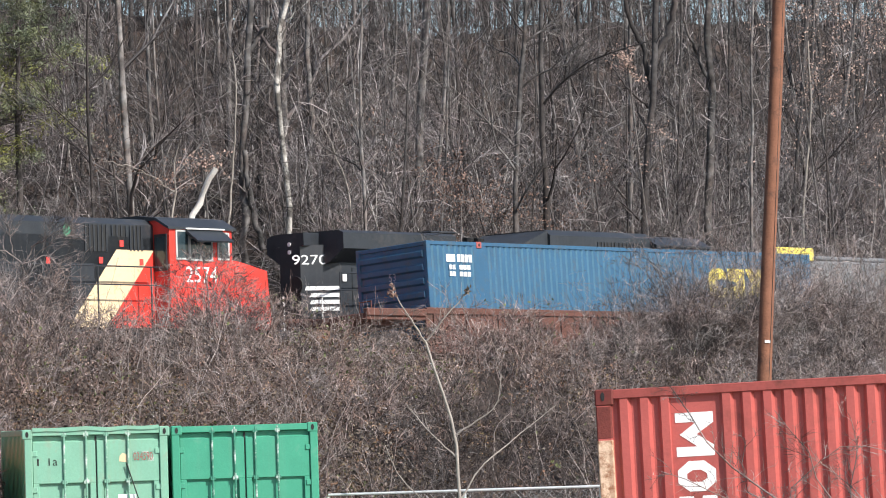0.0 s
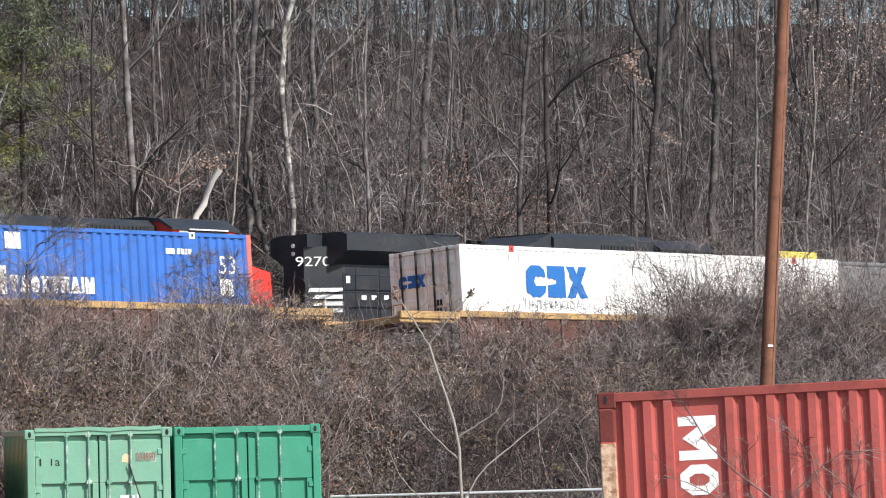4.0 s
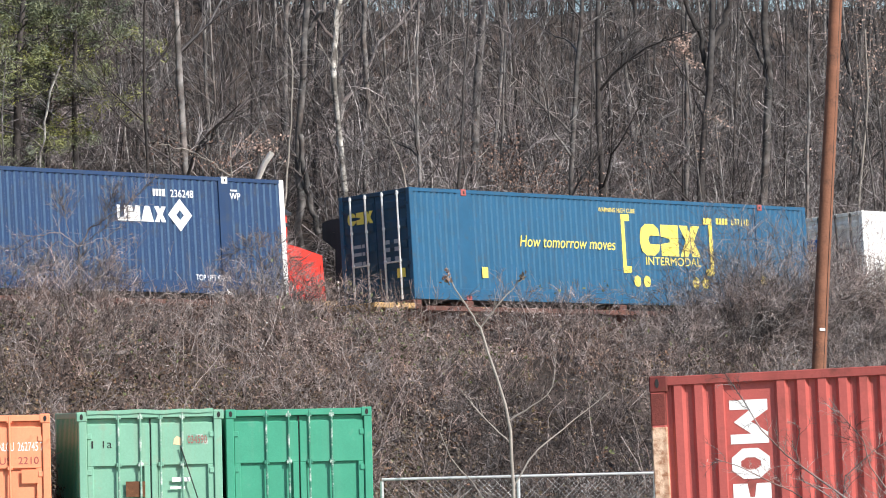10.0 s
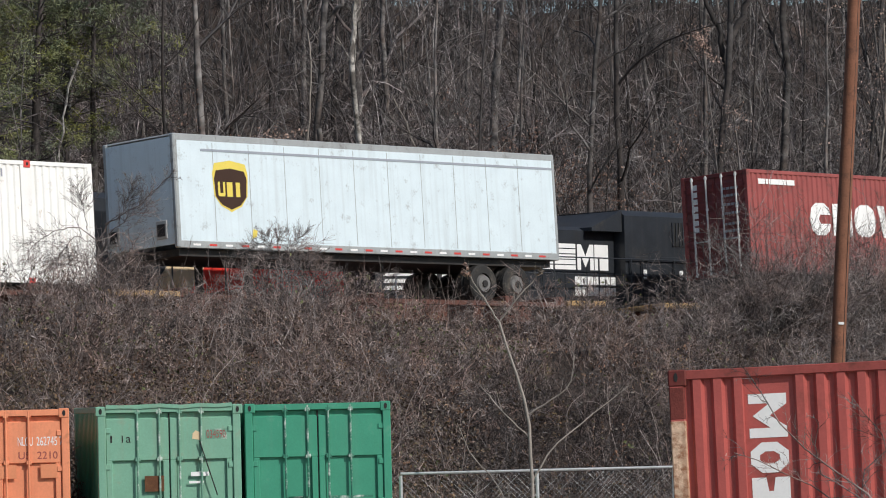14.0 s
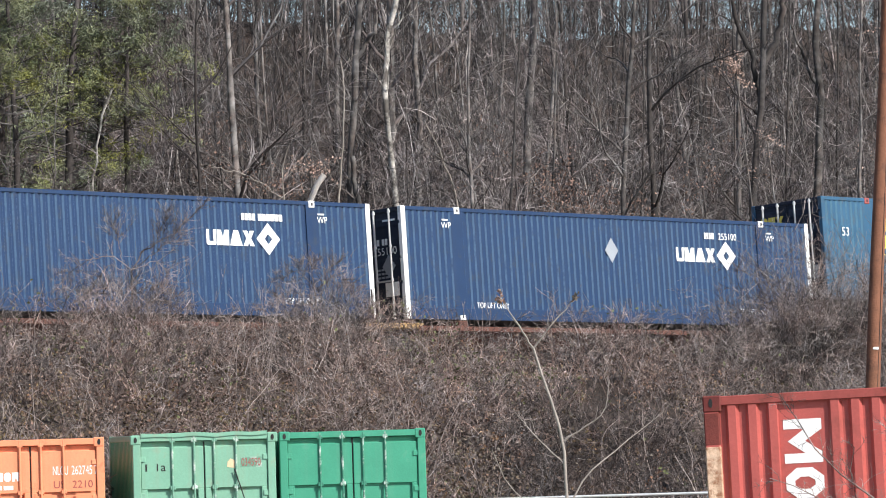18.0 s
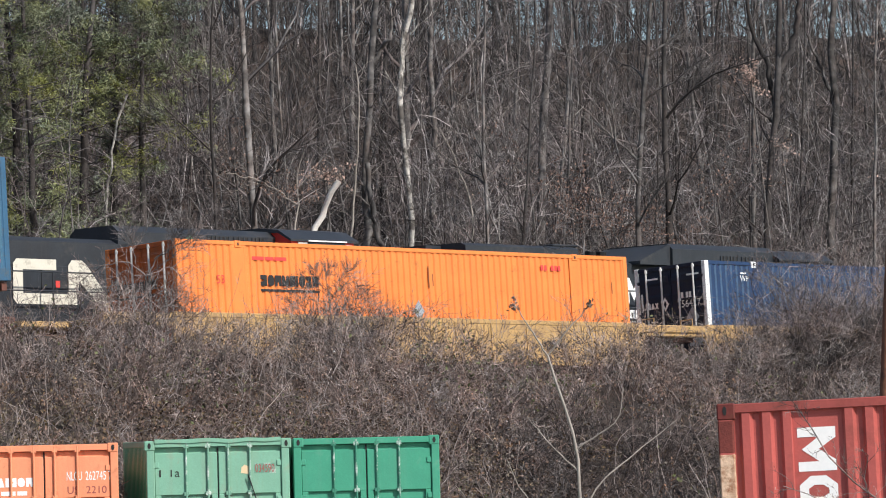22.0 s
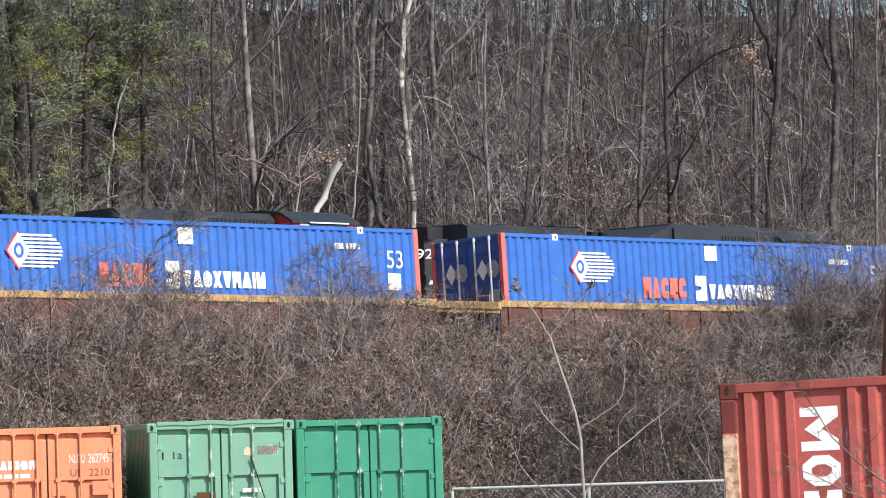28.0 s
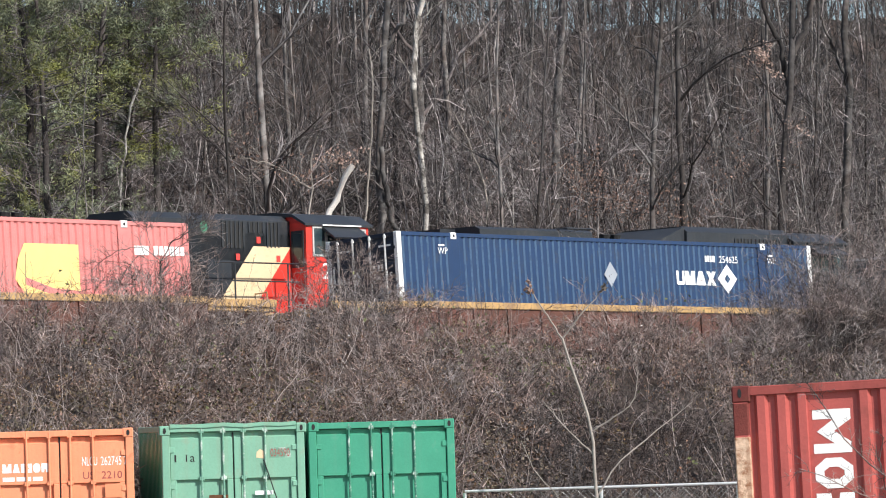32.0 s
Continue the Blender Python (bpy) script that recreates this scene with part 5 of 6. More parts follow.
    ring_shape("emblem_diamond", 0.74, 0.74, 0.25, "marking", t, side_at(t, 12.2, 1.54, W53)(0, 0), 4, 0.0, label="white diamond mark")
    bars(t, side_at(t, 11.7, 2.36, W53), (0.07, 0.07, 0.07, 0.1) if number else (0.1, 0.1, 0.1, 0.1, -0.06, 0.12, 0.12, 0.12, 0.12, 0.12, 0.12), 0.17, "marking", 0.03 if number else 0.02)
    if number:
        writing(number, 0.18, "marking", t, side_at(t, 12.28, 2.35, W53)(0, 0), width=0.76)
    for x in (2.6, 13.0):
        writing("TOP LIFT ONLY", 0.14, "marking", t, side_at(t, x, 0.32, W53)(0, 0), width=1.2)
    if placard:
        flat_shape("placard", [(0, -0.34), (0.26, 0), (0, 0.34), (-0.26, 0)], "greymark", t, side_at(t, 7.9, 1.95, W53)(0, 0), "grey diamond placard")
    door_plate(t, number=number)
    emblem(["cup", ("vee", 0.9), "tent", "glass"], 0.16, "marking", t, end_at(1.05, 1.75), gap=0.05)
    ring_shape("emblem_diamond", 0.26, 0.36, 0.08, "marking", t, end_at(0.36, 1.66)(0, 0), 4, 0.0)
    if placard:
        flat_shape("placard", [(0, -0.3), (0.24, 0), (0, 0.3), (-0.24, 0)], "greymark", t, end_at(-0.75, 1.4)(0, 0))
    bars(t, end_at(0.85, 2.55), (0.4,), 0.05, "marking")
    bars(t, end_at(-0.6, 2.55), (0.45,), 0.05, "marking")
    bars(t, end_at(1.1, 1.7), (0.07,), 0.5, "marking")
    return rolling(t, s, h)


def plain_blue(s, h, paint, door, label, plain_end=False):
    t = container(label, 16.15, W53, 2.9, None, paint, castings="brickred", door=door or paint, bar_paint="bar", plain_end=plain_end, group="blue containers on the train")
    rolling(t, s, h)
    return t


WELL, SPINE, HIGH = 0.35, 1.28, 2.1
MARK3 = [("bite", 0.95), ("notch", 0.85), ("glass", 1.0)]

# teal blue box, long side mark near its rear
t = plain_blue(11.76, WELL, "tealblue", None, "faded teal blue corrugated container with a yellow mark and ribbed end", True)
emblem(MARK3, 0.86, "yellowmark", t, side_at(t, 11.5, 1.55, W53), gap=0.06, label="large yellow company mark")
writing("INTERMODAL", 0.22, "yellowmark", t, side_at(t, 11.55, 1.24, W53)(0, 0), width=2.3)
bars(t, side_at(t, 0.75, 2.36, W53), (0.34, -0.02, 0.12, 0.12, 0.12, 0.12), 0.2, "marking")
for z in (2.16, 1.98):
    bars(t, side_at(t, 0.85, z, W53), (0.1, 0.1, -0.1, 0.12, 0.12, 0.12), 0.12, "marking")
writing("53", 0.24, "marking", t, side_at(t, 15.2, 1.9, W53)(0, 0))
writing("53", 0.2, "greymark", t, end_at(0.1, 1.95, -0.034)(0, 0))

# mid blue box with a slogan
# door colour holds the shade of the end turned from the sun, plus grime
M["csx_door"] = mat("grimy_shaded_mid_blue_door", (0.010, 0.048, 0.095), 0.6, dirt=(0.03, 0.045, 0.055), dirt_amount=0.35, streak=0.4)
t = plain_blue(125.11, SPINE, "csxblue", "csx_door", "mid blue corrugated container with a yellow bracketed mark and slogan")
emblem(MARK3, 0.86, "yellowmark", t, side_at(t, 8.95, 1.36, W53), gap=0.06, label="large yellow company mark")
writing("INTERMODAL", 0.22, "yellowmark", t, side_at(t, 9.15, 1.1, W53)(0, 0), width=2.3)
writing("How tomorrow moves", 0.3, "yellowmark", t, side_at(t, 4.12, 1.47, W53)(0, 0), width=3.8, shear=0.2)
for x, d in ((8.2, 1), (12.0, -1)):
    a = side_at(t, x, 0.86, W53)
    flat_shape("bracket", [(0, 0), (0.34 * d, 0), (0.34 * d, 0.18), (0.14 * d, 0.18), (0.14 * d, 1.42), (0.34 * d, 1.42), (0.34 * d, 1.6), (0, 1.6)], "yellowmark", t, a(0, 0))
for x in (8.75, 9.15, 11.2, 11.6):
    flat_shape("dot", [(0.14 * math.cos(a), 0.16 * math.sin(a)) for a in np.arange(12) * math.pi / 6], "yellowmark", t, side_at(t, x, 0.64, W53)(0, 0))
bars(t, side_at(t, 12.2, 2.3, W53), (0.1, 0.1, 0.1, 0.1), 0.17, "yellowmark", 0.03)
writing("632118", 0.18, "yellowmark", t, side_at(t, 12.85, 2.3, W53)(0, 0), width=0.76)
writing("WARNING HIGH CUBE", 0.12, "yellowmark", t, side_at(t, 7.3, 2.5, W53)(0, 0), width=1.5)
writing("53", 0.2, "marking", t, side_at(t, 15.0, 0.6, W53)(0, 0))
for x in (2.6, 14.0):
    flat_shape("sticker", [(0, 0), (0.22, 0), (0.22, 0.28), (0, 0.28)], "yellowmark", t, side_at(t, x, 0.6, W53)(0, 0))
emblem(MARK3, 0.32, "yellowmark", t, end_at(1.0, 2.12), gap=0.06)
for z in (1.5, 1.3, 1.05):
    bars(t, end_at(-0.25, z), (0.24, -0.1, 0.16), 0.11, "greymark")
    bars(t, end_at(0.85, z), (0.3, 0.1), 0.09, "greymark")
flat_shape("placard", [(0, 0), (0.3, 0), (0.3, 0.24), (0, 0.24)], "yellowmark", t, end_at(-0.7, 0.6)(0, 0))

# teal blue box on a road chassis
t = plain_blue(232.51, HIGH, "tealblue", "door_shaded", "teal blue corrugated container with a yellow mark on road chassis")
emblem(MARK3, 0.88, "yellowmark", t, side_at(t, 2.42, 1.46, W53), gap=0.06, label="large yellow company mark")
writing("INTERMODAL", 0.22, "yellowmark", t, side_at(t, 2.5, 1.17, W53)(0, 0), width=2.4)
writing("53", 0.24, "marking", t, side_at(t, 0.85, 1.8, W53)(0, 0))
writing("659", 0.2, "greymark", t, end_at(-0.55, 1.95)(0, 0))
bars(t, side_at(t, 14.55, 2.42, W53), (0.42, -0.02, 0.13, 0.13, 0.13, 0.13, 0.13), 0.2, "marking")
for z in (2.22, 2.04):
    bars(t, side_at(t, 14.8, z, W53), (0.1, 0.1, -0.1, 0.12, 0.12, 0.12), 0.12, "marking")
flat_shape("warning_sticker", [(0, 0), (0.3, 0), (0.3, 0.42), (0, 0.42)], "yellowmark", t, side_at(t, 15.2, 0.95, W53)(0, 0), "yellow warning sticker")
bars(t, side_at(t, 15.0, 0.62, W53), (0.5, 0.25), 0.1, "redmark")
bars(t, side_at(t, 14.9, 0.42, W53), (0.95,), 0.12, "redmark")
door_plate(t)
emblem(MARK3, 0.3, "yellowmark", t, end_at(1.0, 2.2), gap=0.06)


def white_box(s, h):
    t = container("white corrugated container with a blue mark, its doors stained brown", 16.15, W53, 2.9, None, "white", castings="redmark", door="white_door", bar_paint="steel_dark", group="white containers on the train")
    emblem(MARK3, 0.86, "bluemark", t, side_at(t, 2.55, 1.55, W53), gap=0.06, label="large blue company mark")
    writing("INTERMODAL", 0.22, "greymark", t, side_at(t, 2.65, 1.25, W53)(0, 0), width=2.3)
    bars(t, side_at(t, 11.9, 2.36, W53), (0.1, 0.1, 0.1, -0.06, -0.1, 0.12, 0.12, -0.05, 0.12, 0.12), 0.14, "greymark")
    for x in (1.9, 2.3, 12.7, 13.3):
        bars(t, side_at(t, x, 2.5, W53), (0.05,), 0.2, "greymark")
    for i in range(5):
        bars(t, side_at(t, 3.0 + i * 2.4 + (i * 37 % 11) * 0.1, 0.5 + (i * 53 % 9) * 0.1, W53), (0.03,), 0.25 + (i % 3) * 0.1, "rust", name="rust_streak")
    emblem(MARK3, 0.34, "bluemark", t, end_at(1.0, 1.9), gap=0.06)
    bars(t, end_at(-0.25, 1.35), (0.09, 0.09, 0.09), 0.16, "blackmark", 0.02)
    bars(t, end_at(-0.25, 1.12), (0.08, 0.08, 0.08, -0.05, 0.08), 0.17, "blackmark", 0.02)
    return rolling(t, s, h)


M["white_door"] = mat("stained_white_door", (0.93, 0.90, 0.82), 0.6, dirt=(0.34, 0.19, 0.09), dirt_amount=0.28, dirt_scale=1.6, streak=0.5, var=0.08)
white_box(59.30, WELL)
white_box(143.84, SPINE)
navy_box(83.40, WELL, True, "256736")
navy_box(104.45, SPINE, False, "236248")
navy_box(198.45, SPINE, False)
navy_box(215.70, SPINE, True, "255100")
navy_box(273.15, WELL, True, "256427")
navy_box(376.85, WELL, True, "254625")


def royal_box(s):
    t = container("bright royal blue container with salmon red corner posts and white writing", 16.15, W53, 2.9, None, "royal", posts="salmon", castings="marking", door="royal_door", bar_paint="bar",
                  group="royal blue containers on the train", pitch=0.3, depth=0.05)
    for i in range(9):
        z = 1.68 + i * 0.092
        k = abs(i - 4) / 4
        flat_shape("emblem_stripe", [(3.0, 0), (4.3 - 0.3 * k * k, 0), (4.28 - 0.3 * k * k, 0.05), (3.0, 0.05)], "marking", t, side_at(t, 0.0, z, W53)(0, 0))
    flat_shape("emblem_diamond", [(0, 0), (0.36, -0.43), (0.72, 0), (0.36, 0.43)], "marking", t, pose(2.58, -W53 / 2 + 0.005, 2.07, 90, 0, 0), "white diamond mark edged in red")
    ring_shape("emblem_ring", 0.3, 0.36, 0.08, "royal", t, pose(2.8, -W53 / 2 + 0.001, 1.89, 90, 0, 0))
    flat_shape("emblem_edge", [(0, 0), (0.38, -0.46), (0.4, -0.4), (0.07, 0), (0.4, 0.4), (0.38, 0.46)], "redmark", t, pose(2.54, -W53 / 2 + 0.003, 2.07, 90, 0, 0))
    emblem(["gate", "tent", "bite", "slab", "bite"], 0.56, "salmon", t, side_at(t, 5.4, 1.28, W53), gap=0.08, ratio=0.55, label="pale red company mark")
    emblem([("notch", 0.66)], 0.68, "marking", t, side_at(t, 7.5, 1.24, W53))
    emblem([("funnel", 0.7), ("tent", 0.8), ("disc", 0.7), ("glass", 0.75), ("funnel", 0.7), ("gate", 0.7), ("tent", 0.8), ("slab", 0.25), ("vee", 0.75)], 0.4, "marking", t,
           side_at(t, 8.05, 1.3, W53), gap=0.08, label="white company writing")
    flat_shape("label_panel", [(0, 0), (0.5, 0), (0.5, 0.4), (0, 0.4)], "marking", t, side_at(t, 7.95, 2.34, W53)(0, 0), "small white label panel")
    bars(t, side_at(t, 13.2, 2.35, W53), (0.3, -0.02, 0.1, 0.1, 0.1, 0.1), 0.14, "marking")
    writing("53", 0.44, "marking", t, side_at(t, 15.0, 1.9, W53)(0, 0))
    flat_shape("label_panel", [(0, 0), (0.45, 0), (0.45, 0.42), (0, 0.42)], "marking", t, side_at(t, 15.0, 1.34, W53)(0, 0))
    for x in (0.2, 15.72):
        for i in range(3):
            bars(t, side_at(t, x + i * 0.09, 2.82, W53), (0.05,), 0.06, "yellowmark")
    for y in (0.8, -0.35):
        flat_shape("emblem_diamond", [(0, 0), (0.2, -0.28), (0.4, 0), (0.2, 0.28)], "marking", t, end_at(y, 2.0)(0, 0))
        ring_shape("emblem_ring", 0.46, 0.46, 0.22, "greymark", t, end_at(y - 0.34, 1.77)(0, 0))
    flat_shape("placard", [(0, 0), (0.36, 0), (0.36, 0.36), (0, 0.36)], "greymark", t, end_at(-0.75, 1.1)(0, 0))
    return rolling(t, s, WELL)


M["salmon"] = mat("salmon_red_paint", (0.78, 0.16, 0.13), 0.55, dirt=(0.4, 0.15, 0.1), dirt_amount=0.2, var=0.1)
# darker than the royal sides to stand for shade, with grime over it
M["royal_door"] = mat("grimy_shaded_blue_door", (0.03, 0.10, 0.36), 0.6, dirt=(0.08, 0.09, 0.11), dirt_amount=0.35, streak=0.4)
for s in (35.45, 292.35, 315.5, 334.7):
    royal_box(s)

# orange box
# side orange darkened to paint in the end's shade, then grimed
M["orange_door"] = mat("grimy_shaded_orange_door", (0.42, 0.10, 0.02), 0.6, dirt=(0.10, 0.05, 0.03), dirt_amount=0.35, streak=0.4)
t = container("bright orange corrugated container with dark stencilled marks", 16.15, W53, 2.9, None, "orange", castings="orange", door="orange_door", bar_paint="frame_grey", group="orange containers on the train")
rolling(t, 253.85, WELL)
emblem([("notch", 0.8), ("disc", 0.8), ("gate", 0.8), ("vee", 0.85), ("slab", 0.7), ("slab", 0.25), ("disc", 0.8), ("notch", 0.7), ("gate", 0.8)], 0.27, "blackmark", t, side_at(t, 2.75, 1.82, W53), gap=0.1, label="black company mark")
bars(t, side_at(t, 2.75, 1.68, W53), (2.0,), 0.06, "blackmark")
bars(t, side_at(t, 2.5, 2.45, W53), (0.4, 0.3, 0.4), 0.09, "redmark")
bars(t, side_at(t, 12.8, 2.45, W53), (0.1, 0.1, -0.1, 0.1, 0.1, 0.1), 0.14, "redmark")
writing("53", 0.2, "redmark", t, side_at(t, 1.3, 1.85, W53)(0, 0))
for x, z, h in ((8.6, 1.9, 0.55), (8.75, 1.95, 0.3), (15.5, 1.9, 0.3)):
    bars(t, side_at(t, x, z, W53), (0.03,), h, "rust", name="rust_streak")
flat_shape("placard", [(0, -0.28), (0.2, 0), (0, 0.28), (-0.2, 0)], "greymark", t, side_at(t, 8.2, 1.3, W53)(0, 0), "grey diamond placard")
emblem([("notch", 0.7), ("disc", 0.7), ("gate", 0.7), ("vee", 0.75), ("slab", 0.6), ("slab", 0.2), ("disc", 0.7), ("gate", 0.7)], 0.24, "blackmark", t, end_at(0.85, 1.75), gap=0.1)
bars(t, end_at(0.85, 1.6), (1.3,), 0.05, "blackmark")

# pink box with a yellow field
# pink darkened for the shaded doors, grime on top
M["pink_door"] = mat("grimy_shaded_oxide_door", (0.46, 0.16, 0.145), 0.7, dirt=(0.20, 0.09, 0.08), dirt_amount=0.3, streak=0.4)
M["paleyellow"] = mat("pale_yellow_paint", (0.82, 0.6, 0.22), 0.6, dirt=(0.7, 0.35, 0.2), dirt_amount=0.15, var=0.06)
t = container("sun-bleached pink container with a pale yellow painted field", 16.15, W53, 2.9, None, "pink", castings="marking", door="pink_door", bar_paint="pink_door", group="pink containers on the train")
rolling(t, 353.65, WELL)
flat_shape("yellow_field", [(-0.5, 1.25), (-0.62, 0.75), (-0.2, 0.25), (0.4, 0.0), (1.35, 0.0), (1.35, 1.6), (-0.3, 1.6)], "paleyellow", t, side_at(t, 11.3, 0.7, W53)(0, 0), "pale yellow painted field")
flat_shape("pink_wave", [(-0.3, 0.62), (0.4, 0.42), (1.36, 0.36), (1.36, 0.5), (0.5, 0.56), (-0.3, 0.8)], "pink", t, pose(11.3, -W53 / 2 + 0.003, 0.7, 90, 0, 0))
bars(t, side_at(t, 14.4, 2.1, W53), (0.45, -0.1, 0.14, 0.14, 0.14, 0.14, 0.14, 0.14), 0.22, "marking")
writing("WARNING HIGH CUBE", 0.13, "marking", t, side_at(t, 7.6, 2.5, W53)(0, 0), width=1.6)
flat_shape("placard", [(0, 0), (0.3, 0), (0.3, 0.45), (0, 0.45)], "yellowmark", t, end_at(0.3, 2.0)(0, 0))

# brick red forty-foot box on a road chassis
W40 = 2.44
# brick red darkened, so the doors' shade is in the paint
M["cr_door"] = mat("shaded_oxide_door", (0.20, 0.042, 0.042), 0.6, dirt=(0.10, 0.05, 0.05), dirt_amount=0.35, streak=0.4)
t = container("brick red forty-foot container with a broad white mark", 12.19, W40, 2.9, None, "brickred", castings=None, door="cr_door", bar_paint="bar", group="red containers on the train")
rolling(t, 184.42, HIGH)
emblem([("bite", 0.98), ("gate", 0.94), ("disc", 1.04), ("fan", 1.4), ("slab", 0.74), ("notch", 0.8), ("funnel", 1.0)], 0.92, "marking", t, side_at(t, 2.7, 1.12, W40), gap=0.12, label="broad white company mark")
bars(t, side_at(t, 0.5, 2.5, W40), (0.3, 0.1, 0.75, 0.35), 0.15, "marking")
bars(t, side_at(t, 10.95, 2.42, W40), (0.1, 0.1, -0.1, 0.1, 0.1, 0.1, -0.1, 0.1), 0.12, "marking", 0.02)
bars(t, side_at(t, 11.2, 2.24, W40), (0.25,), 0.1, "marking")
flat_shape("label_panel", [(0, 0), (0.14, 0), (0.14, 0.18), (0, 0.18)], "marking", t, side_at(t, 11.3, 2.0, W40)(0, 0))
flat_shape("label_panel", [(0, 0), (0.1, 0), (0.1, 0.18), (0, 0.18)], "salmon", t, side_at(t, 11.6, 2.0, W40)(0, 0))
flat_shape("warning_sticker", [(0, 0), (0.36, 0), (0.36, 0.38), (0, 0.38)], "yellowmark", t, side_at(t, 11.25, 0.68, W40)(0, 0), "yellow warning sticker")
for i in range(7):
    flat_shape("emblem_shape", [(0, 0), (0.22, 0), (0.22, 0.15), (0, 0.15)], "marking", t, end_at(0.86, 2.5 - i * 0.2)(0, 0))
for z in (2.4, 2.2, 1.95, 1.7, 1.4, 1.2):
    bars(t, end_at(-0.3, z), (0.1, 0.12, 0.1, 0.16), 0.07, "greymark")


def wheel_pair(t, x, y, r, z):
    for yy in (y, y + 0.3):
        bm = bmesh.new()
        prof = [(0.14, r * 0.55), (0.14, r * 0.9), (0.1, r), (-0.1, r), (-0.14, r * 0.9), (-0.14, r * 0.55)]
        rings = [[bm.verts.new((x + rr * math.cos(a), yy + dy, z + rr * math.sin(a))) for a in np.arange(24) * math.pi / 12] for dy, rr in prof]
        for i in range(len(rings)):
            A, B = rings[i], rings[(i + 1) % len(rings)]
            for j in range(24):
                bm.faces.new((A[j], A[(j + 1) % 24], B[(j + 1) % 24], B[j]))
        w = part("wheel", bm, "rubber", t)
        bm = bmesh.new()
        bmesh.ops.create_cone(bm, cap_ends=True, segments=20, radius1=r * 0.56, radius2=r * 0.42, depth=0.12, matrix=Matrix.Translation((x, yy - 0.1, z)) @ Matrix.Rotation(radians(90), 4, "X"))
        part("rim", bm, "rim", w)
        part("hub", rodm((x, yy - 0.2, z), (x, yy - 0.1, z), r * 0.18, 10), "steel_dark", w)


def chassis(s, length, paint, label, bogie=1.6, z=2.1, name="container_chassis"):
    t = thing(name, label, "trailer chassis")
    for y in (-0.45, 0.45):
        part("main_beam", boxm(0.1, length - 0.1, y - 0.06, y + 0.06, z - 0.36, z - 0.02), paint, t)
    for x in (0.12, length / 2, length - 0.14):
        part("cross_beam", boxm(x - 0.08, x + 0.08, -1.2, 1.2, z - 0.22, z - 0.004), paint, t)
    part("rear_bumper", boxm(0.0, 0.08, -1.2, 1.2, z - 0.62, z - 0.5), paint, t)
    for bx in (bogie, bogie + 1.25):
        part("axle", rodm((bx, -1.0, z - 0.62), (bx, 1.0, z - 0.62), 0.07), "steel_dark", t)
        wheel_pair(t, bx, -1.12, 0.51, z - 0.62)
        wheel_pair(t, bx, 0.82, 0.51, z - 0.62)
    part("slider", boxm(bogie - 0.7, bogie + 2.0, -0.52, 0.52, z - 0.5, z - 0.36), "steel_dark", t)
    for y in (-0.9, 0.9):
        part("landing_leg", boxm(length - 3.0, length - 2.86, y - 0.07, y + 0.07, z - 1.12, z - 0.1), paint, t)
        part("mud_flap", boxm(bogie - 0.68, bogie - 0.66, y - 0.3, y + 0.3, z - 1.0, z - 0.4), "rubber", t)
    return rolling(t, s, 0)


chassis(184.42, 12.19, "steel_dark", "dark road chassis under a red container", bogie=0.75)
chassis(232.51, 16.15, "car_brown", "oxide red road chassis under a blue container", bogie=2.3)

# grey van trailer
UL, UW, UB, UT = 13.74, 2.59, 2.24, 5.06
M["trailer_rail"] = mat("weathered_grey_rail", (0.40, 0.42, 0.42), 0.5, 0.2, dirt=(0.2, 0.19, 0.17), dirt_amount=0.25, streak=0.3, var=0.1)
t = thing("van_trailer", "pale grey-blue van trailer with a gold and brown shield mark", "trailer")
part("side_wall", boxm(0.12, UL - 0.12, -UW / 2, -UW / 2 + 0.04, UB + 0.16, UT - 0.16), "trailer", t)
part("side_wall", boxm(0.12, UL - 0.12, UW / 2 - 0.04, UW / 2, UB + 0.16, UT - 0.16), "trailer", t)
part("front_wall", boxm(0.0, 0.05, -UW / 2 + 0.12, UW / 2 - 0.12, UB + 0.1, UT - 0.08), "trailer", t)
part("rear_wall", boxm(UL - 0.06, UL, -UW / 2 + 0.08, UW / 2 - 0.08, UB, UT - 0.05), "trailer", t)
part("roof", boxm(0.05, UL - 0.05, -UW / 2 + 0.05, UW / 2 - 0.05, UT - 0.03, UT), "marking", t)
for y in (-1, 1):
    ya, yb = sorted((y * (UW / 2 + 0.006), y * (UW / 2 - 0.06)))
    part("top_rail", boxm(0.08, UL - 0.08, ya, yb, UT - 0.18, UT - 0.005, bevel=0.02), "trailer_rail", t)
    part("bottom_rail", boxm(0.08, UL - 0.08, ya, yb, UB, UB + 0.18, bevel=0.01), "trailer_rail", t)
    for x0, x1 in ((0.0, 0.14), (UL - 0.14, UL)):
        ya, yb = sorted((y * (UW / 2 + 0.004), y * (UW / 2 - 0.14)))
        part("corner_post", boxm(x0, x1, ya, yb, UB, UT, bevel=0.03), "trailer_rail", t)
for x in np.arange(1.3, UL - 0.5, 1.22):
    part("seam", boxm(x - 0.009, x + 0.009, -UW / 2 - 0.004, -UW / 2 + 0.01, UB + 0.2, UT - 0.2), "trailer_rail", t)
part("rub_rail", boxm(0.9, UL - 0.1, -UW / 2 - 0.01, -UW / 2 + 0.02, UT - 0.42, UT - 0.36), "greymark", t)
for i in range(24):
    part("reflector", boxm(0.5 + i * 0.54, 0.75 + i * 0.54, -UW / 2 - 0.012, -UW / 2 + 0.01, UB + 0.06, UB + 0.11), "redmark" if i % 2 else "marking", t)
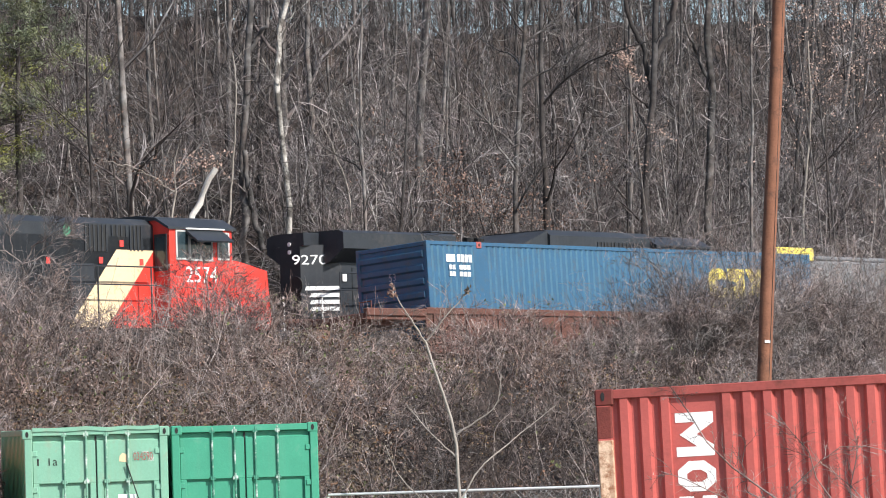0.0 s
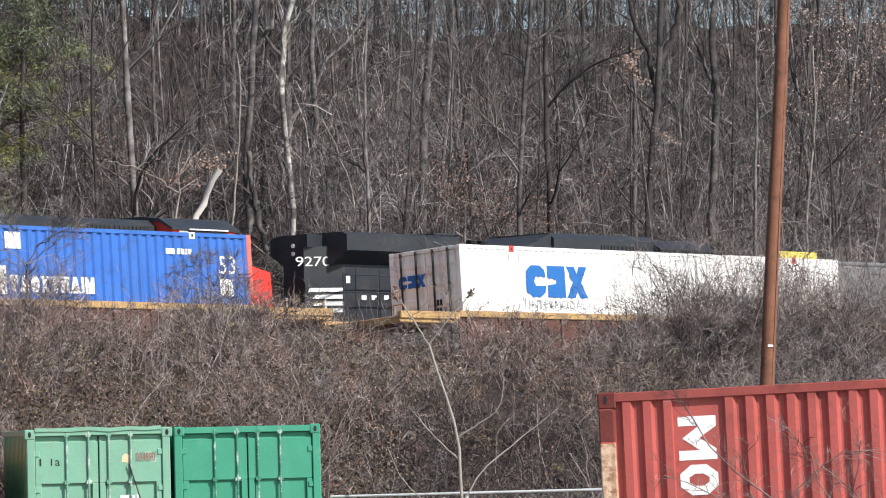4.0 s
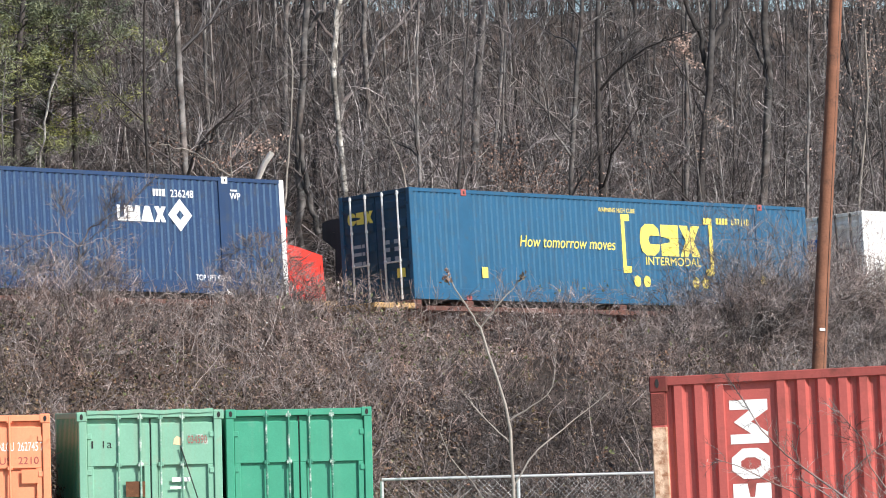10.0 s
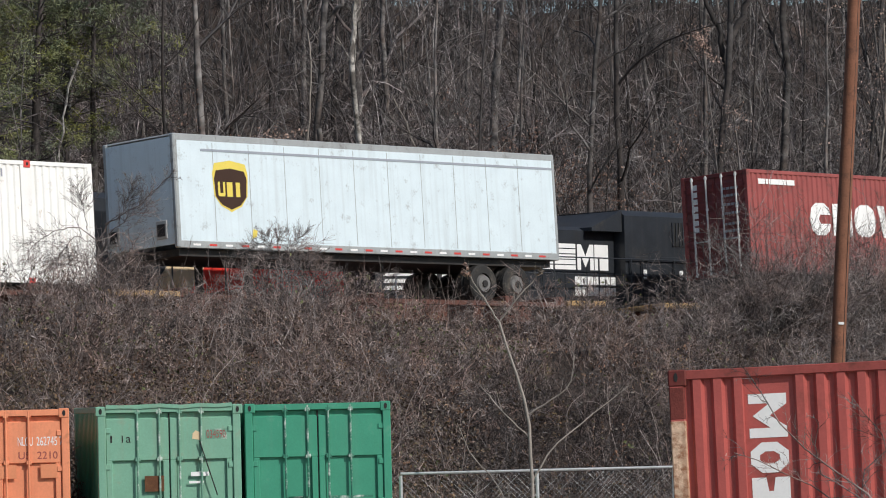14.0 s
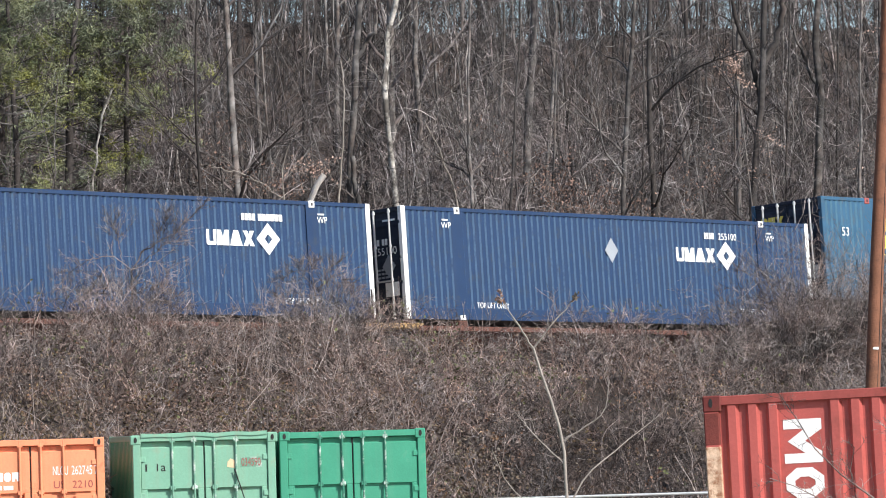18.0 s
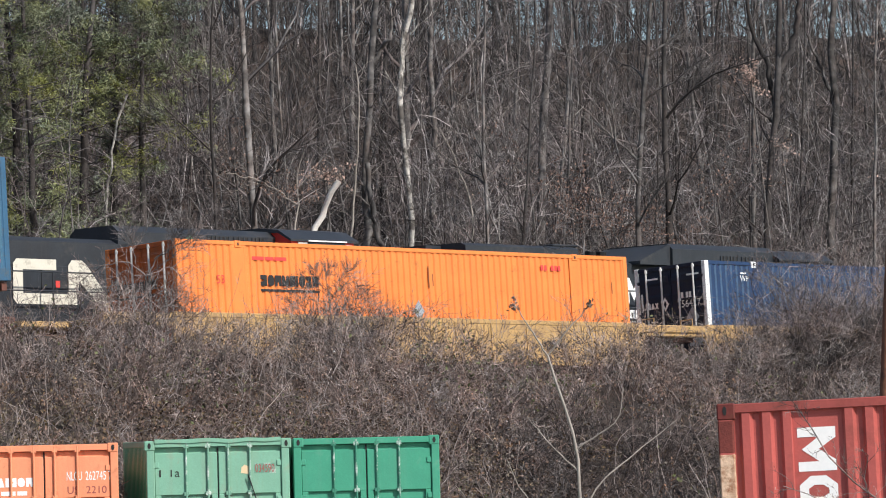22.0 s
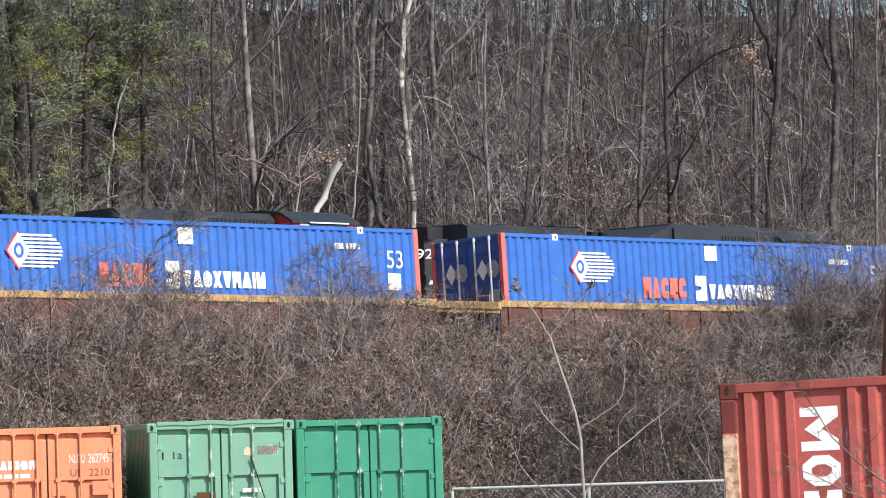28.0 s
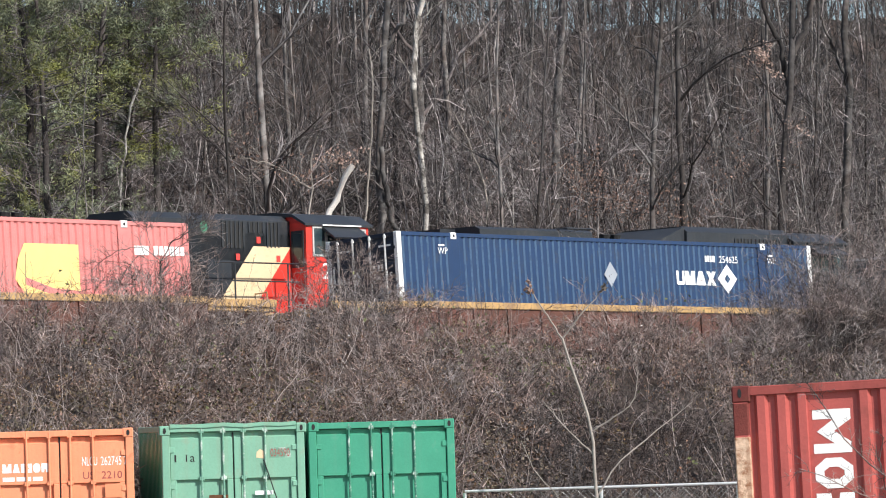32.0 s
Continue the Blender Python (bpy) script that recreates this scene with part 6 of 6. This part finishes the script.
SH = [(0, 0.95), (0.08, 1.2), (0.6, 1.28), (1.12, 1.2), (1.2, 0.95), (1.16, 0.4), (0.95, 0.15), (0.6, 0.0), (0.25, 0.15), (0.04, 0.4)]
M["brownmark"] = mat("dark_brown_marking", (0.05, 0.022, 0.012), 0.5, var=0.1)
flat_shape("shield", SH, "yellowmark", t, pose(1.25, -UW / 2 - 0.006, UB + 0.92, 90, 0, 0), "gold shield mark")
flat_shape("shield_field", [(0.05 + 0.92 * x, 0.05 + 0.8 * z) for x, z in SH], "brownmark", t, pose(1.25, -UW / 2 - 0.01, UB + 0.93, 90, 0, 0), "dark brown field of the shield")
for k, kind in enumerate(("cup", "slab", "slab")):
    flat_shape("shield_shape", [(px * (0.24 - 0.05 * k), pz * 0.36) for px, pz in SHAPES[kind]], "yellowmark", t, pose(1.42 + k * 0.3, -UW / 2 - 0.014, UB + 1.3, 90, 0, 0))
flat_shape("sticker", [(0, 0), (0.16, 0.05), (0.2, 0.2), (0.05, 0.24)], "yellowmark", t, pose(2.5, -UW / 2 - 0.006, UB + 0.28, 90, 0, 0))
bars(t, end_at(0.45, UT - 0.42), (0.08, 0.08, 0.08, 0.08, -0.06, 0.08, 0.08, 0.08, 0.08, 0.08, 0.08), 0.16, "blackmark", 0.02)
bars(t, end_at(0.05, UB + 0.95), (0.24,), 0.06, "greymark")
for y in (1.0, -0.75):
    part("socket_box", boxm(-0.03, 0.03, y - 0.2, y + 0.2, UB + 0.25, UB + 0.72, bevel=0.02), "frame_grey", t)
    part("socket", boxm(-0.045, -0.02, y - 0.14, y + 0.14, UB + 0.32, UB + 0.62), "blackmark", t)
part("floor_frame", boxm(0.2, UL - 0.2, -1.1, 1.1, UB - 0.18, UB), "steel_dark", t)
for y in (-0.9, 0.9):
    part("landing_leg", boxm(2.6, 2.75, y - 0.08, y + 0.08, UB - 1.2, UB), "steel_dark", t)
for bx in (UL - 1.7, UL - 2.95):
    part("axle", rodm((bx, -1.0, UB - 0.68), (bx, 1.0, UB - 0.68), 0.07), "steel_dark", t)
    wheel_pair(t, bx, -1.12, 0.51, UB - 0.68)
    wheel_pair(t, bx, 0.82, 0.51, UB - 0.68)
rolling(t, 162.67, 0)


def truck(t, x):
    """A two-axle railway truck under a car."""
    for y in (-1.05, 1.05):
        f = part("truck_frame", prism([(x - 1.25, 0.35), (x - 1.25, 0.6), (x - 0.6, 0.72), (x - 0.35, 0.85), (x + 0.35, 0.85), (x + 0.6, 0.72), (x + 1.25, 0.6), (x + 1.25, 0.35), (x + 0.9, 0.38), (x + 0.5, 0.22), (x - 0.5, 0.22), (x - 0.9, 0.38)], "y", y - 0.07, y + 0.07), "steel_dark", t)
    for dx in (-0.9, 0.9):
        for y in (-0.76, 0.76):
            part("wheel", rodm((x + dx, y - 0.06, 0.46), (x + dx, y + 0.06, 0.46), 0.46, 20), "railsteel", t)
        part("axle", rodm((x + dx, -0.76, 0.46), (x + dx, 0.76, 0.46), 0.08), "steel_dark", t)


def well_car(s, length, paint, label, style, ends=(True, True)):
    """A well car; s: where the well begins along the train. style: 'posts' (slim top chord on posts) or 'deep' (tall plate sides)."""
    t = thing("well_car", label, "rail car", group="cars of the train")
    a, b = -0.35, length + 0.35
    top = 1.46
    for y in (-1, 1):
        ya, yb = sorted((y * 1.36, y * 1.5))
        if style == "deep":
            part("side_plate", boxm(a, b, ya + 0.02, yb - 0.02, 0.42, top - 0.1), paint, t)
            part("top_chord", boxm(a, b, ya, yb, top - 0.12, top, bevel=0.01), paint, t)
            part("bottom_chord", boxm(a, b, ya, yb, 0.3, 0.44, bevel=0.01), paint, t)
            for x in np.arange(a + 0.4, b, 1.32):
                part("side_stiffener", boxm(x - 0.04, x + 0.04, ya - 0.012, yb + 0.012, 0.44, top - 0.12), paint, t)
        else:
            part("top_chord", boxm(a, b, ya, yb, top - 0.17, top, bevel=0.01), paint, t)
            part("bottom_chord", boxm(a, b, ya, yb, 0.26, 0.5, bevel=0.01), "car_brown", t)
            part("side_web", boxm(a, b, ya + 0.05, yb - 0.05, 0.5, top - 0.168), "car_brown", t)
            for x in np.arange(a + 0.3, b, 1.25):
                part("side_post", boxm(x - 0.05, x + 0.05, ya - 0.004, yb + 0.004, 0.5, top - 0.17), "car_brown", t)
    part("well_floor", boxm(a, b, -1.3, 1.3, 0.24, 0.33), "car_brown", t)
    for x0, x1, on in ((-2.6, a, ends[0]), (b, length + 2.6, ends[1])):
        part("end_platform", boxm(x0, x1, -1.45, 1.45, 1.12, 1.3, bevel=0.02), paint, t)
        for y in (-1, 1):
            ya, yb = sorted((y * 1.36, y * 1.5))
            part("end_sill", boxm(x0, x1, ya - 0.01, yb + 0.01, top - 0.24, top - 0.04, bevel=0.02), paint, t)
        xm = x0 + 1.0 if x0 < 0 else x1 - 1.0
        truck(t, xm)
        xe = x0 if x0 < 0 else x1
        part("coupler", boxm(min(xe, xe + (-0.7 if x0 < 0 else 0.7)), max(xe, xe + (-0.7 if x0 < 0 else 0.7)), -0.16, 0.16, 0.72, 0.98, bevel=0.03), "rust", t)
        part("end_sheet", boxm(min(x0, x1) + 0.2, max(x0, x1) - 0.2, -1.2, 1.2, 1.0, 1.12), "car_brown", t)
        xr = x0 + 0.25 if x0 < 0 else x1 - 0.25
        for y in (-1.42, -1.0):
            part("grab_rail", rodm((xr, y, 1.3), (xr, y, 1.62), 0.016), paint, t)
        part("grab_rail", rodm((xr, -1.42, 1.6), (xr, -1.0, 1.6), 0.016), paint, t)
    rolling(t, s, 0)
    return t


def spine_car(s, length, paint, label):
    t = thing("spine_car", label, "rail car", group="cars of the train")
    part("centre_sill", boxm(-1.4, length + 1.4, -0.38, 0.38, 0.66, 1.1, bevel=0.02), paint, t)
    for x in (0.1, 2.04, length / 2, length - 2.04, length - 0.1):
        part("cross_arm", boxm(x - 0.16, x + 0.16, -1.3, 1.3, 1.02, 1.26, bevel=0.02), paint, t)
    for x0 in (-1.6, length + 0.1):
        part("end_platform", boxm(x0, x0 + 1.5, -1.4, 1.4, 1.02, 1.16, bevel=0.02), "car_yellow", t)
    part("side_walk", boxm(0.3, length - 0.3, -1.4, -1.22, 0.98, 1.1), paint, t)
    part("handrail", rodm((-1.3, -1.38, 1.16), (-1.3, -1.38, 2.0), 0.022), "steel_dark", t)
    truck(t, -0.8)
    truck(t, length + 0.8)
    return rolling(t, s, 0)


well_car(11.76, 16.15, "car_brown", "oxide brown well car with orange patches", "web")
for s in (35.45, 59.30, 83.40):
    well_car(s, 16.15, "car_yellow", "yellow-chorded well car with rusty brown lower sides", "posts")
for s in (253.85, 273.15, 292.35):
    well_car(s, 16.15, "car_yellow", "deep-sided yellow articulated well car", "deep")
for s in (315.5, 334.7, 353.65, 376.85):
    well_car(s, 16.15, "car_yellow", "yellow-chorded well car with rusty brown lower sides", "posts")
for s, n in ((104.45, 16.15), (125.11, 16.15), (143.84, 16.15), (162.67, 13.74), (182.0, 14.6), (198.45, 16.15), (215.70, 16.15), (232.51, 16.15)):
    spine_car(s, n, "car_brown", "slender spine car carrying a container or trailer")


# ---------------------------------------------------------------- parked locomotives on the siding


def three_axle_truck(t, x):
    for y in (-1.12, 1.12):
        part("truck_frame", prism([(x - 2.3, 0.42), (x - 2.3, 0.72), (x - 1.6, 0.78), (x - 1.2, 1.0), (x + 1.2, 1.0), (x + 1.6, 0.78), (x + 2.3, 0.72), (x + 2.3, 0.42)], "y", y - 0.1, y + 0.1), "steel_dark", t)
    for dx in (-1.95, 0, 1.95):
        for y in (-0.76, 0.76):
            part("wheel", rodm((x + dx, y - 0.07, 0.52), (x + dx, y + 0.07, 0.52), 0.52, 20), "railsteel", t)
        for y in (-1.22, 1.22):
            part("axle_box", boxm(x + dx - 0.2, x + dx + 0.2, y - 0.08, y + 0.08, 0.36, 0.72, bevel=0.03), "steel_dark", t)


def window(t, x0, x1, z0, z1, y, frame="frame_grey"):
    f = part("window", boxm(x0, x1, y - 0.012, y + 0.02, z0, z1), "glass", t)
    for a, b, c, d in ((x0 - 0.05, x0, z0 - 0.05, z1 + 0.05), (x1, x1 + 0.05, z0 - 0.05, z1 + 0.05), (x0, x1, z0 - 0.05, z0), (x0, x1, z1, z1 + 0.05)):
        part("window_frame", boxm(a, b, y - 0.025, y + 0.02, c, d), frame, f)


def louvre(t, x0, x1, z0, z1, y, n, paint="loco_black"):
    g = part("grille", boxm(x0, x1, y - 0.006, y + 0.02, z0, z1), "blackmark", t)
    for i in range(n + 1):
        x = x0 + (x1 - x0) * i / n
        part("grille_slat", boxm(x - 0.025, x + 0.025, y - 0.03, y + 0.01, z0, z1), paint, g)


def locomotive(label, s, cab_paint, nose_paint, door_paint, cut=0.0):
    t = thing("locomotive", label, "locomotive", TRACK2 @ pose(s, 0, 0), "parked locomotives")
    body = "loco_black"
    wide = 10.25 if cab_paint == body else 11.65     # where the wider house begins
    part("deck", boxm(0.5, 21.8, -1.52, 1.52, 1.42, 1.68, bevel=0.02), body, t)
    part("hood", prism([(0.95, -0.4), (1.95, -0.95), (17.2, -0.95), (17.2, 0.95), (1.95, 0.95), (0.95, 0.4)], "z", 1.68, 4.12), body, t)
    part("hood_roof", prism([(-0.95, 4.12), (-0.7, 4.24), (0.7, 4.24), (0.95, 4.12)], "x", 5.6, wide - 0.05), body, t)
    part("radiator_housing", prism([(-1.5, 4.42), (-1.5, 3.98), (-0.94, 3.62), (0.94, 3.62), (1.5, 3.98), (1.5, 4.42), (1.3, 4.5), (-1.3, 4.5)], "x", 1.55, 6.1), body, t)
    part("radiator_end", prism([(-0.55, 4.46), (-0.55, 4.10), (0.55, 4.10), (0.55, 4.46)], "x", 0.95, 1.56), body, t)
    bh = 1.38 if cab_paint == body else 0.95     # half the width of the house behind the cab
    up = 0.12 if cab_paint == body else 0.0
    part("blower_house", prism([(-bh, 1.68), (-bh, 4.45 + up), (-bh + 0.23, 4.62 + up), (bh - 0.23, 4.62 + up), (bh, 4.45 + up), (bh, 1.68)], "x", wide, 17.19), body, t)
    if up:
        part("house_fairing", prism([(wide - 1.3, 4.2), (wide + 0.01, 4.72), (wide + 0.01, 4.1), (wide - 1.3, 4.1)], "y", -bh + 0.1, bh - 0.1), body, t)
    part("exhaust_stack", boxm(6.35, 7.2, -0.3, 0.3, 4.2, 4.62, bevel=0.04), "frame_grey" if cab_paint == body else body, t)
    part("stack_rim", boxm(6.25, 7.3, -0.4, 0.4, 4.6, 4.66, bevel=0.02), body, t)
    for i in range(4):
        part("air_horn", rodm((7.9 + i * 0.22, -0.3 + (i % 2) * 0.25, 4.24), (7.9 + i * 0.22, -0.34 + (i % 2) * 0.25, 4.5), 0.12, 9, 0.16), "blackmark", t)
    cab = part("cab", prism([(-1.56, 1.68), (-1.56, 4.34), (-1.1, 4.58), (1.1, 4.58), (1.56, 4.34), (1.56, 1.68)], "x", 17.2, 19.5), cab_paint, t)
    part("cab_roof", prism([(-1.62, 4.32), (-1.62, 4.38), (-1.12, 4.65), (-0.4, 4.74), (0.4, 4.74), (1.12, 4.65), (1.62, 4.38), (1.62, 4.32), (1.1, 4.58), (-1.1, 4.58)], "x", 17.12, 19.62), body, t)
    part("nose", prism([(19.5, 1.68), (19.5, 3.62), (20.2, 3.52), (21.15, 3.3), (21.3, 1.68)], "y", -1.2, 1.2), nose_paint, t)
    for x0, x1, z0, z1 in ((17.47, 17.87, 3.56, 4.26), (17.96, 18.3, 3.54, 4.08), (18.34, 18.72, 3.54, 4.08), (19.0, 19.34, 3.58, 4.22)):
        window(t, x0, x1, z0, z1, -1.565, "frame_grey" if cab_paint == "loco_red" else body)
    part("sunshade", prism([(-1.58, 4.32), (-2.05, 4.0), (-2.03, 3.96), (-1.58, 4.22)], "x", 17.78, 19.12), body, t)
    part("shade_edge", boxm(17.74, 19.16, -1.66, -1.58, 4.325, 4.36), body if cab_paint == body else "marking", t)
    f = part("rear_window", boxm(17.17, 17.21, -1.42, -1.08, 3.3, 4.12), "glass", t)
    for a, b, c, d in ((-1.48, -1.42, 3.22, 4.2), (-1.08, -1.02, 3.22, 4.2), (-1.42, -1.08, 3.22, 3.3), (-1.42, -1.08, 4.12, 4.2)):
        part("window_frame", boxm(17.16, 17.205, a, b, c, d), body, f)
    for x0, x1, z0, z1, n in ((14.75, 15.5, 3.72, 4.42, 5), (15.7, 16.2, 4.14, 4.42, 3), (16.35, 16.75, 3.75, 4.42, 3)):
        louvre(t, x0, x1, z0, z1, -bh - 0.005, n)
    for x in np.arange(2.4, 10.0, 0.95):
        d = part("hood_door", boxm(x, x + 0.86, -0.975, -0.94, 1.9, 3.5, bevel=0.01), body, t)
        part("latch", boxm(x + 0.74, x + 0.8, -0.99, -0.97, 2.6, 2.72), "steel_dark", d)
    for x in (wide + 0.15, 14.2, 16.2):
        part("panel_door", boxm(x, x + 0.85, -bh - 0.015, -bh + 0.01, 1.85, 3.4, bevel=0.01), door_paint if x > 14 and door_paint != body else body, t)
    for x in list(np.arange(1.4, 17.0, 1.9)):
        part("handrail_post", rodm((x, -1.47, 1.6), (x, -1.47, 3.3), 0.024), body, t)
    for z in (3.3, 2.82):
        part("handrail", rodm((1.4, -1.47, z), (17.0, -1.47, z), 0.02), body, t)
    for x in (0.75, 21.55):
        for y in (-1.4, 1.4):
            part("step_rail", rodm((x, y, 1.0), (x, y, 2.6), 0.024), "marking", t)
        for z in (0.5, 0.8, 1.1):
            part("step", boxm(x - 0.2, x + 0.2, -1.5, -1.1, z, z + 0.04), "steel_dark", t)
    part("fuel_tank", boxm(8.2, 13.8, -1.3, 1.3, 0.3, 1.3, bevel=0.15), body, t)
    three_axle_truck(t, 4.2)
    three_axle_truck(t, 18.0)
    for x in (0.5, 21.8):
        part("pilot", boxm(x - 0.08, x + 0.08, -1.45, 1.45, 0.3, 1.42, bevel=0.02), body, t)
        part("coupler", boxm(x - 0.75 if x < 5 else x, x if x < 5 else x + 0.75, -0.15, 0.15, 0.75, 1.02, bevel=0.03), "rust", t)
    for z in (4.16, 3.94):
        part("headlight", rodm((0.92, 0.0, z), (0.98, 0.0, z), 0.06, 14), "marking", t, "round headlight lens")
    part("brake_wheel", rodm((0.9, -0.25, 3.0), (0.94, -0.25, 3.0), 0.25, 16), "steel_dark", t)
    for ob in t.children_recursive:     # a shorter frame: all that lies past the fuel tank moves in
        for v in ob.data.vertices if cut else ():
            if v.co.x > 12:
                v.co.x -= cut
    return t


cn = locomotive("red-nosed black locomotive with a cream diagonal band, parked on the siding", -9.4, "loco_red", "loco_red", "loco_black")
# cream and red diagonals on the blower house
flat_shape("cream_band", [(-3.1, 1.72), (-1.75, 1.72), (-0.02, 3.78), (-1.36, 3.78)], "loco_cream", cn, pose(17.2, -0.975, 0, 90, 0, 0), "cream diagonal band")
flat_shape("red_band", [(-1.75, 1.72), (-0.02, 1.72), (-0.02, 3.78)], "loco_red", cn, pose(17.2, -0.975, 0, 90, 0, 0), "red field beside the cream band")
writing("2574", 0.42, "marking", cn, pose(17.78, -1.568, 2.92, 90, 0, 0), width=1.15, name="road_number")
for x, z in ((13.35, 3.36), (15.2, 3.4), (9.5, 2.95), (16.65, 3.38), (15.95, 3.86)):
    flat_shape("sticker", [(0, 0), (0.14, 0), (0.14, 0.17), (0, 0.17)], "redmark", cn, pose(x, -0.985, z, 90, 0, 0))
M["greenmark"] = mat("green_marking", (0.06, 0.22, 0.13), 0.6, var=0.15)
flat_shape("round_emblem", [(0.13 * math.cos(a), 0.17 * math.sin(a)) for a in np.arange(14) * math.pi / 7], "greenmark", cn, pose(14.1, -0.975, 4.25, 90, 0, 0), "round green emblem")
M["offwhite"] = mat("off_white_marking", (0.66, 0.62, 0.52), 0.6, dirt=(0.3, 0.26, 0.2), dirt_amount=0.3, var=0.1)
flat_shape("emblem_shape", [(0, 0.12), (0.12, 0), (2.1, 0), (2.1, 0.27), (0.32, 0.27), (0.32, 0.87), (1.42, 0.87), (1.42, 1.14), (0.12, 1.14), (0, 1.02)], "offwhite", cn, pose(8.1, -0.99, 2.52, 90, 0, 0), "large off-white mark")
flat_shape("emblem_shape", [(0, 0.27), (0.34, 0.27), (0.34, 0.62), (1.05, -0.02), (1.5, 0.0), (0.62, 1.02), (0.45, 1.14), (0.12, 1.14), (0, 1.0)], "offwhite", cn, pose(9.92, -0.99, 2.52, 90, 0, 0), "large off-white mark")

ns = locomotive("all-black locomotive with white stripes and number, parked on the siding", 12.9, "loco_black", "loco_black", "loco_black", 2.4)
CH = -28.8
writing("9270", 0.26, "marking", ns, pose(0.74, -0.295, 3.58, 90, 0, CH), width=1.0, name="road_number")
for i in range(4):
    a = pose(1.02, -0.47, 2.86 - i * 0.19, 90, 0, CH)
    flat_shape("stripe", [(0.12 if i else 0.0, 0), (1.05, 0), (1.05, 0.11), (0.2 if i else 0.05, 0.11)], "marking", ns, a)
flat_shape("sticker", [(0, 0), (0.16, 0), (0.16, 0.2), (0, 0.2)], "marking", ns, pose(2.0, -0.99, 3.1, 90, 0, 0))
for x in (2.6, 3.0, 3.5, 4.4):
    flat_shape("sticker", [(0, 0), (0.2, 0), (0.2, 0.12), (0, 0.12)], "marking", ns, pose(x, -0.985, 2.6 + 0.02 * x, 90, 0, 0))
for i in range(5):
    flat_shape("stripe", [(0, 0), (2.7, 0), (2.7, 0.125), (0, 0.125)], "marking", ns, pose(5.85, -0.985, 2.98 + i * 0.155, 90, 0, 0))
emblem([("zig", 0.95), ("slab", 0.8)], 0.74, "marking", ns, lambda dx, dz: pose(8.62 + dx, -0.985, 2.98, 90, 0, 0), gap=0.05, label="white company mark")
bars(ns, lambda dx, dz: pose(8.5 + dx, -0.985, 2.55, 90, 0, 0), (0.24, 0.24, 0.24, 0.2, 0.24, 0.2, 0.24), 0.24, "marking", 0.03)
bars(ns, lambda dx, dz: pose(8.5 + dx, -0.985, 2.24, 90, 0, 0), (0.24, 0.24, 0.24, 0.2, 0.24, 0.2, 0.24), 0.24, "marking", 0.03)
for x in (11.0, 12.6, 12.9):
    flat_shape("sticker", [(0, 0), (0.16, 0), (0.16, 0.26), (0, 0.26)], "marking", ns, pose(x, -1.405, 2.75, 90, 0, 0))

yc = thing("yellow_rail_car", "grey rail car with a yellow upper band parked behind the locomotives", "rail vehicle", TRACK2 @ pose(32.6, 0, 0))
part("body", boxm(0.4, 13.5, -1.4, 1.4, 1.3, 4.1, bevel=0.06), "car_grey", yc)
part("yellow_band", boxm(0.4, 2.8, -1.42, -1.25, 4.08, 4.48, bevel=0.03), "yellowmark", yc)
part("roof", boxm(3.0, 13.6, -1.35, 1.35, 4.1, 4.25, bevel=0.05), "car_grey", yc)
three_axle_truck(yc, 3.0)
three_axle_truck(yc, 10.8)
part("underframe", boxm(0.2, 13.7, -1.3, 1.3, 1.05, 1.3), "steel_dark", yc)


# ---------------------------------------------------------------- what moves


def motions():
    for ob, s, h in MOVERS:
        walk(ob, [(t, TRACK @ pose(s - V * t, 0, h)) for t in (0.0, 32.0)])


motions()
